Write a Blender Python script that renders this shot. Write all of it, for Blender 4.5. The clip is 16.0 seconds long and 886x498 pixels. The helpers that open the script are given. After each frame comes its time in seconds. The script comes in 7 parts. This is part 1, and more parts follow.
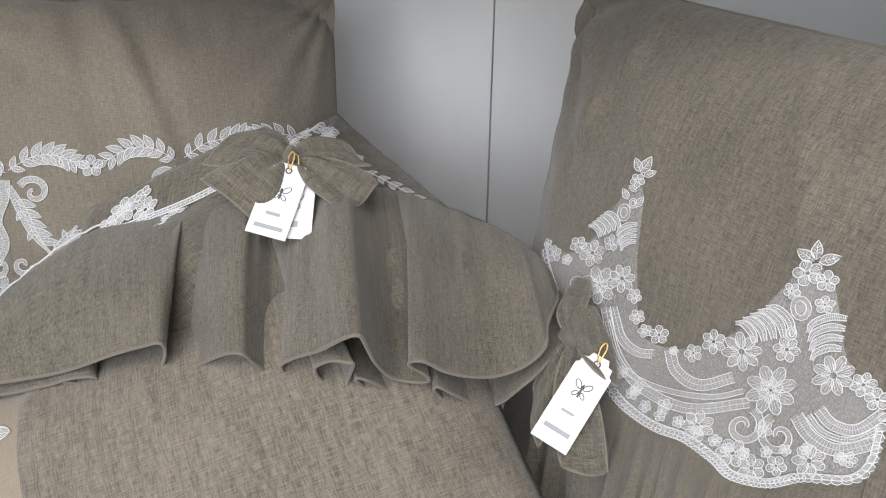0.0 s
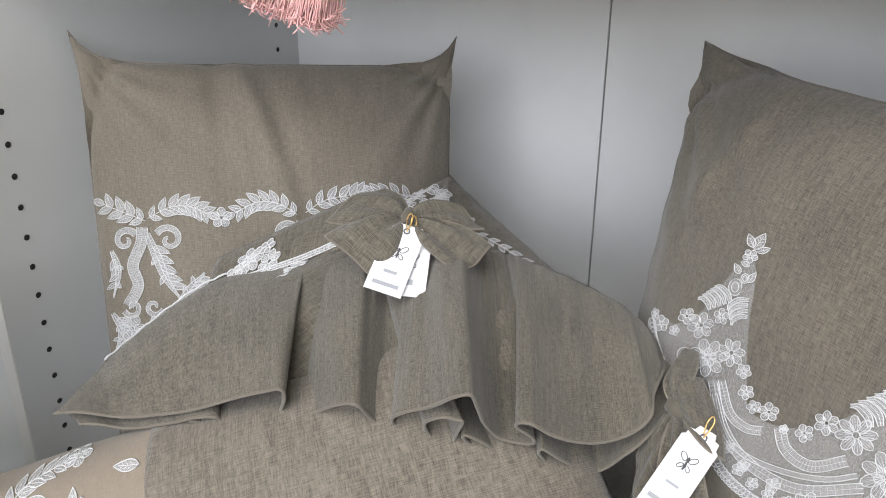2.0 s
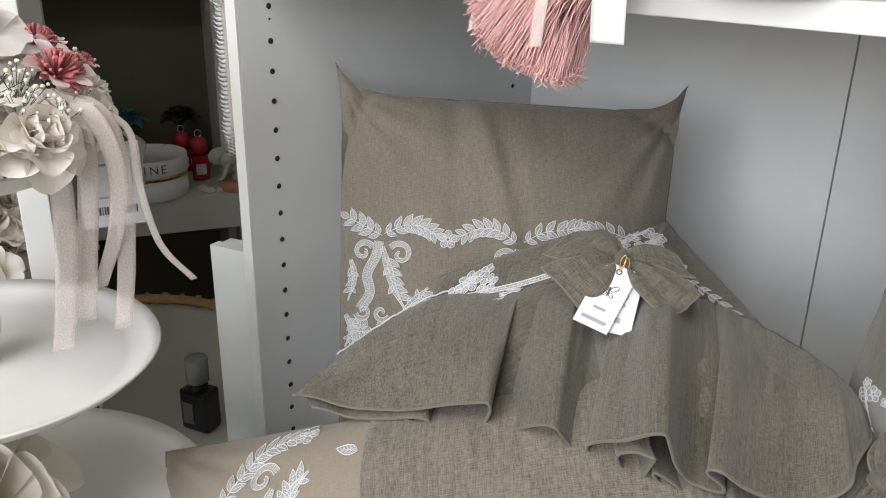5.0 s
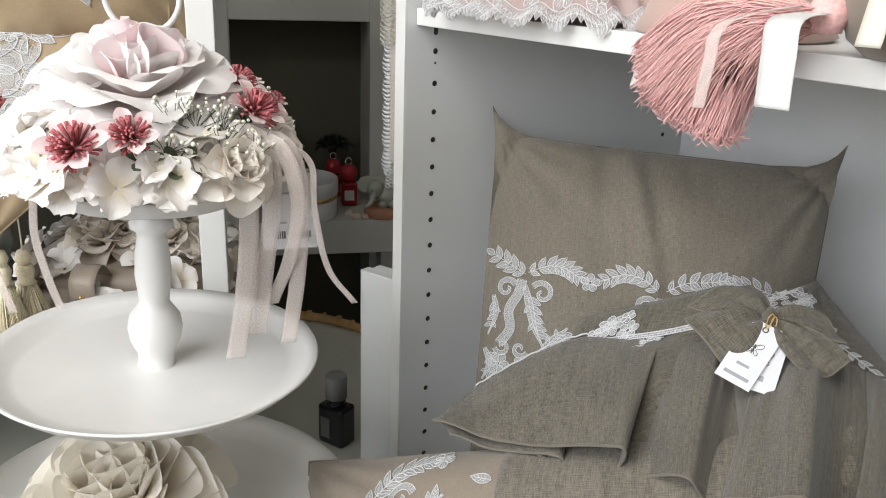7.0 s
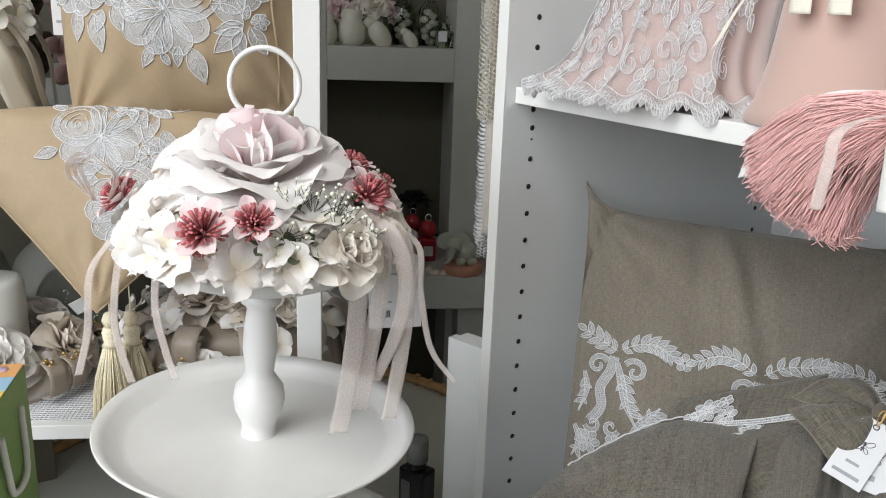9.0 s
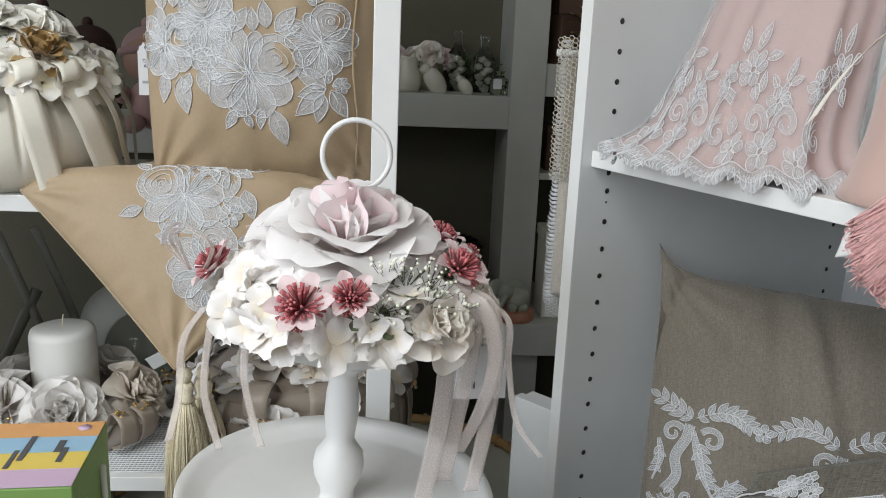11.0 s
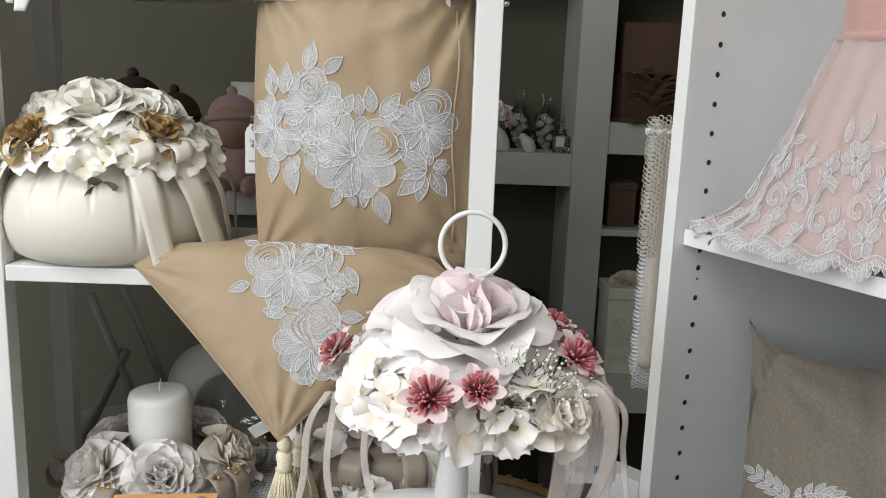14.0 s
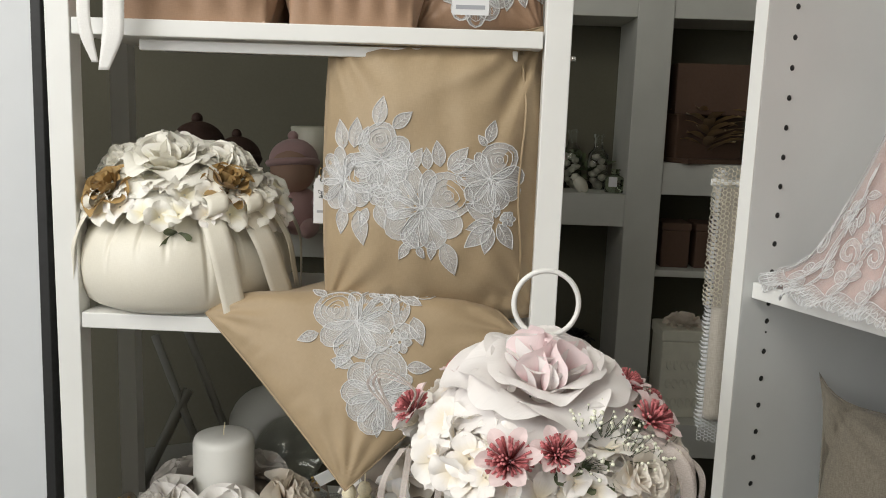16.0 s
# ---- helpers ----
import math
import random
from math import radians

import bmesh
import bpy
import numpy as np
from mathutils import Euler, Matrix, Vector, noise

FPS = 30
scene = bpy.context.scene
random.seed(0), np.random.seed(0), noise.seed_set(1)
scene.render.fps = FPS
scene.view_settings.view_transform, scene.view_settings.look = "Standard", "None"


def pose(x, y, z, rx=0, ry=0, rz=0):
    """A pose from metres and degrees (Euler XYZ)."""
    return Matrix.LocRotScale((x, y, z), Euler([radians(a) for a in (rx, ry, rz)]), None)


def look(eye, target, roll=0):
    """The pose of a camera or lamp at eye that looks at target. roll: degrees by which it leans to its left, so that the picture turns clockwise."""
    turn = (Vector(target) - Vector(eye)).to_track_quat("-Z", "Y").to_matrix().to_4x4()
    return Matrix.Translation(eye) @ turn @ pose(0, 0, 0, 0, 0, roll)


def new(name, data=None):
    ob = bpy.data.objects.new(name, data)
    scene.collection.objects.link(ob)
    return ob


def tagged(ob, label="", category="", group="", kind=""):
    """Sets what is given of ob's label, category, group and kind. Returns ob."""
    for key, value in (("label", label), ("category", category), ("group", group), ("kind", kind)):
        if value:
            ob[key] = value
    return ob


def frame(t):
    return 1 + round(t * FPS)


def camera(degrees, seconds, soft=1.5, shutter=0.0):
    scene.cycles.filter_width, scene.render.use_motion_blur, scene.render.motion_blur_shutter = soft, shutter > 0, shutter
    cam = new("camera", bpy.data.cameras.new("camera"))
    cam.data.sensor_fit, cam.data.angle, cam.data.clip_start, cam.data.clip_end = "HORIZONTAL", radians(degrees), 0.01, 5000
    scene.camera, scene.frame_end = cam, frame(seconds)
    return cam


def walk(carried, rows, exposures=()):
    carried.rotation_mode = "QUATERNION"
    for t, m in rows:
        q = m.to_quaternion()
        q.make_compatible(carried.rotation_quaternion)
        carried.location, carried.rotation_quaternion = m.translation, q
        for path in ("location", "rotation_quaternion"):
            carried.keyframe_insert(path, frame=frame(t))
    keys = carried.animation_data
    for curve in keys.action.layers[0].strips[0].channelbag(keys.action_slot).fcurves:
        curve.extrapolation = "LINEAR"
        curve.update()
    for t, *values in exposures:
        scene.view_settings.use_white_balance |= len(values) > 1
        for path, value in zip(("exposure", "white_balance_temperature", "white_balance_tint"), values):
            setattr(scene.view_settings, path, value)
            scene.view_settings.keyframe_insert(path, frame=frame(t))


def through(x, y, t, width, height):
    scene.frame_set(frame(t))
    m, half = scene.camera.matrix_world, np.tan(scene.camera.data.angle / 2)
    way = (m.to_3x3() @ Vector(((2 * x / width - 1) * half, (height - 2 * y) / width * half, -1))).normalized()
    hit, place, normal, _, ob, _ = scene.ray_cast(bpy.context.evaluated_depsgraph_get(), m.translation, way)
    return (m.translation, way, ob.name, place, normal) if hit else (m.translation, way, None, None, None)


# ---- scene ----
cam = camera(56.0, 16.0, 1.0)
PATH = [
    (0, (0.227, 0.223, 1.05), (-0.429, 1.891, 0.162), 0.6),
    (0.5, (0.224, 0.221, 1.059), (-0.432, 1.909, 0.21), 0.0),
    (1, (0.22, 0.214, 1.065), (-0.493, 1.896, 0.251), -0.3),
    (1.5, (0.218, 0.21, 1.068), (-0.574, 1.866, 0.273), -0.2),
    (2, (0.22, 0.201, 1.066), (-0.655, 1.824, 0.291), 0.4),
    (2.5, (0.227, 0.194, 1.072), (-0.734, 1.768, 0.297), 0.7),
    (3, (0.232, 0.182, 1.076), (-0.814, 1.705, 0.311), 1.0),
    (3.5, (0.235, 0.171, 1.083), (-0.888, 1.642, 0.324), 0.9),
    (4, (0.234, 0.164, 1.085), (-0.95, 1.593, 0.338), 0.9),
    (4.2, (0.234, 0.164, 1.087), (-0.968, 1.579, 0.342), 0.9),
    (6.3, (0.249, 0.138, 1.094), (-1.183, 1.357, 0.411), 1.8),
    (6.5, (0.247, 0.134, 1.096), (-1.206, 1.328, 0.416), 2.0),
    (7, (0.248, 0.127, 1.106), (-1.259, 1.267, 0.449), 2.0),
    (7.5, (0.243, 0.119, 1.114), (-1.309, 1.216, 0.49), 2.0),
    (8, (0.238, 0.111, 1.122), (-1.347, 1.177, 0.529), 2.0),
    (8.5, (0.233, 0.105, 1.132), (-1.373, 1.148, 0.557), 2.1),
    (9, (0.231, 0.101, 1.137), (-1.394, 1.125, 0.579), 2.1),
    (9.2, (0.23, 0.1, 1.139), (-1.403, 1.116, 0.588), 2.1),
    (11.5, (0.195, 0.054, 1.173), (-1.502, 1.002, 0.705), 2.5),
    (12, (0.191, 0.041, 1.18), (-1.516, 0.979, 0.725), 2.5),
    (12.5, (0.188, 0.029, 1.187), (-1.528, 0.956, 0.746), 2.5),
    (13, (0.188, 0.017, 1.195), (-1.539, 0.933, 0.769), 2.5),
    (13.5, (0.189, 0.008, 1.201), (-1.548, 0.91, 0.79), 2.4),
    (14, (0.186, 0.002, 1.208), (-1.564, 0.886, 0.813), 2.2),
    (14.5, (0.182, -0.004, 1.214), (-1.582, 0.859, 0.836), 2.1),
    (15, (0.18, -0.012, 1.22), (-1.598, 0.829, 0.858), 1.9),
    (15.5, (0.179, -0.019, 1.225), (-1.614, 0.799, 0.881), 1.9),
    (16, (0.177, -0.025, 1.231), (-1.628, 0.772, 0.905), 2.0),
]
EXPOSURES = [(0, 0.18, 6350, 10), (1.5, 0.28, 6300, 10), (3.5, 0.12, 6350, 9), (7, 0.0, 6400, 8), (9, -0.18, 6250, 7), (11.5, -0.48, 6100, 6), (12.5, -0.32, 6100, 6), (14.5, -0.42, 6400, 7), (16, -0.54, 6700, 6)]
walk(cam, [(t, look(eye, target, roll)) for t, eye, target, roll in PATH], EXPOSURES)

# ---- light: an overcast sky through the shop window behind the camera, plus an added fill ----
world = bpy.data.worlds.new("sky")
scene.world = world
world.use_nodes = True
wn = world.node_tree
sky = wn.nodes.new("ShaderNodeTexSky")
sky.sky_type, sky.sun_disc, sky.sun_elevation, sky.sun_rotation = "NISHITA", False, radians(40), radians(200)
wn.links.new(sky.outputs[0], wn.nodes["Background"].inputs[0])
wn.nodes["Background"].inputs[1].default_value = 0.12


def area_lamp(name, m, sx, sy, power, colour):
    data = bpy.data.lights.new(name, "AREA")
    data.shape, data.size, data.size_y, data.energy, data.color = "RECTANGLE", sx, sy, power, colour
    ob = new(name, data)
    ob.matrix_world = m
    return ob


area_lamp("window_daylight", look((0.45, -2.12, 1.85), (-0.35, 0.5, 0.9)), 2.8, 1.5, 74, (0.97, 0.962, 1.0))
# added fill lamp below the closed ceiling, to brighten surfaces that face up
area_lamp("ceiling_fill", look((0.05, -0.65, 2.68), (-0.25, 0.3, 0.8)), 1.5, 1.5, 58, (1.0, 0.97, 0.92))


# ---- materials ----
def nodes_of(name):
    m = bpy.data.materials.new(name)
    m.use_nodes = True
    return m, m.node_tree.nodes, m.node_tree.links, m.node_tree.nodes["Principled BSDF"]


def ramp(n, stops):
    r = n.new("ShaderNodeValToRGB")
    els = r.color_ramp.elements
    while len(els) < len(stops):
        els.new(0.5)
    for e, (p, c) in zip(els, stops):
        e.position, e.color = p, (*c, 1)
    return r


def noise_tex(n, l, coord, scale, detail=3.0, stretch=(1, 1, 1)):
    mp = n.new("ShaderNodeMapping")
    mp.inputs["Scale"].default_value = stretch
    l.new(coord, mp.inputs[0])
    t = n.new("ShaderNodeTexNoise")
    t.inputs["Scale"].default_value, t.inputs["Detail"].default_value = scale, detail
    l.new(mp.outputs[0], t.inputs["Vector"])
    return t


def linen(name, light, dark, thread=900.0, slub=0.5, bump=0.35, rough=0.9, sheen=0.25):
    """Woven cloth: streaks of thread both ways, in metres of the cloth."""
    m, n, l, b = nodes_of(name)
    uv = n.new("ShaderNodeTexCoord").outputs["UV"]
    warp = noise_tex(n, l, uv, 1.0, 2, (thread, thread * 0.11, 1))
    weft = noise_tex(n, l, uv, 1.0, 2, (thread * 0.10, thread, 1))
    slubs = noise_tex(n, l, uv, 1.0, 3, (thread * 0.25, thread * 0.015, 1))
    big = noise_tex(n, l, uv, 14.0, 4)
    add = n.new("ShaderNodeMath")
    l.new(warp.outputs[0], add.inputs[0]), l.new(weft.outputs[0], add.inputs[1])
    mix = n.new("ShaderNodeMath")
    mix.operation = "MULTIPLY_ADD"
    l.new(slubs.outputs[0], mix.inputs[0])
    mix.inputs[1].default_value = slub
    l.new(add.outputs[0], mix.inputs[2])
    big2 = n.new("ShaderNodeMath")
    big2.operation = "MULTIPLY_ADD"
    l.new(big.outputs[0], big2.inputs[0])
    big2.inputs[1].default_value = 0.35
    l.new(mix.outputs[0], big2.inputs[2])
    mid = 0.5 + 0.25 * slub + 0.17
    r = ramp(n, [(0.0, dark), (1.0, light)])
    rng = n.new("ShaderNodeMapRange")
    rng.inputs[1].default_value, rng.inputs[2].default_value = mid + 0.32, mid + 0.98
    l.new(big2.outputs[0], rng.inputs[0])
    l.new(rng.outputs[0], r.inputs[0])
    l.new(r.outputs[0], b.inputs["Base Color"])
    bp = n.new("ShaderNodeBump")
    bp.inputs["Strength"].default_value, bp.inputs["Distance"].default_value = bump, 0.0006
    l.new(mix.outputs[0], bp.inputs["Height"])
    l.new(bp.outputs[0], b.inputs["Normal"])
    b.inputs["Roughness"].default_value = rough
    b.inputs["Sheen Weight"].default_value = sheen
    return m


def painted(name, colour, rough=0.45, spread=0.06, scale=9.0, bump=0.05, metal=0.0, fine=140.0):
    m, n, l, b = nodes_of(name)
    co = n.new("ShaderNodeTexCoord").outputs["Object"]
    t = noise_tex(n, l, co, scale, 5)
    f = noise_tex(n, l, co, fine, 3)
    lo, hi = tuple(c * (1 - spread) for c in colour), tuple(min(1, c * (1 + spread)) for c in colour)
    r = ramp(n, [(0.3, lo), (0.7, hi)])
    l.new(t.outputs[0], r.inputs[0]), l.new(r.outputs[0], b.inputs["Base Color"])
    mr = n.new("ShaderNodeMapRange")
    mr.inputs[3].default_value, mr.inputs[4].default_value = rough * 0.8, min(1, rough * 1.25)
    l.new(f.outputs[0], mr.inputs[0]), l.new(mr.outputs[0], b.inputs["Roughness"])
    bp = n.new("ShaderNodeBump")
    bp.inputs["Strength"].default_value, bp.inputs["Distance"].default_value = bump, 0.002
    l.new(f.outputs[0], bp.inputs["Height"]), l.new(bp.outputs[0], b.inputs["Normal"])
    b.inputs["Metallic"].default_value = metal
    return m


def petal_mat(name, inner, outer, rough=0.75, through=0.25):
    """Silk petals: colour from the petal's foot (v = 0) to its rim, with veins and some light coming through."""
    m, n, l, b = nodes_of(name)
    uv = n.new("ShaderNodeTexCoord").outputs["UV"]
    sep = n.new("ShaderNodeSeparateXYZ")
    l.new(uv, sep.inputs[0])
    v = noise_tex(n, l, uv, 1.0, 3, (26, 3, 1))
    ma = n.new("ShaderNodeMath")
    ma.operation = "MULTIPLY_ADD"
    l.new(v.outputs[0], ma.inputs[0])
    ma.inputs[1].default_value = 0.25
    l.new(sep.outputs[1], ma.inputs[2])
    r = ramp(n, [(0.12, inner), (0.75, outer)])
    l.new(ma.outputs[0], r.inputs[0]), l.new(r.outputs[0], b.inputs["Base Color"])
    bp = n.new("ShaderNodeBump")
    bp.inputs["Strength"].default_value, bp.inputs["Distance"].default_value = 0.3, 0.0012
    l.new(v.outputs[0], bp.inputs["Height"]), l.new(bp.outputs[0], b.inputs["Normal"])
    b.inputs["Roughness"].default_value = rough
    b.inputs["Sheen Weight"].default_value = 0.2
    tr = n.new("ShaderNodeBsdfTranslucent")
    l.new(r.outputs[0], tr.inputs[0])
    mx = n.new("ShaderNodeMixShader")
    mx.inputs[0].default_value = through
    l.new(b.outputs[0], mx.inputs[1]), l.new(tr.outputs[0], mx.inputs[2])
    l.new(mx.outputs[0], n["Material Output"].inputs[0])
    return m


def sheer(name, colour, opaque, thread=1400.0, rough=0.6, vary=0.2):
    """Tulle, organza and lace ground: cloth that lets part of the light straight through."""
    m, n, l, b = nodes_of(name)
    uv = n.new("ShaderNodeTexCoord").outputs["UV"]
    t = noise_tex(n, l, uv, thread * 0.5, 2)
    mr = n.new("ShaderNodeMapRange")
    mr.inputs[1].default_value, mr.inputs[2].default_value = 0.35, 0.65
    mr.inputs[3].default_value, mr.inputs[4].default_value = max(0, opaque - vary), min(1, opaque + vary)
    l.new(t.outputs[0], mr.inputs[0])
    b.inputs["Base Color"].default_value = (*colour, 1)
    b.inputs["Roughness"].default_value = rough
    tp = n.new("ShaderNodeBsdfTransparent")
    mx = n.new("ShaderNodeMixShader")
    l.new(mr.outputs[0], mx.inputs[0]), l.new(tp.outputs[0], mx.inputs[1]), l.new(b.outputs[0], mx.inputs[2])
    l.new(mx.outputs[0], n["Material Output"].inputs[0])
    return m


def glassy(name, colour, rough=0.02, ior=1.45):
    m, n, l, b = nodes_of(name)
    b.inputs["Base Color"].default_value = (*colour, 1)
    b.inputs["Roughness"].default_value, b.inputs["IOR"].default_value = rough, ior
    b.inputs["Transmission Weight"].default_value = 1.0
    return m


LINEN = linen("linen_olive", (0.200, 0.179, 0.140), (0.060, 0.053, 0.040), 1300, 0.6, 0.8)
LINEN_FINE = linen("linen_fine", (0.262, 0.231, 0.184), (0.145, 0.127, 0.100), 1400, 0.4, 0.35)
LINEN_DARK = linen("linen_umber", (0.212, 0.188, 0.148), (0.080, 0.071, 0.056), 1500, 0.5, 0.6)
LINEN_COARSE = linen("linen_coarse", (0.245, 0.216, 0.172), (0.090, 0.079, 0.062), 850, 0.7, 0.9)
COTTON_BEIGE = linen("cotton_beige", (0.31, 0.262, 0.207), (0.245, 0.204, 0.158), 1300, 0.3, 0.12)
SATEEN_TAN = linen("sateen_tan", (0.41, 0.305, 0.19), (0.35, 0.26, 0.155), 1500, 0.2, 0.08, 0.6, 0.15)
SATIN_CREAM = linen("satin_cream", (0.80, 0.765, 0.67), (0.75, 0.71, 0.61), 1500, 0.2, 0.05, 0.42, 0.1)
SATIN_TAUPE = linen("satin_taupe", (0.37, 0.31, 0.25), (0.30, 0.25, 0.20), 1400, 0.2, 0.06, 0.45, 0.1)
SATIN_BROWN = linen("satin_brown", (0.40, 0.255, 0.165), (0.33, 0.205, 0.13), 1400, 0.2, 0.06, 0.5, 0.1)
LACE_CORD = linen("lace_cord", (0.72, 0.725, 0.735), (0.60, 0.605, 0.615), 2200, 0.4, 0.5)
LACE_NET = sheer("lace_net", (0.68, 0.685, 0.695), 0.50, 1800, 0.9)
LACE_CREAM = linen("lace_cream", (0.78, 0.72, 0.60), (0.60, 0.54, 0.42), 1800, 0.4, 0.5)
LACE_FINE = sheer("lace_fine", (0.70, 0.69, 0.69), 0.34, 1800, 0.9)
LACE_GROUND = sheer("lace_ground", (0.66, 0.66, 0.66), 0.30, 1600, 0.9, 0.1)
TULLE_PINK = sheer("tulle_pink", (0.72, 0.55, 0.51), 0.45, 1600, 0.7, 0.05)
TULLE_WHITE = sheer("tulle_white", (0.74, 0.72, 0.72), 0.2, 1600, 0.7, 0.08)
CLOTH_PINK = linen("lining_pink", (0.56, 0.345, 0.305), (0.48, 0.285, 0.25), 1100, 0.3, 0.2)
ORGANZA = sheer("organza_blush", (0.88, 0.79, 0.74), 0.36, 1600, 0.4, 0.05)
RIBBON_WHITE = linen("ribbon_white", (0.84, 0.83, 0.81), (0.76, 0.75, 0.73), 1500, 0.2, 0.06, 0.4)
WHITE_LACQUER = painted("white_lacquer", (0.80, 0.80, 0.78), 0.38, 0.03)
WHITE_METAL = painted("white_enamel", (0.80, 0.795, 0.775), 0.33, 0.035, 14, 0.08)
WHITE_BOARD = painted("white_board", (0.70, 0.712, 0.705), 0.5, 0.03)
GREY_SHELF = painted("grey_white_shelf", (0.56, 0.56, 0.52), 0.55, 0.05)
# the cabinet's white board again, lightened: the back's stronger light put into colour
BACK_BOARD_LIT = painted("back_board_lit", (0.83, 0.83, 0.825), 0.55, 0.03)
WALL_PAINT = painted("wall_paint", (0.62, 0.60, 0.55), 0.85, 0.05, 3)
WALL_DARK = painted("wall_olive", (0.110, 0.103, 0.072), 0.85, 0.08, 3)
FLOOR_DARK = painted("floor_dark", (0.055, 0.04, 0.03), 0.5, 0.25, 6)
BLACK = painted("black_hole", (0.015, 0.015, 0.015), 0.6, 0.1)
GOLD = painted("gold_metal", (0.72, 0.5, 0.2), 0.28, 0.06, 40, 0.1, 1.0)
SILVER = painted("silver_metal", (0.75, 0.73, 0.7), 0.25, 0.05, 40, 0.1, 1.0)
CARD_WHITE = painted("card_white", (0.74, 0.745, 0.76), 0.55, 0.02)
INK = painted("ink_grey", (0.10, 0.10, 0.11), 0.6, 0.1)
INK_PALE = painted("ink_pale", (0.34, 0.35, 0.38), 0.6, 0.1)


# ---- mesh helpers ----
def part(name, data, material, parent=None, label=""):
    """Links a bmesh or mesh as one object, under a thing or a part where one is given."""
    if isinstance(data, bmesh.types.BMesh):
        me = bpy.data.meshes.new(name)
        data.to_mesh(me)
        data.free()
    else:
        me = data
    if len(me.materials):
        me.materials.clear()
    for mat in (material if isinstance(material, (list, tuple)) else [material]):
        me.materials.append(mat)
    ob = new(name, me)
    if parent:
        ob.parent = parent
    if label:
        ob["label"] = label
    return ob


def thing(name, label, category, m=None, group="", kind=""):
    ob = new(name)
    ob.empty_display_size = 0.05
    if m is not None:
        ob.matrix_world = m
    return tagged(ob, label, category, group, kind)


def smooth(bm, on=True):
    for f in bm.faces:
        f.smooth = on
    return bm


def box(sx, sy, sz, at=(0, 0, 0), bevel=0.0015):
    bm = bmesh.new()
    bmesh.ops.create_cube(bm, size=1, matrix=Matrix.Translation(at) @ Matrix.Diagonal((sx, sy, sz, 1)))
    if bevel:
        bmesh.ops.bevel(bm, geom=bm.edges[:], offset=bevel, segments=2, affect="EDGES", profile=0.5)
    return bm


def sheet(fn, nu, nv, wu=1.0, wv=1.0, closed=False):
    """A grid surface from fn(u, v), u and v from 0 to 1, with UVs in metres (wu by wv)."""
    bm = bmesh.new()
    uvl = bm.loops.layers.uv.new("UV")
    cols = nu if closed else nu + 1
    vs = [[bm.verts.new(fn(i / nu, j / nv)) for j in range(nv + 1)] for i in range(cols)]
    for i in range(nu):
        for j in range(nv):
            k = (i + 1) % cols
            f = bm.faces.new((vs[i][j], vs[k][j], vs[k][j + 1], vs[i][j + 1]))
            f.smooth = True
            for loop, (a, b) in zip(f.loops, ((i, j), (i + 1, j), (i + 1, j + 1), (i, j + 1))):
                loop[uvl].uv = (a / nu * wu, b / nv * wv)
    return bm


def thick(ob, t, offset=-1.0):
    mod = ob.modifiers.new("thickness", "SOLIDIFY")
    mod.thickness, mod.offset = t, offset
    return ob


def lathe(profile, n=48):
    """A turned body from (radius, height) pairs."""
    bm = bmesh.new()
    rings = []
    for r, z in profile:
        rings.append([bm.verts.new((r * math.cos(2 * math.pi * k / n), r * math.sin(2 * math.pi * k / n), z)) for k in range(n)] if r > 1e-5 else [bm.verts.new((0, 0, z))])
    for a, b in zip(rings, rings[1:]):
        for k in range(n):
            q = (k + 1) % n
            if len(a) == 1 and len(b) == 1:
                continue
            if len(a) == 1:
                f = bm.faces.new((a[0], b[q], b[k]))
            elif len(b) == 1:
                f = bm.faces.new((a[k], a[q], b[0]))
            else:
                f = bm.faces.new((a[k], a[q], b[q], b[k]))
            f.smooth = True
    bmesh.ops.recalc_face_normals(bm, faces=bm.faces[:])
    return bm


def spline(points, n):
    """n + 1 points along a Catmull-Rom curve through the given ones."""
    p = [Vector(q) for q in points]
    p = [p[0] * 2 - p[1]] + p + [p[-1] * 2 - p[-2]]
    segs, out = len(p) - 3, []
    for k in range(n + 1):
        s = min(k / n * segs, segs - 1e-6)
        i, t = int(s), s - int(s)
        a, b, c, d = p[i:i + 4]
        out.append(0.5 * (2 * b + (c - a) * t + (2 * a - 5 * b + 4 * c - d) * t * t + (3 * b - a - 3 * c + d) * t ** 3))
    return out


def along(curve, s):
    x = min(max(s, 0), 1) * (len(curve) - 1)
    i = min(int(x), len(curve) - 2)
    return curve[i].lerp(curve[i + 1], x - i)


def tube(bm, pts, radius, sides=6, closed=False):
    """Adds a round cord along pts to bm; radius may be a function of 0 to 1."""
    pts = [Vector(p) for p in pts]
    n, rings, ref = len(pts), [], Vector((0.31, 0.22, 0.92)).normalized()
    for k, p in enumerate(pts):
        a = pts[(k - 1) % n] if closed or k else pts[0]
        b = pts[(k + 1) % n] if closed or k < n - 1 else pts[-1]
        t = (b - a).normalized() if (b - a).length > 1e-9 else Vector((0, 0, 1))
        x = t.cross(ref)
        x = x.normalized() if x.length > 1e-4 else t.orthogonal().normalized()
        y, r = t.cross(x), radius(k / max(1, n - 1)) if callable(radius) else radius
        rings.append([bm.verts.new(p + r * (x * math.cos(2 * math.pi * s / sides) + y * math.sin(2 * math.pi * s / sides))) for s in range(sides)])
    for k in range(n if closed else n - 1):
        a, b = rings[k], rings[(k + 1) % n]
        for s in range(sides):
            q = (s + 1) % sides
            bm.faces.new((a[s], a[q], b[q], b[s])).smooth = True
    if not closed:
        bm.faces.new(rings[0][::-1]), bm.faces.new(rings[-1])
    return bm


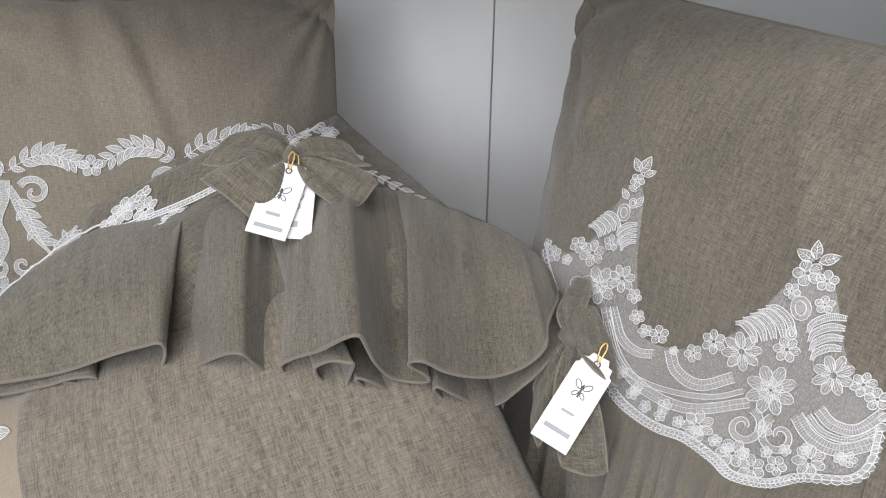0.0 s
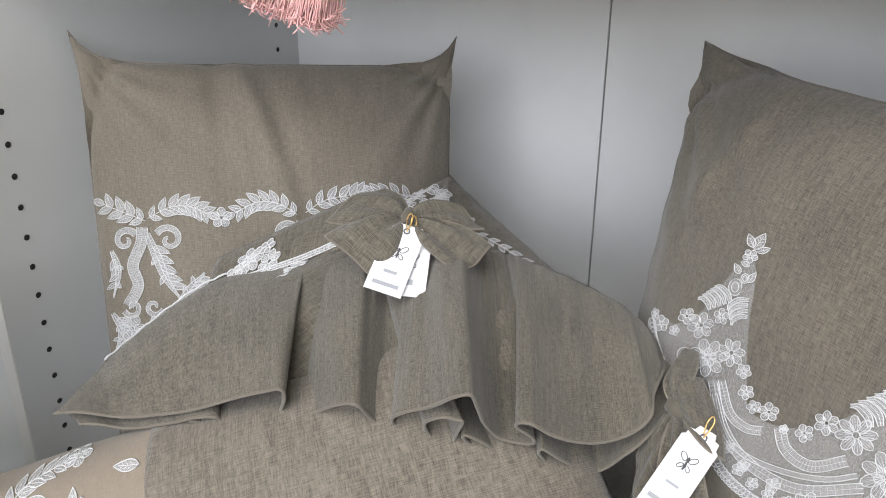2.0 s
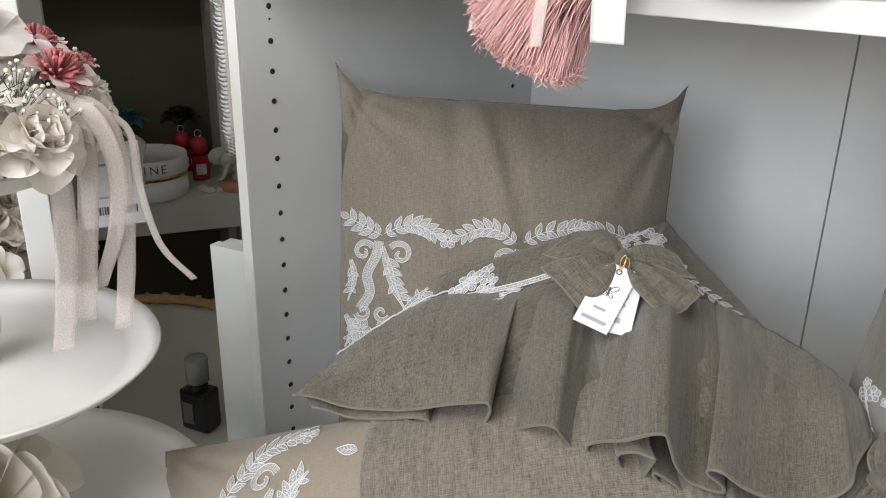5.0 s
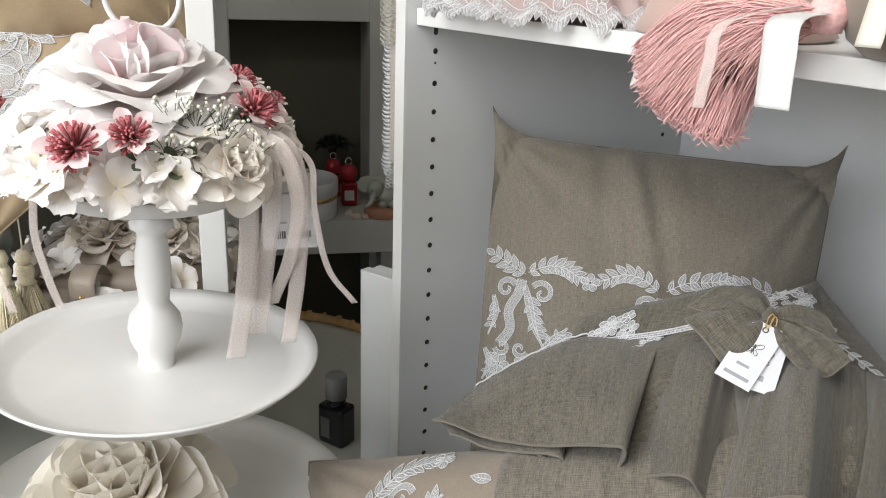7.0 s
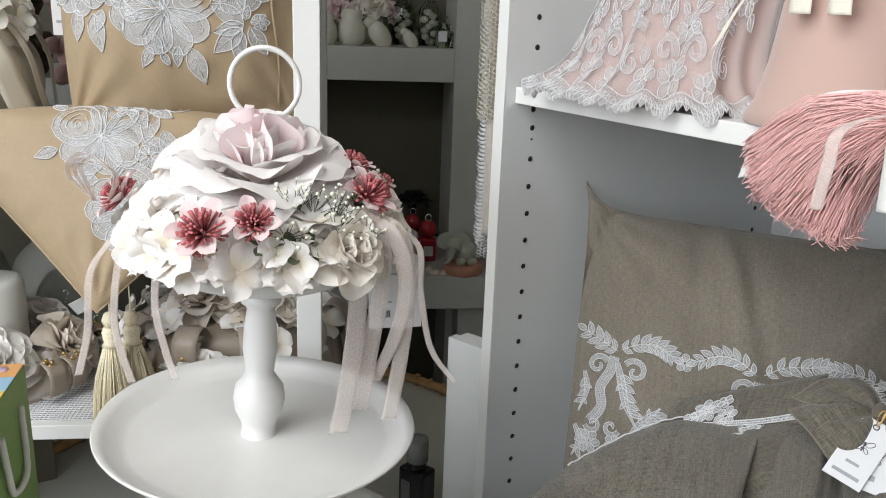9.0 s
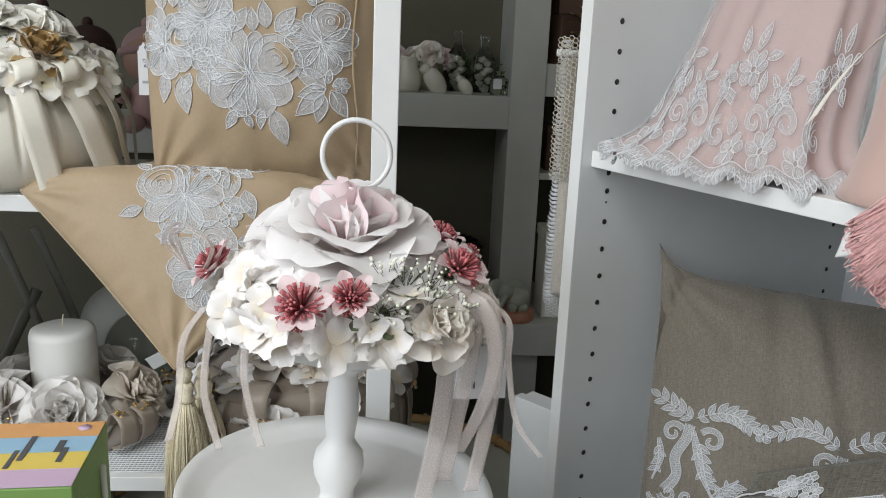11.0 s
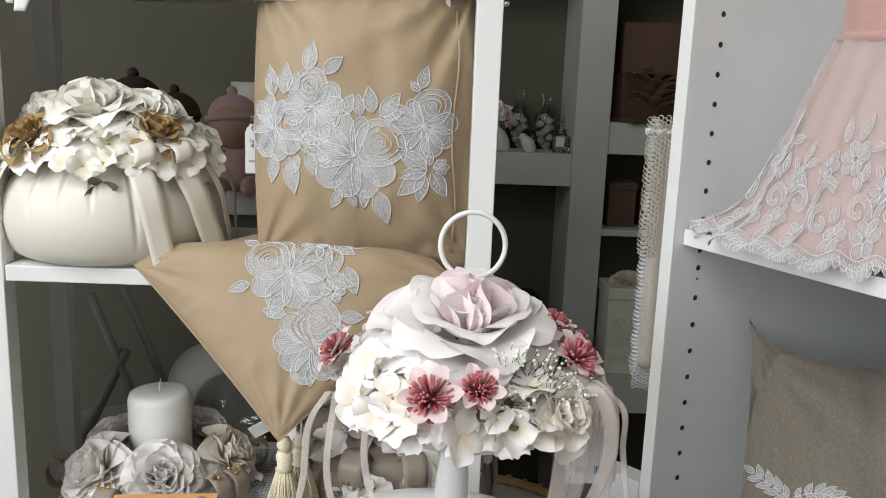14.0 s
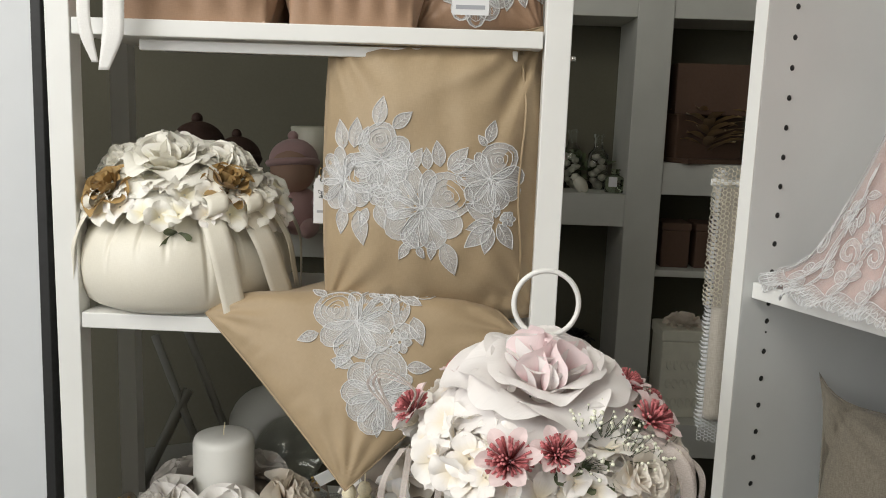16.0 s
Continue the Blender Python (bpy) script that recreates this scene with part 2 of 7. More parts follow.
def basis(origin, right, normal):
    """A frame with x along right and z along normal."""
    z = Vector(normal).normalized()
    x = Vector(right)
    x = (x - z * x.dot(z)).normalized()
    y = z.cross(x)
    m = Matrix((x, y, z)).transposed().to_4x4()
    m.translation = origin
    return m


def stay(ob):
    """Keeps a part that was built in world places where it is, under a parent that stands elsewhere."""
    ob.matrix_parent_inverse = ob.parent.matrix_basis.inverted()
    return ob


def ribbon(pts, width, across, mat, name, parent, label="", n=40, t=0.0004, taper=None):
    """A flat band along a curve, its width along the given direction (one, or one for each end)."""
    c = spline(pts, n)
    a0, a1 = (Vector(across[0]), Vector(across[1])) if isinstance(across[0], (tuple, list)) else (Vector(across), Vector(across))

    def fn(u, v):
        w = width * (taper(u) if taper else 1)
        return along(c, u) + a0.lerp(a1, u).normalized() * w * (v - 0.5)
    length = sum((b - a).length for a, b in zip(c, c[1:]))
    return stay(thick(part(name, sheet(fn, n, 4, length, width), mat, parent, label), t, 0))


# ---- room ----
U, N = Vector((0.43, 0.903, 0)), Vector((0.903, -0.43, 0))   # the shop's back wall runs along U and faces N


def wall_plate(name, a, b, z0, z1, t, mat, label=""):
    a, b = Vector(a), Vector(b)
    d = b - a
    ang = math.degrees(math.atan2(d.y, d.x))
    ob = part(name, box(d.length, t, z1 - z0, (d.length / 2, t / 2, (z1 - z0) / 2), 0), mat, None)
    ob.matrix_world = pose(a.x, a.y, z0, 0, 0, ang)
    return tagged(ob, label or "plain painted shop wall", "wall", kind="structure")


floor = tagged(part("floor", box(9, 9, 0.1, (0, 0, -0.05), 0), FLOOR_DARK), "dark brown shop floor", "floor", kind="structure")
ceiling = tagged(part("ceiling", box(9, 9, 0.1, (0, 0, 2.75), 0), WALL_PAINT), "plain pale ceiling", "ceiling", kind="structure")
wall_plate("wall_east", (2.4, -2.2, 0), (2.4, 3.2, 0), 0, 2.7, 0.12, WALL_PAINT)
wall_plate("wall_north", (2.4, 3.2, 0), (-3.6, 3.2, 0), 0, 2.7, 0.12, WALL_PAINT)
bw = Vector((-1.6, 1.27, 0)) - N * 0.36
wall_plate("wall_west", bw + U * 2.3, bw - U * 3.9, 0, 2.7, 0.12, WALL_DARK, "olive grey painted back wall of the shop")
for k, (x0, x1, z0, z1) in enumerate(((-3.8, -1.0, 0, 2.7), (1.9, 2.52, 0, 2.7), (-1.0, 1.9, 0, 0.72), (-1.0, 1.9, 2.62, 2.7))):
    wall_plate("wall_south", (x0, -2.3, 0), (x1, -2.3, 0), z0, z1, 0.1, WALL_PAINT)

# ---- the white cabinet with the pillows ----
CX0, CX1, CY0, CY1 = -0.515, 0.395, 0.645, 1.137
cab = thing("display_cabinet", "white open display cabinet with drilled side panels", "cabinet")


def side_panel(x0, x1, holes_x):
    p = part("side_panel", box(x1 - x0, CY1 - CY0 + 0.018, 2.3, ((x0 + x1) / 2, (CY0 + CY1 + 0.018) / 2, 1.15), 0.001), WHITE_BOARD, cab)
    return p


left_panel = side_panel(CX0 - 0.018, CX0, CX0)
part("edge_strip", box(0.0182, 0.002, 2.3, (CX0 - 0.009, CY0 - 0.0012, 1.15), 0.0005), WHITE_LACQUER, cab, "white edging")
side_panel(CX1, CX1 + 0.018, CX1)
for x0, x1 in ((CX0, -0.0745), (-0.0725, CX1)):
    part("back_panel", box(x1 - x0, 0.012, 2.28, ((x0 + x1) / 2, CY1 + 0.006, 1.15), 0.0006), BACK_BOARD_LIT, cab)
part("seat_shelf", box(CX1 - CX0, CY1 - 0.42, 0.03, ((CX0 + CX1) / 2, (CY1 + 0.42) / 2, 0.455), 0.0015), WHITE_BOARD, cab)
part("upper_shelf", box(CX1 - CX0 - 0.002, CY1 - 0.657, 0.018, ((CX0 + CX1) / 2, (CY1 + 0.657) / 2, 1.047), 0.001), WHITE_LACQUER, cab)
part("top_shelf", box(CX1 - CX0 - 0.002, CY1 - 0.657, 0.018, ((CX0 + CX1) / 2, (CY1 + 0.657) / 2, 1.62), 0.001), WHITE_LACQUER, cab)
part("plinth", box(CX1 - CX0, 0.02, 0.44, ((CX0 + CX1) / 2, 0.66, 0.22), 0.001), WHITE_BOARD, cab)
hole = lathe([(0.0, 0.0006), (0.0026, 0.0006), (0.0032, 0.0)], 12)
hole_me = bpy.data.meshes.new("pin_hole")
hole.to_mesh(hole_me)
hole_me.materials.append(BLACK)
for y in (0.684, 1.093):
    for k in range(-13, 16):
        z = 0.974 - 0.032 * k if k > 0 else (0.974 if k == 0 else (1.0095 + 0.0205 * (-k - 1) if k > -3 else 1.002 + 0.032 * (-k - 2)))
        h = new("pin_hole", hole_me)
        h.parent = left_panel
        h.matrix_world = pose(CX0 + 0.0002, y, z, 0, 90, 0)
peg = lathe([(0, 0.0004), (0.0012, 0.0004), (0.0014, 0)], 8)
pg = part("pilot_hole", peg, BLACK, left_panel)
pg.matrix_world = pose(CX0 + 0.0002, 0.684, 0.9965, 0, 90, 0)
board = thing("leaning_board", "spare white shelf board standing beside the cabinet", "board")
for k in range(2):
    o = part("board", box(0.062, 0.016, 0.72, (0, 0, 0.36), 0.001), WHITE_BOARD, board)
    o.matrix_world = pose(-0.600 + 0.002 * k, 0.672 + 0.0165 * k, 0.0, 0, 0, 17)


# ---- cushions ----
class Cushion:
    """A stuffed square cover in its own frame: x along its width, y up, z out of its face."""

    def __init__(self, m, w, h, t, pinch=0.05, ears=0.0, seed=0.0, wrinkle=0.0025, fold=(), taper=0.0, dip=0.0, straight=2):
        self.m, self.w, self.h, self.t, self.pinch, self.ears, self.seed, self.wrinkle, self.fold, self.taper, self.dip, self.straight = m, w, h, t, pinch, ears, seed, wrinkle, fold, taper, dip, straight

    def local(self, u, v, side=1):
        au, av = abs(u), abs(v)
        x = self.w / 2 * u * (1 - self.pinch * (1 - av ** self.straight) * au ** 2) * (1 - self.taper * (1 - v) / 2)
        y = self.h / 2 * v * (1 - self.pinch * (1 - au ** self.straight) * av ** 2)
        y -= self.dip * (1 - au ** 16) * max(0.0, v) ** 3
        body = max(0.0, (1 - u ** 4) * (1 - v ** 4)) ** 0.55 * (0.75 + 0.25 * max(0.0, (1 - u * u) * (1 - v * v)))
        z = self.t / 2 * body
        corner = (au * av) ** (3 if self.straight < 3 else 6)
        near_rim = max(au, av) ** 6
        p = Vector((u * 3.1, v * 3.1, self.seed + side))
        z += self.wrinkle * 1.6 * noise.noise(p * 1.2) * body
        ang = math.atan2(abs(v) - 1.0, abs(u) - 1.0)
        z += self.wrinkle * 2.2 * math.sin(ang * 16 + 5 * self.seed) * max(0.0, au * av - 0.12) ** 1.2 * (1 - near_rim) * 1.6
        edge = max(0.0, max(au, av) - 0.72) / 0.28
        z += self.wrinkle * 0.55 * math.sin((u if av > au else v) * 31 + 9 * noise.noise(Vector((u * 2, v * 2, self.seed)))) * edge * (1 - edge) * 4 * 0.6
        for cu, cv, du, dv, amp, wide in self.fold:
            s = (u - cu) * dv - (v - cv) * du
            q = (u - cu) * du + (v - cv) * dv
            z += amp * math.exp(-(s / wide) ** 2) * math.exp(-(q / 0.45) ** 2)
        if self.ears and v > 0:
            e = corner * self.ears
            y += e
            z -= e * 0.5 * side
        return Vector((x, y, side * z))

    def uv_of(self, x, y):
        u, v = 2 * x / self.w, 2 * y / self.h
        for _ in range(3):
            u2 = 2 * x / self.w / (1 - self.pinch * (1 - abs(v) ** self.straight) * u * u) / (1 - self.taper * (1 - v) / 2)
            v = 2 * y / self.h / (1 - self.pinch * (1 - abs(u) ** self.straight) * v * v)
            u = u2
        return max(-0.999, min(0.999, u)), max(-0.999, min(0.999, v))

    def on(self, x, y, lift=0.0):
        """The place on the face at x, y metres from its middle."""
        u, v = self.uv_of(x, y)
        p = self.local(u, v)
        q = self.local(min(u + 0.01, 1), v) - self.local(max(u - 0.01, -1), v)
        r = self.local(u, min(v + 0.01, 1)) - self.local(u, max(v - 0.01, -1))
        return self.m @ (p + q.cross(r).normalized() * lift)

    def build(self, name, label, mat, category="cushion", back=None, n=72):
        th = thing(name, label, category)
        w, h = self.w, self.h
        ease = lambda a: math.sin((a - 0.5) * math.pi) * 0.35 + (2 * a - 1) * 0.65
        front = part("front_cover", sheet(lambda a, b: self.m @ self.local(ease(a), ease(b)), n, n, w, h), mat, th)
        part("back_cover", sheet(lambda a, b: self.m @ self.local(ease(1 - a), ease(b), -1), n // 2, n // 2, w, h), back or mat, th)
        rim = []
        for k in range(160):
            s = k / 40
            q = s % 1 * 2 - 1
            u, v = ((q, -1), (1, q), (-q, 1), (-1, -q))[int(s)]
            rim.append(self.m @ self.local(u, v))
        bm = tube(bmesh.new(), rim, 0.0012, 6, True)
        part("seam", bm, mat, th)
        return th


def facing(corner, right, normal, w, h):
    """The frame of a cushion from its upper left corner."""
    m = basis(corner, right, normal)
    return m @ Matrix.Translation((w / 2, -h / 2, 0))


back_cushion = Cushion(facing((-0.496, 0.753, 0.936), (0.287, 0.255, -0.016), (0.622, -0.67, 0.406), 0.395, 0.46), 0.395, 0.46, 0.085, 0.05, 0.012, 1.3, 0.003,
                       [(-0.12, 0.75, -0.35, 1, 0.007, 0.05), (0.02, 0.62, -0.3, 1, -0.005, 0.05), (-0.3, 0.8, -0.1, 1, -0.005, 0.06), (-0.9, 0.8, 0.5, 1, -0.010, 0.05), (0.88, 0.88, 1, -0.6, -0.012, 0.06)], 0.16, 0.011, 10)
back_thing = back_cushion.build("lace_cushion", "olive linen cushion with white leaf lace, leaning in the cabinet's corner", LINEN_FINE)

side_cushion = Cushion(facing((0.079, 0.912, 0.960), (0.766, -0.643, 0.0), (-0.637, -0.759, 0.14), 0.43, 0.48), 0.43, 0.48, 0.12, 0.05, 0.0, 4.1, 0.003,
                       [(-0.5, 0.85, 0.4, 1, 0.004, 0.05), (0.2, 0.85, -0.5, 1, 0.004, 0.04), (0.45, 0.9, -0.6, 1, -0.004, 0.04), (-0.85, 0.9, 1, 0.6, -0.012, 0.06)], 0.0, 0.0, 4)
side_thing = side_cushion.build("scalloped_lace_cushion", "umber linen cushion with a scalloped white lace border and gathered skirt", LINEN_DARK)

seat_cushion = Cushion(basis((-0.104, 0.560, 0.588), (0.82, 0.48, 0.27), (0.2, -0.69, 0.695)) @ pose(-0.020, 0.014, 0, 0, 0, 5), 0.56, 0.30, 0.145, 0.04, 0.0, 7.7, 0.002)
seat_thing = seat_cushion.build("seat_cushion", "beige cotton cushion with coarse linen panel and leaf lace", COTTON_BEIGE)

skirt_cushion = Cushion(basis((-0.085, 0.742, 0.712), (0.285, -0.095, -0.09), (0.27, -0.36, 0.89)), 0.30, 0.30, 0.105, 0.04, 0.004, 2.9, 0.003)
skirt_thing = skirt_cushion.build("ruffled_cushion", "olive linen cushion with lace corner, bow and wide ruffle", LINEN)


# ---- the ruffle, two layers of gathered linen ----
GATHER = [(-0.301, 0.548, 0.697), (-0.316, 0.609, 0.708), (-0.282, 0.693, 0.748), (-0.2304, 0.7414, 0.7608), (-0.1876, 0.7612, 0.7784), (-0.121, 0.7728, 0.792), (-0.0656, 0.7983, 0.7899), (-0.0035, 0.8141, 0.775), (0.054, 0.811, 0.76), (0.095, 0.791, 0.747), (0.124, 0.765, 0.731)]
HEM = [(-0.301, 0.538, 0.695), (-0.206, 0.579, 0.702), (-0.135, 0.605, 0.712), (-0.074, 0.622, 0.71), (-0.023, 0.64, 0.708), (0.02, 0.655, 0.705), (0.067, 0.675, 0.7), (0.108, 0.715, 0.706), (0.1112, 0.7509, 0.7276), (0.095, 0.791, 0.747)]
HEM_LOW = [(-0.301, 0.538, 0.686), (-0.206, 0.579, 0.693), (-0.135, 0.605, 0.703), (-0.074, 0.622, 0.701), (-0.023, 0.64, 0.699), (0.02, 0.655, 0.696), (0.067, 0.675, 0.691), (0.1093, 0.7044, 0.7007), (0.1235, 0.7575, 0.7277), (0.095, 0.791, 0.747)]
# (place along the hem, height of the fold) through panels and tucks, and where each is sewn in along the gathers
FOLDS = [(0.0, 0.48), (0.048, -0.02), (0.098, 0.1), (0.17, 0.54), (0.217, 0.78), (0.238, 0.9), (0.24, 0.66), (0.225, 0.12), (0.208, -0.28), (0.21, -0.46), (0.24, -0.28), (0.278, 0.34), (0.312, 0.84), (0.338, 1.0), (0.35, 0.62), (0.37, 0.14), (0.403, 0.0), (0.43, 0.06), (0.425, 0.32), (0.39, 0.34), (0.385, 0.68), (0.405, 1.06), (0.445, 1.46), (0.485, 2.04), (0.51, 2.2), (0.52, 1.72), (0.532, 1.02), (0.557, 0.48), (0.59, 0.4), (0.608, 0.54), (0.603, 0.82), (0.58, 1.08), (0.58, 1.28), (0.598, 1.34), (0.628, 1.04), (0.665, 0.8), (0.705, 0.58), (0.74, 0.6), (0.79, 0.9), (0.86, 0.7), (0.93, 0.35), (1.0, 0.0)]
SEWN = [(0.0, 0), (0.073, 0.24), (0.146, 0.345), (0.195, 0.355), (0.268, 0.37), (0.317, 0.445), (0.366, 0.47), (0.415, 0.495), (0.488, 0.505), (0.561, 0.54), (0.585, 0.57), (0.634, 0.59), (0.707, 0.635), (0.78, 0.65), (0.829, 0.68), (0.878, 0.74), (0.927, 0.81), (1.0, 0.9)]
FOLDS_LOW = [(0.02, 0.36), (0.055, -0.1), (0.098, 0.18), (0.128, 0.5), (0.15, 0.48), (0.15, 0.22), (0.138, 0.12), (0.12, 0.34), (0.125, 0.12), (0.155, -0.32), (0.21, -0.5), (0.268, -0.26), (0.323, -0.32), (0.383, -0.3), (0.44, -0.02), (0.448, 0.48), (0.435, 1.12), (0.438, 1.74), (0.463, 2.18), (0.487, 2.2), (0.497, 2.12), (0.485, 1.2), (0.478, 0.3), (0.49, -0.18), (0.515, 0.0), (0.52, 0.44), (0.5, 1.0), (0.5, 1.36), (0.527, 1.04), (0.565, 0.32), (0.608, -0.08), (0.638, -0.24), (0.63, 0.34), (0.615, 0.92), (0.62, 1.22), (0.65, 0.68), (0.69, -0.22), (0.718, -0.4), (0.758, 0.34), (0.835, 0.6), (0.92, 0.2), (1.0, 0.0)]
SEWN_LOW = [(0.0, 0.0), (0.073, 0.19), (0.146, 0.23), (0.22, 0.27), (0.293, 0.38), (0.366, 0.44), (0.439, 0.465), (0.512, 0.485), (0.585, 0.5), (0.659, 0.52), (0.732, 0.6), (0.805, 0.635), (0.878, 0.72), (0.951, 0.9), (1.0, 0.92)]


def ruffle(gather, hem, folds, sewn, height, sag, name, label, mat, nu=504, nv=36):
    g, h = spline(gather, 120), spline(hem, 120)
    prof = spline([(a, b, 0) for a, b in folds], nu)

    def fn(a, v):
        pr = along(prof, a)
        s = pr.x
        s0 = float(np.interp(a, [k[0] for k in sewn], [k[1] for k in sewn]))
        p, q = along(g, s0), along(h, s)
        t = (along(h, min(s + 0.03, 1)) - along(h, max(s - 0.03, 0))).normalized()
        d = q - p
        n = t.cross(d).normalized()
        if n.z < 0:
            n = -n
        n = (n + Vector((0.15, -0.35, 0.25))).normalized()
        rise = pr.y * height * v ** 0.7 * min(1.0, d.length / 0.06)
        puff = sag * math.sin(math.pi * min(1, v ** 0.8)) * min(1.0, d.length / 0.1)
        pleat = 0.0034 * math.sin(a * 110 + 3 * math.sin(a * 37)) * (1 - v) ** 1.8 * min(1.0, v * 9 + 0.25)
        crease = 0.0012 * noise.noise(Vector((a * 30, v * 2.5, height * 40)))
        return p + d * v + n * (rise + puff + pleat + crease)
    ob = thick(part(name, sheet(fn, nu, nv, 1.0, 0.2), mat, skirt_thing, label), 0.0011, 0)
    bm = tube(bmesh.new(), [fn(k / nu, 1.0) for k in range(nu + 1)], 0.0013, 6)
    part("rolled_hem", bm, LINEN_COARSE, ob)
    return fn


ruffle(GATHER, HEM, FOLDS, SEWN, 0.043, 0.010, "ruffle", "gathered olive linen ruffle with a rolled hem", LINEN)
ruffle([(x, y, z - 0.006) for x, y, z in GATHER], HEM_LOW, FOLDS_LOW, SEWN_LOW, 0.03, 0.0, "under_ruffle", "second ruffle layer below the first", LINEN)

# coarse woven panel sewn over the seat cushion
def seat_panel(a, b):
    x, y = -0.044 + a * 0.315, -0.147 + b * 0.294
    return seat_cushion.on(x, y, 0.0016)


thick(part("woven_panel", sheet(seat_panel, 40, 50, 0.33, 0.448), LINEN_COARSE, seat_thing, "coarse woven linen panel"), 0.001, 1)


# ---- etagere ----
E0 = Vector((-0.637, 0.450, 0))
et = thing("etagere", "white painted wooden etagere with open shelves", "shelf unit")
EANG = math.degrees(math.atan2(U.y, U.x))


def et_box(name, a0, a1, d0, d1, z0, z1, mat=WHITE_LACQUER, parent=None, bevel=0.0012):
    """A board of the etagere: a along its front, d back from its front, z up."""
    o = part(name, box(a1 - a0, d1 - d0, z1 - z0, ((a0 + a1) / 2, (d0 + d1) / 2, (z0 + z1) / 2), bevel), mat, parent or et)
    o.matrix_world = pose(E0.x, E0.y, 0, 0, 0, EANG)
    return o


et_box("post", -0.002, 0.027, 0.0, 0.027, 0, 1.9)
et_box("post", -0.558, -0.530, 0.0, 0.027, 0, 1.9)
et_box("post", -0.002, 0.027, 0.275, 0.302, 0, 1.9)
et_box("post", -0.600, -0.573, 0.262, 0.289, 0, 1.9)
for z in (0.625, 0.965, 1.302, 1.66):
    et_box("shelf", -0.528, -0.004, 0.0, 0.29, z, z + 0.0185)
et_box("shelf_lip", -0.46, -0.03, 0.02, 0.03, 1.288, 1.3)
pin = tube(bmesh.new(), [(0, 0, 0), (0.006, 0, 0)], 0.003, 10)
o = part("shelf_pin", pin, SILVER, et)
o.matrix_world = Matrix.Translation(E0 + U * 0.027 - N * 0.006 + Vector((0, 0, 1.293))) @ pose(0, 0, 0, 0, 0, EANG)

# white panel beside the etagere; a black strip paints in the dark gap between
et_far = part("door_1", box(0.34, 0.03, 2.2, (-0.17, 0, 1.1), 0.002), painted("door_paint", (0.60, 0.615, 0.63), 0.5, 0.03))
et_far.matrix_world = pose(E0.x - 0.582 * U.x - 0.035, E0.y - 0.582 * U.y + 0.012, 0.01, 0, 0.6, EANG - 8)
tagged(et_far, "white painted door leaf standing beside the etagere", "door", kind="structure")
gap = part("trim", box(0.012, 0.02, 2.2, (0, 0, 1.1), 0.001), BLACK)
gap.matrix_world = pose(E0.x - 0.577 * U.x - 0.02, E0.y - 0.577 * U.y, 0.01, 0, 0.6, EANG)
tagged(gap, "black strip standing in for the dark gap beside the white door", "trim", kind="structure")

# ---- bookcase along the back wall ----
B0 = Vector((-1.6, 1.27, 0))
bc = thing("bookcase", "grey-white built bookcase with thick shelves", "bookcase")


def bc_box(name, a0, a1, d0, d1, z0, z1, mat=GREY_SHELF):
    o = part(name, box(a1 - a0, d1 - d0, z1 - z0, ((a0 + a1) / 2, (d0 + d1) / 2, (z0 + z1) / 2), 0.002), mat, bc)
    o.matrix_world = pose(B0.x, B0.y, 0, 0, 0, EANG)
    return o


for a in (0.0, 0.62):
    bc_box("upright", a, a + 0.09, 0, 0.34, 0, 2.3)
for z0, z1 in ((0.95, 1.034), (1.48, 1.56)):
    bc_box("shelf", -0.55, 0.0, 0.006, 0.34, z0, z1)
for z0, z1 in ((0.822, 0.84), (1.038, 1.12), (1.48, 1.56)):
    bc_box("shelf", 0.09, 0.62, 0.006, 0.34, z0, z1)

bc_box("counter", -0.60, 0.62, -0.15, 0.34, 0.389, 0.476)
bc_box("counter_leg", 0.02, 0.10, -0.10, 0.0, 0.0, 0.389)

# ---- tiered stand ----
AX = Vector((-0.4245, 0.333, 0))
stand = thing("tiered_stand", "white enamelled tiered cake stand with a ring handle", "cake stand", Matrix.Translation(AX + Vector((0, 0, 0.95))) @ Matrix.Rotation(radians(2.4), 4, Vector((-0.85, 0.53, 0))) @ Matrix.Translation((0, 0, -0.95)))   # it stands a little askew


def plate(r, z, name="plate"):
    p = [(0, z - 0.002), (r * 0.80, z - 0.002), (r * 0.93, z + 0.004), (r - 0.002, z + 0.012), (r, z + 0.0135), (r - 0.001, z + 0.0155), (r * 0.93, z + 0.0085), (r * 0.84, z + 0.0025), (r * 0.80, z + 0.0015), (0, z + 0.0015)]
    return part(name, lathe(p, 96), WHITE_METAL, stand)


plate(0.141, 0.759)
plate(0.182, 0.595)
plate(0.092, 0.918)


def baluster(z0, z1):
    h = z1 - z0
    p = [(0, z0), (0.0175, z0), (0.0175, z0 + 0.002), (0.0155, z0 + 0.003), (0.0150, z0 + 0.012), (0.0162, z0 + 0.016), (0.0212, z0 + 0.027), (0.0228, z0 + 0.038), (0.0212, z0 + 0.049), (0.0158, z0 + 0.057), (0.0126, z0 + 0.062), (0.0130, z0 + 0.069),
         (0.0151, z0 + 0.086), (0.0142, z0 + 0.106), (0.0120, z0 + 0.121), (0.0122, z0 + 0.125), (0.0174, z0 + 0.129), (0.0178, z0 + 0.134), (0.0134, z0 + 0.138), (0.0140, z1 - 0.006), (0.016, z1), (0, z1)]
    return part("column", lathe(p, 40), WHITE_METAL, stand)


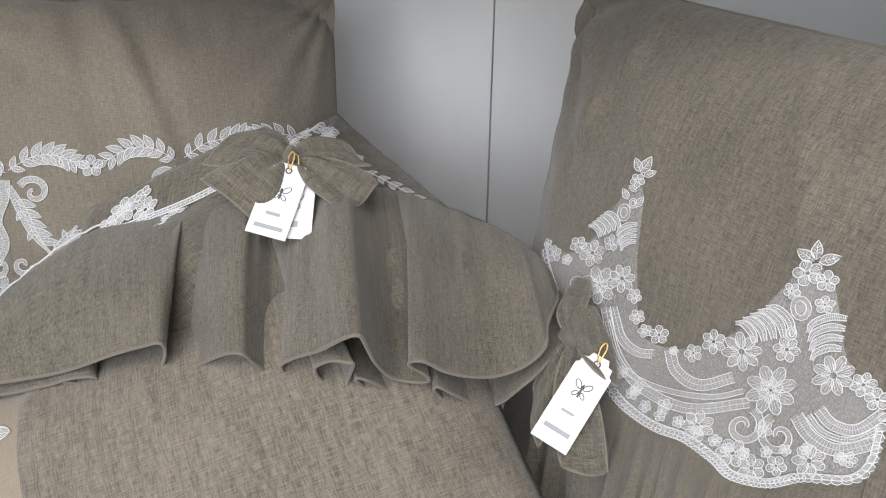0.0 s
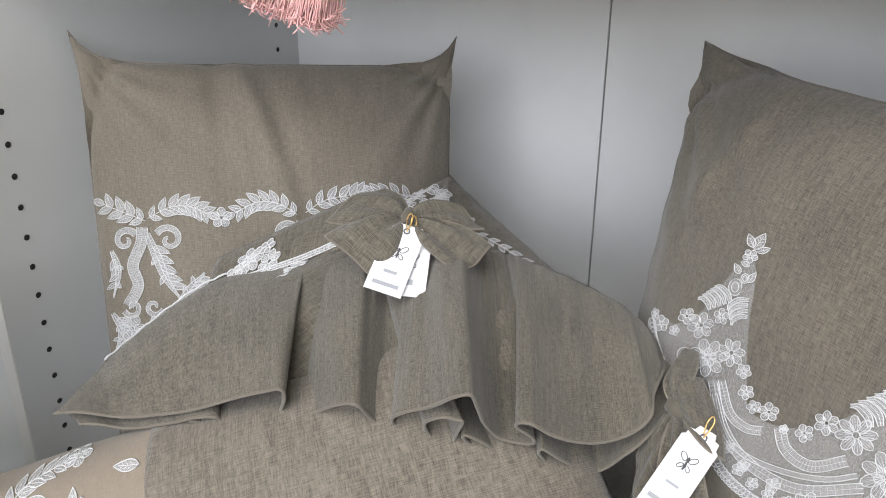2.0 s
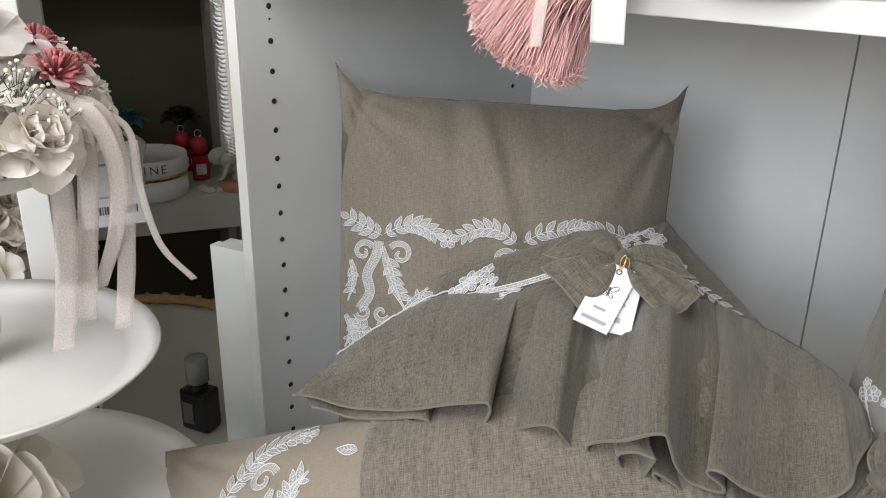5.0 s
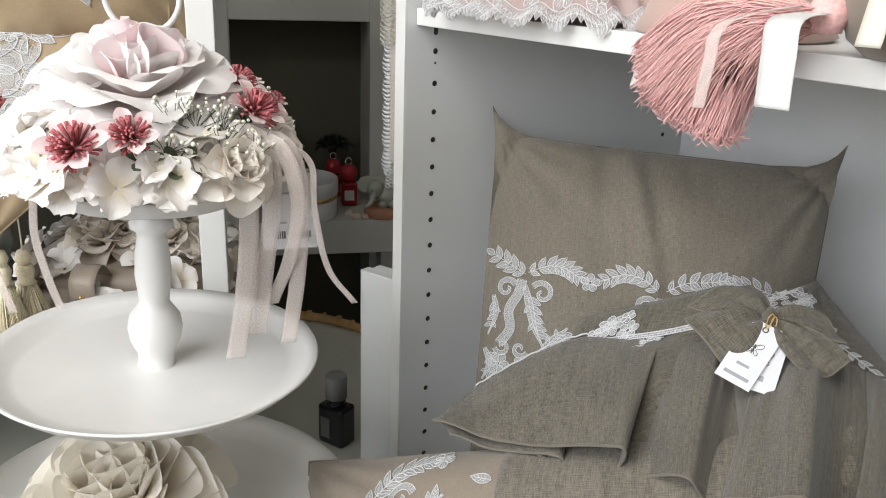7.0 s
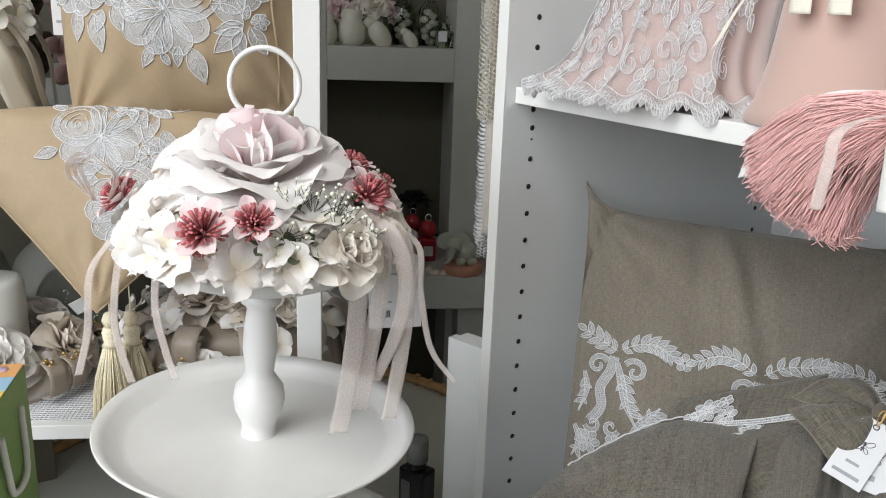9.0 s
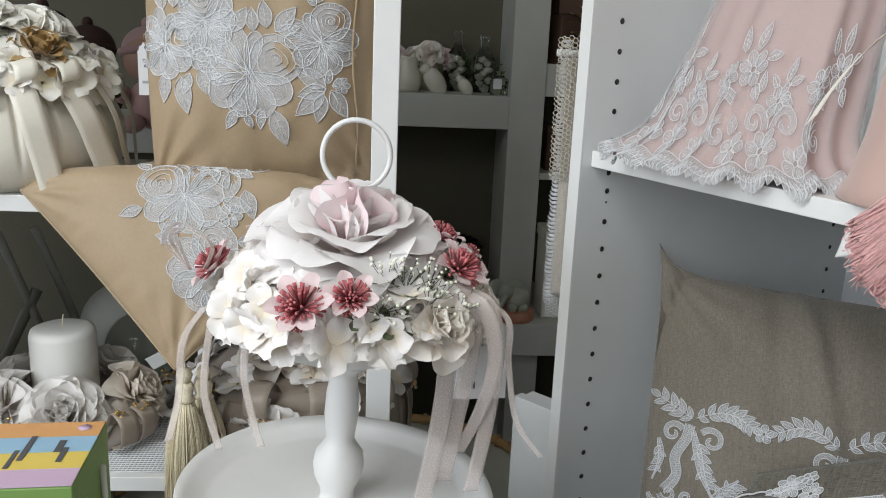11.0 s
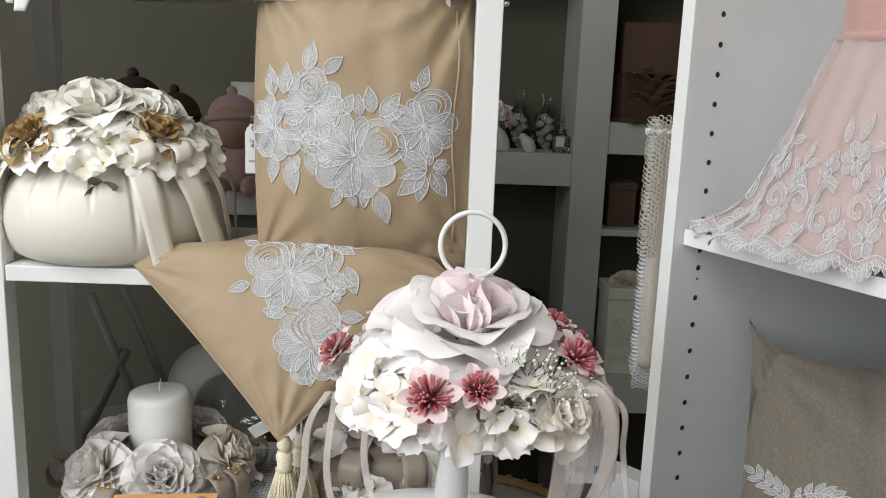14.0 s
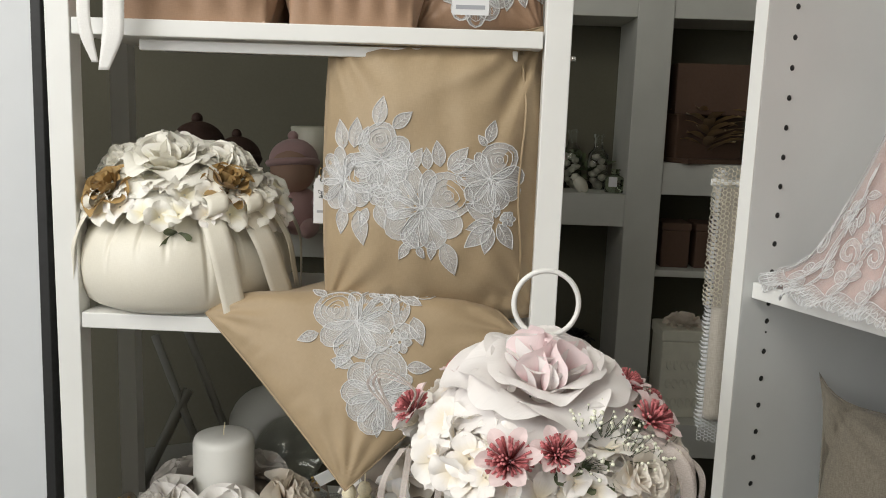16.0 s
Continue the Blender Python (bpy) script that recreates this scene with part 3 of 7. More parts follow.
baluster(0.758, 0.917)
baluster(0.597, 0.755)
part("foot", lathe([(0, 0.0), (0.11, 0.0), (0.11, 0.008), (0.05, 0.03), (0.03, 0.08), (0.025, 0.3), (0.03, 0.593), (0, 0.593)], 48), WHITE_METAL, stand)
ring = []
for k in range(48):
    a = 2 * math.pi * k / 48
    ring.append((0.0275 * math.cos(a) * 0.43, 0.0275 * math.cos(a) * 0.903, 1.0725 + 0.0285 * math.sin(a)))
part("ring_handle", tube(bmesh.new(), ring, 0.0023, 10, True), WHITE_METAL, stand)
part("handle_rod", tube(bmesh.new(), [(0, 0, 0.918), (0, 0, 1.045)], 0.003, 10), WHITE_METAL, stand)


# ---- lace: corded leaves, flowers and scrolls laid on a surface ----
class Lace:
    def __init__(self, on, cord=0.0005, lift=0.0006):
        self.on, self.r, self.lift = on, cord, lift
        self.bm = bmesh.new()
        self.uvl = self.bm.loops.layers.uv.new("UV")

    def fill(self, pts):
        cx, cy = sum(p[0] for p in pts) / len(pts), sum(p[1] for p in pts) / len(pts)
        c = self.bm.verts.new(self.on(cx, cy, self.lift * 1.2))
        ring = [self.bm.verts.new(self.on(x, y, self.lift)) for x, y in pts]
        for k in range(len(ring)):
            f = self.bm.faces.new((c, ring[k], ring[(k + 1) % len(ring)]))
            f.material_index, f.smooth = 1, True
            for loop, q in zip(f.loops, ((cx, cy), pts[k], pts[(k + 1) % len(ring)])):
                loop[self.uvl].uv = q

    def cord(self, pts, closed=False, r=None):
        r = r or self.r
        tube(self.bm, [self.on(x, y, self.lift + r * 0.5) for x, y in pts], r, 5, closed)

    def shape(self, pts):
        self.fill(pts)
        self.cord(pts, True)

    def leaf(self, x, y, ang, length, wide, vein=True):
        c, s, n = math.cos(radians(ang)), math.sin(radians(ang)), 7
        up = [(k / n, math.sin(math.pi * (k / n) ** 0.8) * wide / length / 2) for k in range(n + 1)]
        loop = up + [(a, -b) for a, b in up[-2:0:-1]]
        self.shape([(x + length * (a * c - b * s), y + length * (a * s + b * c)) for a, b in loop])
        if vein:
            self.cord([(x + length * a * c, y + length * a * s) for a in (0.05, 0.4, 0.8)], False, self.r * 0.6)
            if length > 0.018:
                for a in (0.25, 0.42, 0.59):
                    for sg in (-1, 1):
                        b, h = a + 0.14, sg * 0.30 * wide / length
                        self.cord([(x + length * a * c, y + length * a * s), (x + length * (b * c - h * s), y + length * (b * s + h * c))], False, self.r * 0.45)

    def flower(self, x, y, r, n=5, turn=0.0):
        for k in range(n):
            a = 2 * math.pi * k / n + turn
            px, py, w = x + math.cos(a) * r * 0.58, y + math.sin(a) * r * 0.58, math.pi / n * 0.62
            pts = []
            for q in range(10):
                b = 2 * math.pi * q / 10
                u, v = math.cos(b) * r * 0.42, math.sin(b) * r * w
                pts.append((px + u * math.cos(a) - v * math.sin(a), py + u * math.sin(a) + v * math.cos(a)))
            self.shape(pts)
            if r > 0.007:
                for da in (-0.18, 0.0, 0.18):
                    self.cord([(x + math.cos(a + da * 1.2) * r * 0.3, y + math.sin(a + da * 1.2) * r * 0.3), (x + math.cos(a + da) * r * 0.82, y + math.sin(a + da) * r * 0.82)], False, self.r * 0.45)
        self.cord([(x + math.cos(b) * r * 0.2, y + math.sin(b) * r * 0.2) for b in (0, 1.05, 2.1, 3.14, 4.2, 5.25)], True)

    def band(self, pts, wide, rungs=True):
        """A strip with corded edges and stitches across; wide may be a function."""
        c = [(p.x, p.y) for p in spline([(x, y, 0) for x, y in pts], 7 * len(pts))]
        le, ri, n = [], [], len(c)
        for k, (x, y) in enumerate(c):
            a, b = c[max(0, k - 1)], c[min(n - 1, k + 1)]
            dx, dy = b[0] - a[0], b[1] - a[1]
            d = math.hypot(dx, dy) or 1
            w = (wide(k / (n - 1)) if callable(wide) else wide) / 2
            le.append((x - dy / d * w, y + dx / d * w)), ri.append((x + dy / d * w, y - dx / d * w))
        rows = [[self.bm.verts.new(self.on(*p, self.lift)) for p in row] for row in (le, ri)]
        for k in range(n - 1):
            f = self.bm.faces.new((rows[0][k], rows[1][k], rows[1][k + 1], rows[0][k + 1]))
            f.material_index = 1
            for loop, q in zip(f.loops, (le[k], ri[k], ri[k + 1], le[k + 1])):
                loop[self.uvl].uv = q
        self.cord(le), self.cord(ri)
        if rungs:
            self.cord([((a[0] + b[0]) / 2, (a[1] + b[1]) / 2) for a, b in zip(le, ri)], False, self.r * 0.5)
            for k in range(1, n - 1):
                self.cord([le[k], ri[k]], False, self.r * 0.28)

    def scroll(self, x, y, r, start, turns, wide, way=1):
        """A spiral that ends at x, y."""
        n = max(8, int(14 * turns))
        pts = [(x + r * (1 - 0.85 * k / n) * math.cos(radians(start) + way * 2 * math.pi * turns * k / n), y + r * (1 - 0.85 * k / n) * math.sin(radians(start) + way * 2 * math.pi * turns * k / n)) for k in range(n + 1)]
        self.band(pts[::2] if n > 16 else pts, lambda s: wide * (1 - 0.6 * s), False)

    def sprig(self, pts, size, n, ends=0.6):
        """A spray of paired leaves along a line."""
        c = spline([(x, y, 0) for x, y in pts], 60)
        for k in range(n):
            s = (k + 0.3) / n
            p, q = along(c, s), along(c, min(1, s + 0.04))
            a = math.degrees(math.atan2(q.y - p.y, q.x - p.x))
            z = size * (1 - ends * abs(2 * s - 1) ** 3 * 0.6)
            self.leaf(p.x, p.y, a + 42, z, z * 0.45), self.leaf(p.x, p.y, a - 42, z, z * 0.45)
        self.leaf(c[-1].x, c[-1].y, a, size * 0.8, size * 0.4)
        self.cord([(p.x, p.y) for p in c[::6]])

    def acanthus(self, pts, wide, n=5, side=1):
        """A curved leaf with lobes along one side."""
        self.band(pts, lambda s: wide * (0.25 + 0.8 * math.sin(math.pi * min(1, s + 0.12))) * 0.6)
        self.cord(pts, False, self.r * 0.6)
        c = spline([(x, y, 0) for x, y in pts], 40)
        for k in range(n):
            s = 0.2 + 0.7 * k / n
            p, q = along(c, s), along(c, s + 0.05)
            a = math.degrees(math.atan2(q.y - p.y, q.x - p.x))
            self.leaf(p.x, p.y, a + side * 46, wide * 1.35, wide * 0.52)
            if k % 2:
                self.leaf(p.x, p.y, a - side * 50, wide * 0.75, wide * 0.34, False)

    def fan(self, x, y, ang, length, wide, ribs=7, heel=0.16):
        """A broad embroidered petal from x, y: round at its end, edged twice, with stitches running out."""
        c, sn = math.cos(radians(ang)), math.sin(radians(ang))

        def at(p, h):
            return x + length * p * c - wide * h * sn, y + length * p * sn + wide * h * c

        def half(p):
            return 0.5 * (heel + (1 - heel) * math.sin(math.pi * min(1.0, p * 0.62))) * math.sqrt(max(0.0, 1 - max(0.0, (p - 0.62) / 0.38) ** 2))
        steps = (0.0, 0.15, 0.35, 0.55, 0.72, 0.86, 0.95)
        rim = [at(p, half(p) * (1 + 0.05 * math.sin(p * 17 + ang))) for p in steps] + [at(1.0, 0.0)] + [at(p, -half(p)) for p in steps[::-1]]
        self.shape(rim)
        self.cord([at(0.06 + 0.80 * p, half(p) * 0.72) for p in steps[1:]] + [at(0.87, 0.0)] + [at(0.06 + 0.80 * p, -half(p) * 0.72) for p in steps[:0:-1]], False, self.r * 0.6)
        for k in range(ribs):
            h = (k + 0.5) / ribs * 2 - 1
            self.cord([at(0.22 + 0.06 * (k % 2), half(0.25) * 0.55 * h), at(0.55, half(0.55) * 0.62 * h), at(0.84 - 0.16 * h * h, half(0.84) * 0.62 * h)], False, self.r * 0.4)

    def rose(self, x, y, r, turn=0.0):
        """An embroidered rose seen from its side: a coiled heart, two upright petals by it, and broad petals spread below."""
        c, sn = math.cos(radians(turn)), math.sin(radians(turn))

        def at(p, h):
            return x + r * (p * c - h * sn), y + r * (p * sn + h * c)
        for ang, ln, wd in ((200, 0.95, 0.62), (238, 0.92, 0.60), (276, 0.88, 0.62), (314, 0.95, 0.66), (352, 0.86, 0.56)):
            self.fan(*at(0.14, -0.10), ang + turn, r * ln, r * wd)
        for ang, ln, wd in ((34, 0.94, 0.46), (62, 1.0, 0.44), (92, 0.86, 0.36)):
            self.fan(*at(0.16, -0.12), ang + turn, r * ln, r * wd, 5)
        for q, n in ((0.50, 14), (0.36, 12), (0.23, 10)):
            loop = [at(-0.34 + q * 1.05 * math.cos(6.283 * k / n), 0.26 + q * math.sin(6.283 * k / n) + 0.04 * math.sin(12.57 * k / n)) for k in range(n)]
            if q == 0.50:
                self.shape(loop)
                for k in range(22):
                    a = 6.283 * k / 22
                    self.cord([at(-0.34 + 0.40 * math.cos(a), 0.26 + 0.38 * math.sin(a)), at(-0.34 + 0.47 * math.cos(a), 0.26 + 0.45 * math.sin(a))], False, self.r * 0.4)
            else:
                self.cord(loop, True, self.r * 0.9)
        self.cord([at(-0.34 + 0.15 * (1 - k / 16) * math.cos(0.8 * k), 0.26 + 0.15 * (1 - k / 16) * math.sin(0.8 * k)) for k in range(14)], False, self.r * 0.8)

    def comb(self, x, y, ang, size, n=5, gap=0.26):
        """A row of curved plumes, one beside the other, each edged with cord."""
        c, sn = math.cos(radians(ang)), math.sin(radians(ang))
        for k in range(n):
            o, z = size * gap * (k - (n - 1) / 2), size * (1 - 0.07 * k)
            pts = [(o + z * p, z * h) for p, h in ((-0.10, -0.55), (-0.16, -0.10), (0.02, 0.34), (0.30, 0.48))]
            self.band([(x + a * c - b * sn, y + a * sn + b * c) for a, b in pts], lambda q: size * 0.20 * (0.5 + 0.6 * math.sin(math.pi * min(1, q + 0.1))))

    def done(self, name, parent, label="", cordm=None, netm=None):
        return part(name, self.bm, [cordm or LACE_CORD, netm or LACE_NET], parent, label)


# leaf lace of the back cushion (a frame of sprays, scrolls and acanthus leaves)
q = Lace(lambda x, y, l: back_cushion.on(x, y + 0.028, l))
q.sprig([(-0.128, 0.022), (-0.145, 0.030), (-0.166, 0.040)], 0.017, 4)
q.sprig([(-0.126, 0.024), (-0.105, 0.034), (-0.087, 0.034), (-0.070, 0.026)], 0.016, 7)
q.flower(-0.058, 0.022, 0.010, 5, 0.3)
q.sprig([(0.014, 0.022), (-0.004, 0.034), (-0.024, 0.036), (-0.045, 0.026)], 0.016, 7)
q.sprig([(0.022, 0.024), (0.042, 0.036), (0.064, 0.040), (0.080, 0.044)], 0.016, 6)
q.sprig([(0.14, 0.030), (0.12, 0.040), (0.10, 0.042), (0.086, 0.042)], 0.015, 6)
for x in (-0.131, 0.018):
    q.scroll(x - 0.016, 0.004, 0.011, 30, 1.1, 0.006), q.scroll(x + 0.024, 0.003, 0.013, 150, 1.1, 0.006, -1)
    q.band([(x, 0.016), (x - 0.002, 0.0), (x - 0.010, -0.020), (x - 0.006, -0.04), (x - 0.016, -0.058)], 0.010)
    q.acanthus([(x + 0.004, 0.010), (x + 0.012, -0.012), (x + 0.020, -0.034), (x + 0.034, -0.056)], 0.013, 5, 1)
    q.acanthus([(x - 0.030, -0.005), (x - 0.024, -0.025), (x - 0.030, -0.05)], 0.009, 4, -1)
    q.acanthus([(x + 0.030, -0.062), (x + 0.042, -0.045), (x + 0.056, -0.030)], 0.012, 5, -1)
    q.scroll(x - 0.012, -0.060, 0.009, 200, 1.0, 0.005), q.scroll(x + 0.008, -0.060, 0.009, -20, 1.0, 0.005, -1)
    q.flower(x - 0.014, -0.080, 0.013, 6), q.flower(x + 0.012, -0.076, 0.009, 5)
    q.acanthus([(x - 0.032, -0.065), (x - 0.024, -0.08), (x - 0.030, -0.10)], 0.010, 4, 1)
    q.acanthus([(x + 0.018, -0.085), (x + 0.004, -0.10), (x - 0.012, -0.11)], 0.010, 4, 1)
q.done("lace_applique", back_thing, "white corded leaf lace")

# scalloped lace of the side cushion
def lace_at(a, b):
    """From the border's drawn pattern (a to the right, b down) to metres on the cushion's face."""
    d = 0.074093 * a + -0.006419 * b + 1
    return (0.041036 * a + 0.01095 * b + -0.190611) / d, (0.024309 * a + -0.03218 * b + 0.101953) / d


q = Lace(lambda x, y, l: side_cushion.on(*lace_at(x, y), l), 0.00036, 0.0012)
# blossoms of the pattern: place, size, petals
for a, b, r, n in ((2.85, 0.95, 0.17, 5), (2.30, 2.45, 0.20, 5), (1.80, 2.70, 0.32, 6), (1.45, 2.50, 0.20, 5), (1.20, 2.86, 0.13, 5), (0.85, 2.72, 0.20, 5), (0.62, 2.50, 0.14, 5), (2.60, 3.30, 0.34, 7), (2.90, 3.72, 0.18, 5), (2.96, 4.22, 0.18, 5), (3.14, 4.56, 0.16, 5), (3.46, 4.66, 0.23, 5)):
    q.flower(a, b, r, n, a)
for a, b, r, n in ((3.82, 5.04, 0.11, 5), (4.30, 5.10, 0.22, 5), (4.80, 4.82, 0.30, 6), (5.46, 5.05, 0.48, 8), (6.50, 5.02, 0.32, 6), (7.00, 3.18, 0.32, 5), (7.40, 3.38, 0.26, 5), (6.66, 3.60, 0.20, 5), (7.55, 5.66, 0.50, 8), (8.22, 5.90, 0.30, 6), (8.50, 6.26, 0.28, 5), (7.34, 3.95, 0.22, 5)):
    q.flower(a, b, r, n, a)
for a, b, r, n in ((6.12, 6.00, 0.62, 8), (6.12, 6.00, 0.30, 6), (2.02, 3.46, 0.46, 7), (2.02, 3.46, 0.22, 5), (4.46, 6.82, 0.38, 7), (5.20, 7.50, 0.36, 6), (5.62, 7.88, 0.34, 6), (7.00, 7.70, 0.40, 7), (6.22, 7.82, 0.26, 5), (7.84, 7.70, 0.20, 5), (5.96, 6.92, 0.22, 5), (3.70, 6.36, 0.18, 5), (3.02, 5.95, 0.14, 5)):
    q.flower(a, b, r, n, b)
for a, b, ang, l in ((2.92, 0.78, -62, 0.46), (2.90, 0.74, -112, 0.36), (2.98, 0.84, -20, 0.30), (2.86, 1.20, -150, 0.24), (7.12, 2.90, -140, 0.48), (7.16, 2.86, -88, 0.46), (7.22, 2.92, -14, 0.50), (2.66, 1.40, -120, 0.30), (2.86, 1.60, -60, 0.30)):
    q.leaf(a, b, ang, l, l * 0.52)
for a, b, r in ((2.58, 1.72, 0.21), (6.84, 4.02, 0.30), (2.78, 1.50, 0.12), (6.62, 4.62, 0.16)):
    q.shape([(a + r * 0.75 * math.cos(0.524 * k), b + r * math.sin(0.524 * k)) for k in range(12)])
    q.cord([(a + r * 0.4 * math.cos(0.524 * k), b + r * 0.6 * math.sin(0.524 * k)) for k in range(12)], True)
q.comb(2.08, 2.02, 150, 0.52, 5), q.comb(2.70, 2.30, 80, 0.50, 4), q.comb(6.02, 4.42, 160, 0.82, 5), q.comb(7.36, 4.74, 90, 0.80, 4, 0.30)
q.scroll(5.46, 6.86, 0.46, 300, 1.2, 0.20), q.scroll(6.32, 7.10, 0.48, 250, 1.2, 0.20, -1), q.scroll(1.52, 3.40, 0.26, 20, 1.0, 0.12)
q.band([(2.20, 4.00), (2.42, 4.90), (2.86, 5.62), (3.50, 6.14), (4.40, 6.42), (5.60, 6.30)], 0.24)
q.band([(2.38, 4.00), (2.62, 4.72), (3.00, 5.06), (3.34, 5.12)], 0.20)
q.band([(2.24, 4.30), (2.56, 5.22), (3.10, 5.74), (3.90, 6.02), (4.80, 6.14), (5.46, 6.02)], 0.12, False)
q.band([(3.72, 5.00), (3.92, 5.52), (4.50, 5.86), (5.24, 5.68)], 0.26)
q.band([(6.74, 6.60), (7.06, 7.12), (7.66, 7.46), (8.48, 7.30)], 0.30), q.band([(7.24, 6.46), (7.56, 6.84), (8.06, 6.98), (8.62, 6.60)], 0.26), q.band([(7.00, 6.60), (7.34, 7.02), (7.90, 7.22), (8.52, 6.96)], 0.14)
EDGE = [(0.50, 2.60), (0.80, 3.40), (1.50, 4.60), (2.36, 5.80), (2.90, 6.40), (3.50, 6.80), (4.20, 7.06), (4.80, 7.56), (5.20, 8.00), (6.00, 8.20), (6.80, 8.06), (8.10, 8.04), (8.64, 6.52)]
INNER = [(0.60, 2.40), (1.20, 2.70), (1.80, 2.30), (2.90, 1.00), (2.95, 3.60), (3.00, 4.60), (3.80, 5.00), (4.90, 4.80), (5.70, 4.30), (6.90, 3.10), (7.50, 3.40), (7.80, 5.20), (8.60, 6.30)]
edge, inner = spline([(a, b, 0) for a, b in EDGE], 160), spline([(a, b, 0) for a, b in INNER], 160)
q.band([(p.x, p.y) for p in edge[::6]], 0.13, False)
for k in range(1, 160, 2):
    q.shape([(edge[k].x + 0.13 * math.cos(0.785 * n), edge[k].y + 0.06 + 0.11 * math.sin(0.785 * n)) for n in range(8)])
for k in range(46, 150, 8):
    e, f = edge[k], inner[k]
    q.flower(e.x + (f.x - e.x) * 0.14, e.y + (f.y - e.y) * 0.14, 0.15, 5, k)


def side_net(a, b):
    p = along(edge, a).lerp(along(inner, a), b)
    return side_cushion.on(*lace_at(p.x, p.y), 0.0004)


part("lace_ground", sheet(side_net, 120, 24, 0.3, 0.06), LACE_GROUND, side_thing, "fine white net under the lace")
q.done("lace_border", side_thing, "white corded lace with scalloped edge", None, LACE_FINE)

# gathered skirt of the side cushion, sewn on under the lace's edge
def side_skirt(a, b):
    e = along(edge, 0.12 + 0.84 * a)
    x, top = lace_at(e.x, e.y)
    y = top - 0.001 + (-0.232 - top) * b
    f = 0.5 + 0.5 * math.sin(a * 92 + 2.2 * math.sin(a * 17) + b * 0.8)
    return side_cushion.on(x * (1 + 0.15 * b) + 0.004 * math.sin(a * 40) * b, y, 0.0001 + 0.011 * f ** 1.6 * min(1.0, 1.6 * b))


thick(part("gathered_skirt", sheet(side_skirt, 300, 18, 0.6, 0.2), LINEN_DARK, side_thing, "gathered linen skirt"), 0.001, 0)

# leaf wreath on the seat cushion
q = Lace(lambda x, y, l: seat_cushion.on(x - 0.028, y - 0.006, l))
q.flower(-0.078, 0.134, 0.011, 5)
q.sprig([(-0.158, 0.068), (-0.140, 0.098), (-0.118, 0.122), (-0.090, 0.132)], 0.017, 9)
q.sprig([(-0.150, 0.070), (-0.166, 0.066), (-0.186, 0.052)], 0.014, 4)
q.scroll(-0.112, 0.096, 0.014, 20, 1.1, 0.007), q.acanthus([(-0.100, 0.086), (-0.108, 0.066), (-0.126, 0.05)], 0.014, 4)
q.acanthus([(-0.085, 0.060), (-0.080, 0.080), (-0.066, 0.096)], 0.014, 4)
q.acanthus([(-0.17, 0.03), (-0.15, 0.01), (-0.16, -0.02)], 0.015, 5)
q.done("lace_applique", seat_thing, "white corded leaf lace")
q = Lace(lambda x, y, l: seat_cushion.on(x - 0.028, y - 0.006, l))
q.leaf(-0.022, 0.106, 165, 0.022, 0.010)
q.done("lace_leaf", seat_thing, "white corded lace leaf")

# lace at the ruffled cushion's corner, and the narrow trim along its gathers
q = Lace(lambda x, y, l: skirt_cushion.on(x, y, l), 0.0005)
q.flower(-0.126, 0.086, 0.010, 7), q.flower(-0.108, 0.088, 0.009, 6), q.flower(-0.118, 0.068, 0.010, 6), q.flower(-0.100, 0.072, 0.009, 6), q.flower(-0.134, 0.070, 0.007, 5)
for k in range(6):
    q.leaf(-0.122 + 0.007 * k, 0.054 + 0.005 * k, 230 + 16 * k, 0.014, 0.006), q.leaf(-0.116 + 0.006 * k, 0.096, 50 + 22 * k, 0.012, 0.006)
q.flower(-0.068, 0.103, 0.005, 5), q.flower(-0.142, 0.100, 0.011, 7), q.flower(-0.128, 0.110, 0.010, 6), q.flower(-0.112, 0.108, 0.009, 6), q.flower(-0.146, 0.084, 0.009, 6)
q.sprig([(-0.050, 0.094), (-0.015, 0.104), (0.022, 0.112), (0.055, 0.122)], 0.012, 10)
q.sprig([(-0.128, -0.030), (-0.122, -0.01), (-0.115, 0.02)], 0.012, 5)
q.flower(-0.128, -0.062, 0.011, 6), q.flower(-0.124, -0.045, 0.008, 5)
q.done("lace_corner", skirt_thing, "white corded lace")
gl = spline(GATHER, 160)
bm = bmesh.new()
tube(bm, [p + Vector((0, 0, 0.003 + 0.0008 * math.sin(k * 1.9))) for k, p in enumerate(gl[14:82])], lambda s: 0.0009, 6)
part("gather_trim", bm, LACE_CORD, skirt_thing, "narrow white lace trim along the gathers")
def flap(a, b):
    p = Vector((-0.290, 0.708, 0.752)).lerp(Vector((-0.176, 0.772, 0.803)), a)
    return p + Vector((-0.010, 0.026, 0.016)) * (b - 0.5) * (1 + 0.9 * a) + Vector((0.2, -0.4, 0.5)) * 0.003 * math.sin(math.pi * b)


thick(part("band", sheet(flap, 20, 8, 0.12, 0.04), LINEN, skirt_thing, "plain linen band"), 0.0015, 0)
qf = Lace(lambda x, y, l: flap(x / 0.13, 0.5 + y / 0.035) + Vector((0.35, -0.6, 0.7)) * (l + 0.002), 0.0005)
qf.flower(0.036, -0.004, 0.013, 7), qf.flower(0.036, -0.004, 0.006, 5), qf.flower(0.056, -0.011, 0.010, 6, 0.4), qf.flower(0.024, -0.013, 0.008, 5), qf.flower(0.050, 0.004, 0.007, 5)
qf.band([(0.020, -0.020), (0.055, -0.018), (0.090, -0.016), (0.126, -0.012)], 0.004)
qf.done("band_lace", skirt_thing)


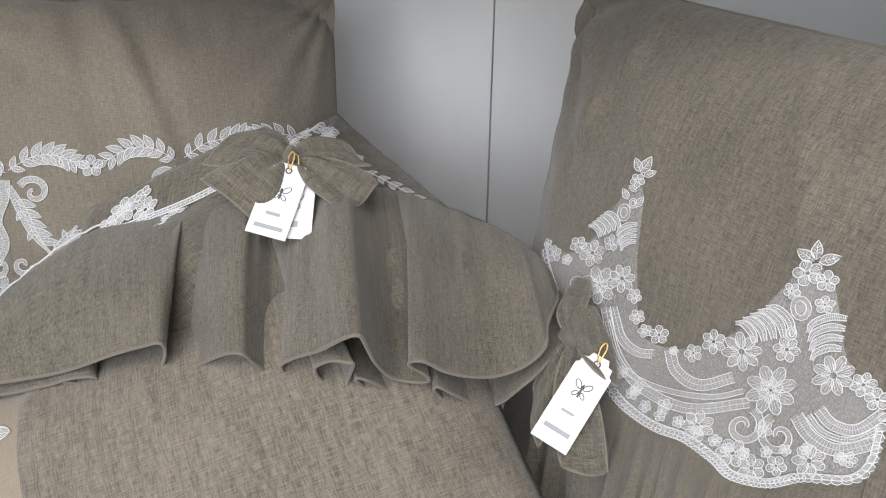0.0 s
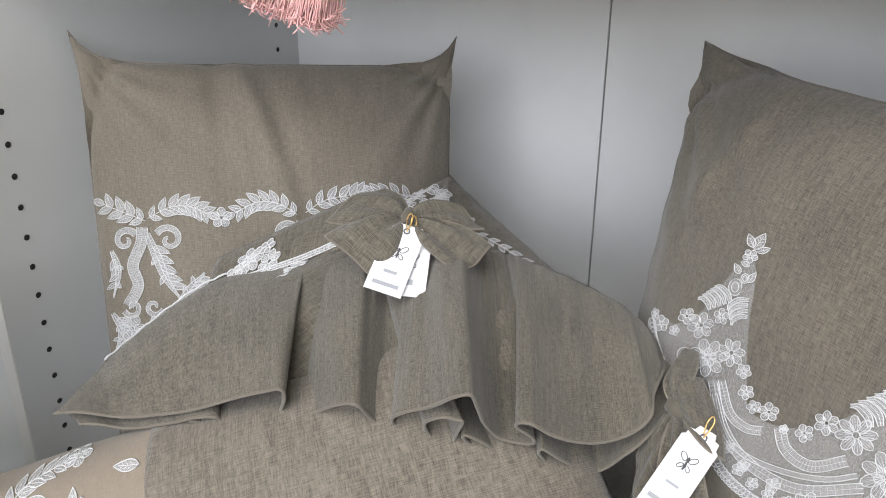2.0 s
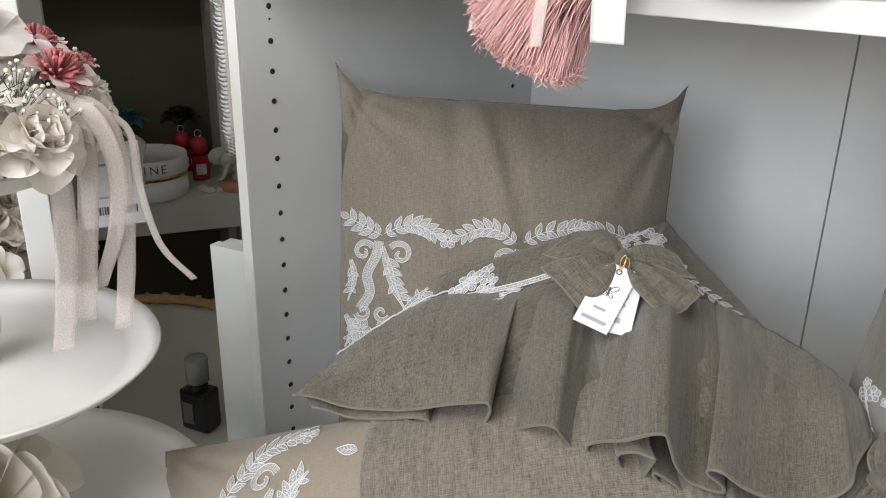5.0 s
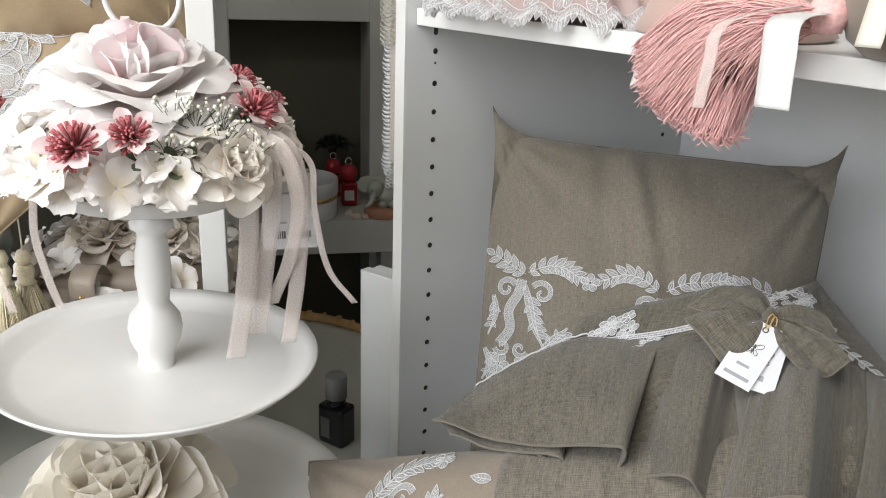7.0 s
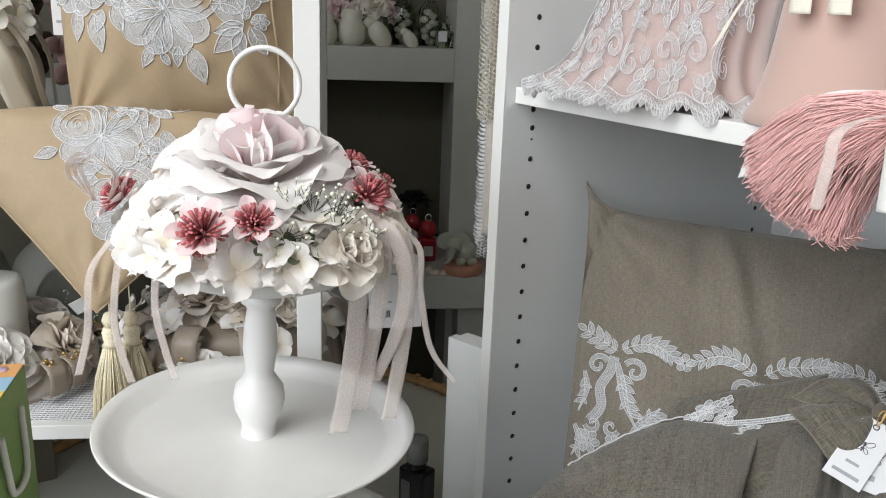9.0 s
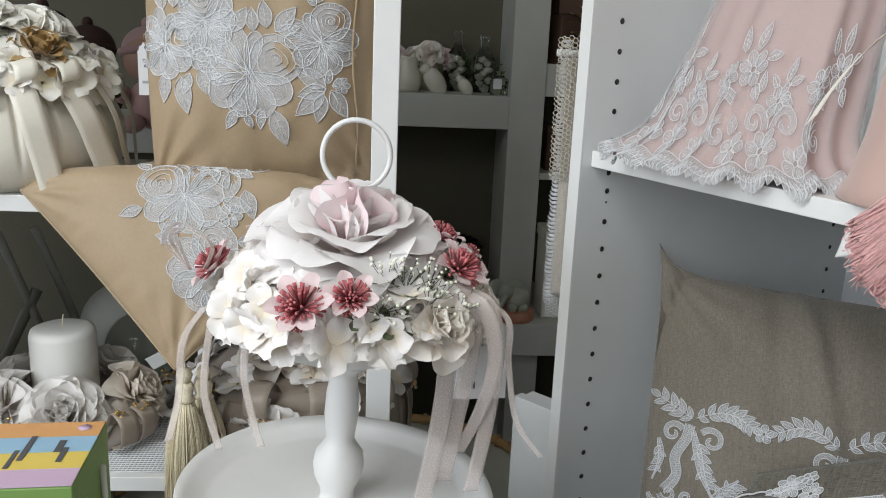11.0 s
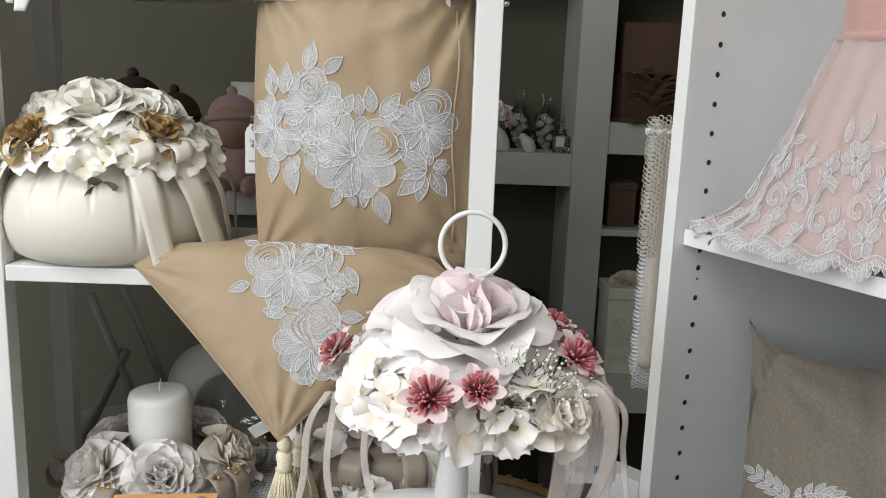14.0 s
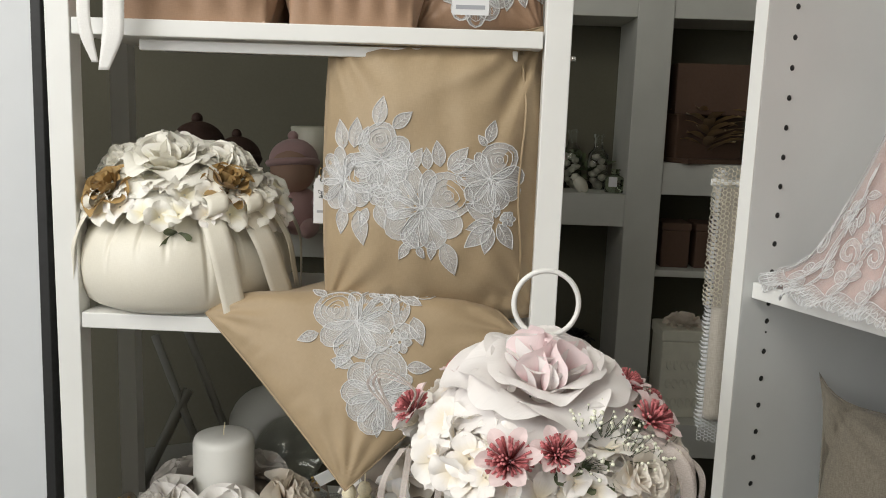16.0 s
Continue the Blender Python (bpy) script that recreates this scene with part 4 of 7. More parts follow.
# ---- bows and labels ----
def text_part(body, size, m, mat, parent, name="writing"):
    cu = bpy.data.curves.new(name, "FONT")
    cu.body, cu.size, cu.extrude, cu.align_x, cu.align_y = body, size, 0.00012, "CENTER", "CENTER"
    ob = new("text_tmp", cu)
    bpy.context.view_layer.update()
    me = bpy.data.meshes.new_from_object(ob.evaluated_get(bpy.context.evaluated_depsgraph_get()))
    bpy.data.objects.remove(ob), bpy.data.curves.remove(cu)
    o = part(name, me, mat, parent)
    o.matrix_world = m
    return o


def swing_tag(m, w, h, parent_label, bars, butterfly=0.5):
    """A white card label: x across, y up from its hole, z out of its face."""
    t = thing("price_tag", parent_label, "price tag", m)
    pts = [(-0.5, -1.0), (0.5, -1.0), (0.5, -0.16), (0.42, -0.14), (0.40, -0.07), (0.28, -0.06), (0.22, 0.0), (-0.22, 0.0), (-0.28, -0.06), (-0.40, -0.07), (-0.42, -0.14), (-0.5, -0.16)]
    bm = bmesh.new()
    bm.faces.new([bm.verts.new((x * w, y * h, 0.0)) for x, y in pts])
    ex = bmesh.ops.extrude_face_region(bm, geom=bm.faces[:])
    bmesh.ops.translate(bm, vec=(0, 0, 0.0006), verts=[v for v in ex["geom"] if isinstance(v, bmesh.types.BMVert)])
    bmesh.ops.recalc_face_normals(bm, faces=bm.faces[:])
    part("card", bm, CARD_WHITE, t)
    for sx in (-1, 1):      # a small butterfly print
        for dy, r in ((0.035, 0.11), (-0.025, 0.08)):
            b2 = bmesh.new()
            loop = [(sx * w * (0.03 + r * (1 + math.cos(a)) * 0.9), -h * butterfly + h * dy + w * r * 0.75 * math.sin(a) + w * r * 0.5 * (1 + math.cos(a)) * (1 if dy > 0 else -1), 0.0009) for a in [k * math.pi / 7 for k in range(14)]]
            tube(b2, loop, 0.0003, 4, True)
            part("printed_wing", b2, INK, t)
    part("printed_body", tube(bmesh.new(), [(0, -h * (butterfly + 0.07), 0.0009), (0, -h * (butterfly - 0.07), 0.0009)], 0.0007, 5), INK, t)
    for y, wide, tall in bars:
        part("printed_bar", box(w * wide, h * tall, 0.0003, (0, -h * y, 0.0008), 0), INK_PALE, t)
    eye = [(0.0022 * math.cos(a), -h * 0.09 + 0.0022 * math.sin(a), 0.0007) for a in [k * math.pi / 6 for k in range(12)]]
    part("eyelet", tube(bmesh.new(), eye, 0.0006, 5, True), INK, t)
    pin_pts = spline([(0, -h * 0.09, 0.001), (0.0012, 0.002, 0.003), (0.0006, 0.007, 0.004), (-0.0018, 0.009, 0.004), (-0.003, 0.004, 0.003), (-0.001, -h * 0.06, 0.002)], 24)
    part("safety_pin", tube(bmesh.new(), pin_pts, 0.00055, 6), GOLD, t)
    return t


K1 = Vector((-0.105, 0.743, 0.819))
KN = Vector((0.27, -0.40, 0.87)).normalized()
bow = thing("linen_bow", "olive linen bow pinned on the ruffled cushion", "bow")


def bow_wing(a, b, lift, name, knot=K1, face=KN, parent=bow):
    """A wing of cloth from the knot to the edge between a and b, gathered at the knot, drooping between."""
    a, b = Vector(a), Vector(b)
    side = (b - a).normalized()

    def fn(u, v):
        e = a.lerp(b, v)
        e += face * (0.004 * math.sin(v * 7 + a.x * 90) + 0.005) + (e - knot).normalized() * 0.003 * math.sin(math.pi * v)
        k = knot + face * 0.010 + side * 0.007 * (v - 0.5)
        s = u ** 0.9
        pleat = 0.0050 * math.sin(v * 12.5 + a.y * 70) * (1 - u) ** 0.6 * min(1, u * 4)
        return k.lerp(e, s) + face * (lift * math.sin(math.pi * u ** 0.8) * (1 - 0.5 * (2 * v - 1) ** 2) + pleat) + side * 0.006 * math.sin(math.pi * u) * (2 * v - 1)
    ob = thick(part(name, sheet(fn, 26, 22, 0.07, 0.05), LINEN, parent), 0.0012, 0)
    rim = [fn(k / 20, 0) for k in range(2, 20)] + [fn(1, k / 20) for k in range(21)] + [fn(1 - k / 20, 1) for k in range(1, 19)]
    part("stitched_edge", tube(bmesh.new(), rim, 0.0008, 5), LINEN_FINE, ob)
    return ob


bow_wing((-0.1560, 0.6990, 0.8170), (-0.0900, 0.6880, 0.7900), 0.012, "bow_tail")
bow_wing((-0.0522, 0.7208, 0.7969), (-0.036, 0.7547, 0.8075), 0.010, "bow_tail")
bow_wing((-0.161, 0.7081, 0.8249), (-0.1374, 0.76, 0.8414), 0.006, "bow_loop")
bow_wing((-0.0474, 0.7649, 0.8157), (-0.0800, 0.7740, 0.8300), 0.008, "bow_loop")
part("knot", lathe([(0, -0.009), (0.004, -0.008), (0.006, 0), (0.004, 0.008), (0, 0.009)], 16), LINEN, bow).matrix_world = basis(K1 + KN * 0.013, (1, 0.3, 0), KN) @ pose(0, 0, 0, 90, 0, 0)
TM = basis(Vector((-0.098, 0.733, 0.813)) + KN * 0.016, (0.62, 0.30, 0.0), (0.33, -0.58, 0.74))
swing_tag(TM @ pose(0, 0, 0.003, 0, 0, -17), 0.030, 0.060, "white card price tag pinned to the linen bow", [(0.70, 0.35, 0.04), (0.88, 0.7, 0.05)], 0.42)
swing_tag(TM @ pose(0.004, 0.000, -0.001, 0, 0, -4), 0.030, 0.058, "grey-backed price tag behind the first one", [(0.8, 0.3, 0.08)], 0.5)

K2 = Vector((0.1336, 0.7217, 0.7313))
KN2 = Vector((-0.2, -0.72, 0.66)).normalized()
bow2 = thing("linen_bow", "olive linen bow hanging beside the scalloped cushion", "bow")
bow_wing((0.1085, 0.7086, 0.6944), (0.1219, 0.6786, 0.6656), 0.004, "bow_tail", K2, KN2, bow2)
bow_wing((0.1446, 0.6617, 0.6692), (0.1757, 0.6596, 0.6764), 0.010, "bow_tail", K2, KN2, bow2)
bow_wing((0.1428, 0.7373, 0.7512), (0.1708, 0.6948, 0.7193), 0.016, "bow_loop", K2, KN2, bow2)
bow_wing((0.1208, 0.7488, 0.757), (0.1336, 0.7516, 0.7639), 0.014, "bow_loop", K2, KN2, bow2)
part("knot", lathe([(0, -0.009), (0.005, -0.008), (0.007, 0), (0.005, 0.008), (0, 0.009)], 16), LINEN, bow2).matrix_world = basis(K2 + KN2 * 0.012, (0.3, 0.6, 0.8), KN2) @ pose(0, 0, 0, 90, 0, 0)
swing_tag(basis((0.160, 0.715, 0.718), (0.80, -0.10, 0.03), (-0.02, -0.66, 0.75)) @ pose(-0.004, 0, 0.028, 0, 0, -14), 0.027, 0.068, "white card price tag with a printed butterfly", [(0.64, 0.34, 0.025), (0.84, 0.7, 0.045)], 0.40)


# ---- silk flowers ----
def add_petal(bm, uvl, m, length, wide, bend, cup, wave, seed, curl=0.0, n=6, k=6):
    """One petal: foot at the origin, along y, its upper side along z."""
    rows = []
    for j in range(k + 1):
        v = j / k
        w = wide / 2 * math.sin(math.pi * min(1.0, 0.06 + v * 0.66)) ** 0.8
        row = []
        for i in range(n + 1):
            u = 2 * i / n - 1
            t = v * (1 - 0.16 * u * u * v)
            a = bend * t
            y, z = (length * math.sin(a) / bend, length * (1 - math.cos(a)) / bend) if abs(bend) > 1e-3 else (length * t, 0.0)
            z += 0.035 * wide * math.sin(9 * u + seed * 31) * max(0.0, t - 0.5) ** 1.5 * (n > 12)
            z += cup * u * u * w - curl * length * max(0, t - 0.55) ** 2 * 3 + wave * length * math.sin(3.2 * u + seed * 7 + 2 * t) * t * t
            row.append(bm.verts.new(m @ Vector((u * w, y, z))))
        rows.append(row)
    for j in range(k):
        for i in range(n):
            f = bm.faces.new((rows[j][i], rows[j][i + 1], rows[j + 1][i + 1], rows[j + 1][i]))
            f.smooth = True
            for loop, (a, b) in zip(f.loops, ((i, j), (i + 1, j), (i + 1, j + 1), (i, j + 1))):
                loop[uvl].uv = (a / n, b / k)


def petal_mesh():
    bm = bmesh.new()
    return bm, bm.loops.layers.uv.new("UV")


def rose_petals(r, layers, rng, start=3, flat=1.0):
    """Poses and sizes of a rose's petals, heart to rim, its axis along z."""
    out, turn = [], rng.random() * 6
    for i in range(layers):
        f = i / max(1, layers - 1)
        n = start + i // 2 + (1 if i else 0)
        for k in range(n):
            turn += 2 * math.pi / n * (1 + 0.08 * (rng.random() - 0.5))
            tilt = 4 + 74 * f ** 0.85 * flat + 7 * (rng.random() - 0.5)
            r0 = r * (0.03 + 0.13 * f)
            m = Matrix.Rotation(turn, 4, "Z") @ Matrix.Translation((0, r0, r * (-0.05 - 0.22 * f))) @ Matrix.Rotation(radians(90 - tilt), 4, "X")
            out.append((m, r * (0.62 + 0.36 * f), r * (0.62 + 0.52 * f), 0.9 - 0.75 * f, 0.9 - 0.35 * f, 0.03 + 0.05 * f, rng.random(), 0.15 + 0.35 * f))
        turn += 0.9
    return out


def rose_part(name, m, r, layers, seed, mat, parent, label="", flat=1.0, split=False):
    rng = random.Random(seed)
    if split:
        hub = part(name, lathe([(0, -0.3 * r), (0.14 * r, -0.28 * r), (0.10 * r, 0.1 * r), (0, 0.3 * r)], 10), mat, parent, label)
        hub.matrix_world = m
        for p in rose_petals(r, layers, rng, 3, flat):
            bm, uvl = petal_mesh()
            add_petal(bm, uvl, p[0], *p[1:7], p[7], 10, 9)
            part("petal", bm, mat, hub)
        return hub
    bm, uvl = petal_mesh()
    for p in rose_petals(r, layers, rng, 3, flat):
        add_petal(bm, uvl, p[0], *p[1:7], p[7])
    o = part(name, bm, mat, parent, label)
    o.matrix_world = m
    return o


def open_rose(name, m, r, seed, heart, outer, parent, label):
    """A rose in full bloom, each petal by itself: a tight heart, cupped petals, and wide flat ones at the rim."""
    g = random.Random(seed)
    hub = part(name, lathe([(0, -0.34 * r), (0.16 * r, -0.32 * r), (0.12 * r, -0.1 * r), (0, 0.1 * r)], 10), outer, parent, label)
    hub.matrix_world = m
    turn = g.random() * 6
    #      count tilt length width foot  height bend  cup  curl
    for n, tilt, ln, wd, r0, z0, bend, cup, curl in ((2, -6, 0.58, 0.40, 0.02, 0.14, 0.2, 2.0, 0.02), (3, 2, 0.56, 0.62, 0.05, 0.10, 0.25, 1.3, 0.10), (3, 14, 0.56, 0.82, 0.08, 0.05, 0.40, 0.9, 0.30), (4, 32, 0.60, 0.90, 0.10, -0.02, 0.50, 0.5, 0.50),
                                                     (5, 48, 0.70, 0.98, 0.12, -0.04, 0.45, 0.30, 0.60), (6, 62, 0.82, 1.02, 0.14, -0.07, 0.35, 0.18, 0.62), (7, 74, 0.93, 1.02, 0.15, -0.11, 0.25, 0.10, 0.60), (7, 86, 0.98, 1.0, 0.16, -0.17, 0.12, 0.06, 0.52)):
        for k in range(n):
            turn += 2 * math.pi / n * (1 + 0.10 * (g.random() - 0.5))
            pm = Matrix.Rotation(turn, 4, "Z") @ Matrix.Translation((0, r * r0, r * z0)) @ Matrix.Rotation(radians(90 - tilt + 8 * (g.random() - 0.5)), 4, "X")
            bm, uvl = petal_mesh()
            add_petal(bm, uvl, pm, r * ln * (1 + 0.08 * (g.random() - 0.5)), r * wd, bend, cup, 0.04 + 0.05 * (tilt > 40), g.random(), curl, 14, 12)
            part("petal", bm, heart if tilt < 9 else outer, hub)
        turn += 0.75
    return hub


def floret_mesh(r, n, seed, cup=0.08):
    rng = random.Random(seed)
    bm, uvl = petal_mesh()
    for k in range(n):
        m = Matrix.Rotation(2 * math.pi * k / n + 0.2 * rng.random(), 4, "Z") @ Matrix.Translation((0, r * 0.06, 0)) @ Matrix.Rotation(radians(2 + 34 * rng.random()), 4, "X")
        add_petal(bm, uvl, m, r * (0.9 + 0.2 * rng.random()), r * 1.12, 0.25, cup, 0.13, rng.random(), 0.35, 6, 5)
    return bm


def dome_pose(c, rx, rz, az, el, spin=0.0, out=1.0):
    """A pose on a dome round c, its z along the dome's normal."""
    a, e = radians(az), radians(el)
    d = Vector((math.cos(a) * math.cos(e), math.sin(a) * math.cos(e), math.sin(e)))
    k = 1 / math.sqrt((d.x ** 2 + d.y ** 2) / rx ** 2 + d.z ** 2 / rz ** 2)
    n = Vector((d.x / rx ** 2, d.y / rx ** 2, d.z / rz ** 2)).normalized()
    return Matrix.Translation(Vector(c) + d * k * out) @ n.to_track_quat("Z", "Y").to_matrix().to_4x4() @ Matrix.Rotation(spin, 4, "Z")


def shared(name, bm, mats):
    me = bpy.data.meshes.new(name)
    bm.to_mesh(me), bm.free()
    for m in mats:
        me.materials.append(m)
    return me


def put(name, me, m, parent, label=""):
    o = new(name, me)
    o.parent = parent
    o.matrix_world = m
    if label:
        o["label"] = label
    return o


BLUSH = petal_mat("petal_blush", (0.94, 0.56, 0.60), (0.96, 0.82, 0.83), 0.75, 0.25)
BLUSH_PALE = petal_mat("petal_blush_pale", (0.96, 0.87, 0.82), (0.97, 0.94, 0.93), 0.75, 0.28)
IVORY = petal_mat("petal_ivory", (0.95, 0.87, 0.62), (0.97, 0.95, 0.88), 0.75, 0.12)
WHITE_P = petal_mat("petal_white", (0.90, 0.80, 0.62), (0.95, 0.915, 0.88), 0.75, 0.15)
PEACH = petal_mat("petal_peach", (0.88, 0.76, 0.64), (0.93, 0.88, 0.81))
GREIGE = petal_mat("petal_greige", (0.74, 0.66, 0.59), (0.89, 0.86, 0.83), 0.85, 0.2)
FAWN = petal_mat("petal_fawn", (0.60, 0.50, 0.40), (0.82, 0.75, 0.66), 0.85, 0.2)
CREAM_ROSE = petal_mat("petal_cream", (0.86, 0.72, 0.62), (0.91, 0.87, 0.79), 0.75, 0.4)
PINK_F = petal_mat("petal_pink", (0.70, 0.34, 0.38), (0.90, 0.74, 0.74))
BURGUNDY = painted("stamen_burgundy", (0.50, 0.15, 0.16), 0.7, 0.25, 200)
LEAF = petal_mat("leaf_green", (0.06, 0.08, 0.035), (0.12, 0.15, 0.07), 0.6, 0.2)
BUD = painted("bud_ivory", (0.80, 0.80, 0.66), 0.6, 0.08, 300)
DRIED = petal_mat("petal_dried", (0.10, 0.06, 0.02), (0.42, 0.27, 0.10), 0.7, 0.15)

def ruffled_floret_mesh(r, n, seed):
    """Broad white petals with a frilled, notched rim."""
    rng = random.Random(seed)
    bm, uvl = petal_mesh()
    for k in range(n):
        m = Matrix.Rotation(2 * math.pi * k / n + 0.3 * rng.random(), 4, "Z") @ Matrix.Translation((0, r * 0.05, 0)) @ Matrix.Rotation(radians(8 + 40 * rng.random()), 4, "X")
        wd, ph = r * (1.15 + 0.3 * rng.random()), 6 * rng.random()
        rows = []
        for j in range(8):
            v, row = j / 7, []
            for i in range(13):
                u = i / 6 - 1
                w = wd / 2 * (0.16 + 0.84 * math.sin(math.pi / 2 * min(1, v * 1.15)) ** 0.8)
                frill = (0.05 * math.sin(u * 11 + ph) + 0.03 * math.sin(u * 23 + ph)) * v ** 3
                y = r * v * (1 - 0.30 * u * u * v + frill)
                z = r * (0.20 * u * u * v + 0.12 * math.sin(u * 6 + ph) * v ** 2 - 0.34 * max(0, v - 0.55) ** 2)
                row.append(bm.verts.new(m @ Vector((u * w, y, z))))
            rows.append(row)
        for j in range(7):
            for i in range(12):
                f = bm.faces.new((rows[j][i], rows[j][i + 1], rows[j + 1][i + 1], rows[j + 1][i]))
                f.smooth = True
                for loop, (a, b) in zip(f.loops, ((i, j), (i + 1, j), (i + 1, j + 1), (i, j + 1))):
                    loop[uvl].uv = (a / 12, b / 7)
    return bm


frilled = [shared("ruffled_floret", ruffled_floret_mesh(0.031, n, s), [WHITE_P]) for n, s in ((4, 1), (5, 2), (3, 3))]
hyd = [shared("hydrangea_floret", floret_mesh(0.017, n, s), [WHITE_P]) for n, s in ((4, 1), (5, 2), (4, 3), (5, 4))]
hyd_cream = [shared("hydrangea_floret", floret_mesh(0.017, n, s), [IVORY]) for n, s in ((4, 5), (5, 6), (4, 7))]
hyd_grey = [shared("hydrangea_floret", floret_mesh(0.016, n, s), [m]) for n, s, m in ((4, 8, GREIGE), (5, 9, WHITE_P), (4, 10, GREIGE))]


def burr_mesh(r, seed):
    """A pink daisy with a bristling burgundy heart."""
    rng = random.Random(seed)
    bm, uvl = petal_mesh()
    for k in range(6):
        m = Matrix.Rotation(k * 1.047 + 0.2 * rng.random(), 4, "Z") @ Matrix.Rotation(radians(12 + 14 * rng.random()), 4, "X")
        add_petal(bm, uvl, m, r * 0.95, r * 0.50, 0.3, 0.3, 0.06, rng.random(), 0.2, 4, 5)
    nf = len(bm.faces)
    for k in range(95):
        z = 0.15 + 0.85 * rng.random()
        a, s = 6.283 * rng.random(), math.sqrt(1 - z * z)
        d = Vector((s * math.cos(a), s * math.sin(a), z))
        tube(bm, [d * r * 0.12, d * r * 0.56, d * r * 0.66], lambda q: r * (0.018 + 0.02 * (q > 0.4)), 4)
    bm.faces.ensure_lookup_table()
    for f in bm.faces[nf:]:
        f.material_index = 1
    return bm


burrs = [shared("pink_flower", burr_mesh(0.023, s), [PINK_F, BURGUNDY]) for s in (1, 2)]


def gyp_mesh(r, seed):
    rng = random.Random(seed)
    bm = bmesh.new()
    for k in range(16):
        a, b = 6.283 * rng.random(), rng.random()
        p = Vector((math.cos(a) * r * b, math.sin(a) * r * b, r * (0.5 + 0.7 * rng.random())))
        tube(bm, [(0, 0, 0), p * 0.5 + Vector((0.001, 0, 0)), p], 0.0003, 3)
        nf = len(bm.faces)
        bmesh.ops.create_icosphere(bm, subdivisions=1, radius=0.0010 + 0.0010 * rng.random(), matrix=Matrix.Translation(p))
        bm.faces.ensure_lookup_table()
        for f in bm.faces[nf:]:
            f.material_index, f.smooth = 1, True
    return bm


gyps = [shared("gypsophila_sprig", gyp_mesh(0.022, s), [LEAF, BUD]) for s in (1, 2, 3)]
bm, uvl = petal_mesh()
for k in range(4):
    add_petal(bm, uvl, Matrix.Rotation(k * 1.5, 4, "Z") @ Matrix.Rotation(radians(35), 4, "X"), 0.026, 0.012, 0.4, 0.3, 0.04, k * 0.3, 0.2, 4, 6)
green = shared("leaf_tuft", bm, [LEAF])

# ---- the flower wreath on the top tier ----
rng = random.Random(11)
FC = (-0.412, 0.330, 0.937)
wreath = thing("flower_wreath", "silk wreath with blush rose and pink flowers on the top tier", "flowers", Matrix.Translation(FC))
toward = Vector((0.93, -0.34, 0.0))
wreath_base = lathe([(0, -0.006), (0.064, -0.006), (0.070, 0.006), (0.066, 0.030), (0.05, 0.046), (0, 0.05)], 40)
part("moss_base", wreath_base, LEAF, wreath)
open_rose("rose", Matrix.Translation((-0.394, 0.322, 1.006)) @ (toward * 0.30 + Vector((0, 0, 1))).to_track_quat("Z", "Y").to_matrix().to_4x4(), 0.076, 5, BLUSH, BLUSH_PALE, wreath, "large blush silk rose")
PINKS = ((-41, 26, 1.15), (-23, 30, 0.95), (-104, 29, 1.05), (61, 50, 0.9), (34, 35, 1.15), (-124, 52, 0.85), (72, 34, 0.55), (96, 56, 0.6))
for az, el, s in PINKS:
    put("pink_flower", burrs[int(az) % 2], dome_pose(FC, 0.128, 0.086, az, el - 5, rng.random() * 6) @ Matrix.Scale(s * 1.1, 4), wreath, "pink flower with burgundy heart")
for k in range(46):     # broad frilled petals round the rim
    az, el = -180 + 360 * k / 46 + 7 * rng.random(), (9, 15, 22)[k % 3] + 6 * rng.random()
    if min(abs((az - a + 180) % 360 - 180) + abs(el - e + 5) for a, e, s in PINKS[:5]) < 13:
        continue
    put("ruffled_floret", frilled[k % 3], dome_pose(FC, 0.103, 0.066, az, el, rng.random() * 6) @ Matrix.Scale(0.62 + 0.25 * rng.random(), 4) @ pose(0, 0, 0, 70 * (rng.random() - 0.5), 50 * (rng.random() - 0.5), 0), wreath)
for k, az in enumerate((-52, -42, -31, -21, -10, 2)):
    put("ruffled_floret", frilled[k % 3], dome_pose(FC, 0.100, 0.060, az, 7 + 4 * (k % 2), k * 1.7) @ Matrix.Scale(0.62, 4), wreath)
for k in range(150):
    az, el = -180 + 360 * k / 150 + 9 * rng.random(), (8, 18, 28, 38, 46)[k % 5] + 8 * rng.random()
    if min(abs((az - a + 180) % 360 - 180) * math.cos(radians(el)) + abs(el - e + 5) for a, e, s in PINKS[:5]) < 13:
        continue
    if (-16 < az < 32 and el > 16 and k % 4) or (el > 30 and -70 < az < 30):
        continue
    put("hydrangea_floret", hyd[k % 4], dome_pose(FC, 0.113, 0.076, az, el, rng.random() * 6) @ Matrix.Scale(0.70 + 0.50 * rng.random(), 4) @ pose(0, 0, 0, 75 * (rng.random() - 0.5), 75 * (rng.random() - 0.5), 0), wreath)
for az, el in ((7, 30), (18, 26), (-2, 34), (-11, 20), (100, 46), (82, 30), (12, 20), (28, 14), (109, 55), (-118, 60), (-140, 45), (86, 50)):
    put("gypsophila_sprig", gyps[int(az) % 3], dome_pose(FC, 0.114, 0.068, az, el, rng.random() * 6), wreath)
for az, el in ((-2, 34), (8, 28), (-20, 18), (18, 22), (94, 40), (48, 28), (-6, 14)):
    put("leaf_tuft", green, dome_pose(FC, 0.106, 0.062, az, el, rng.random() * 6) @ Matrix.Scale(0.8, 4), wreath)
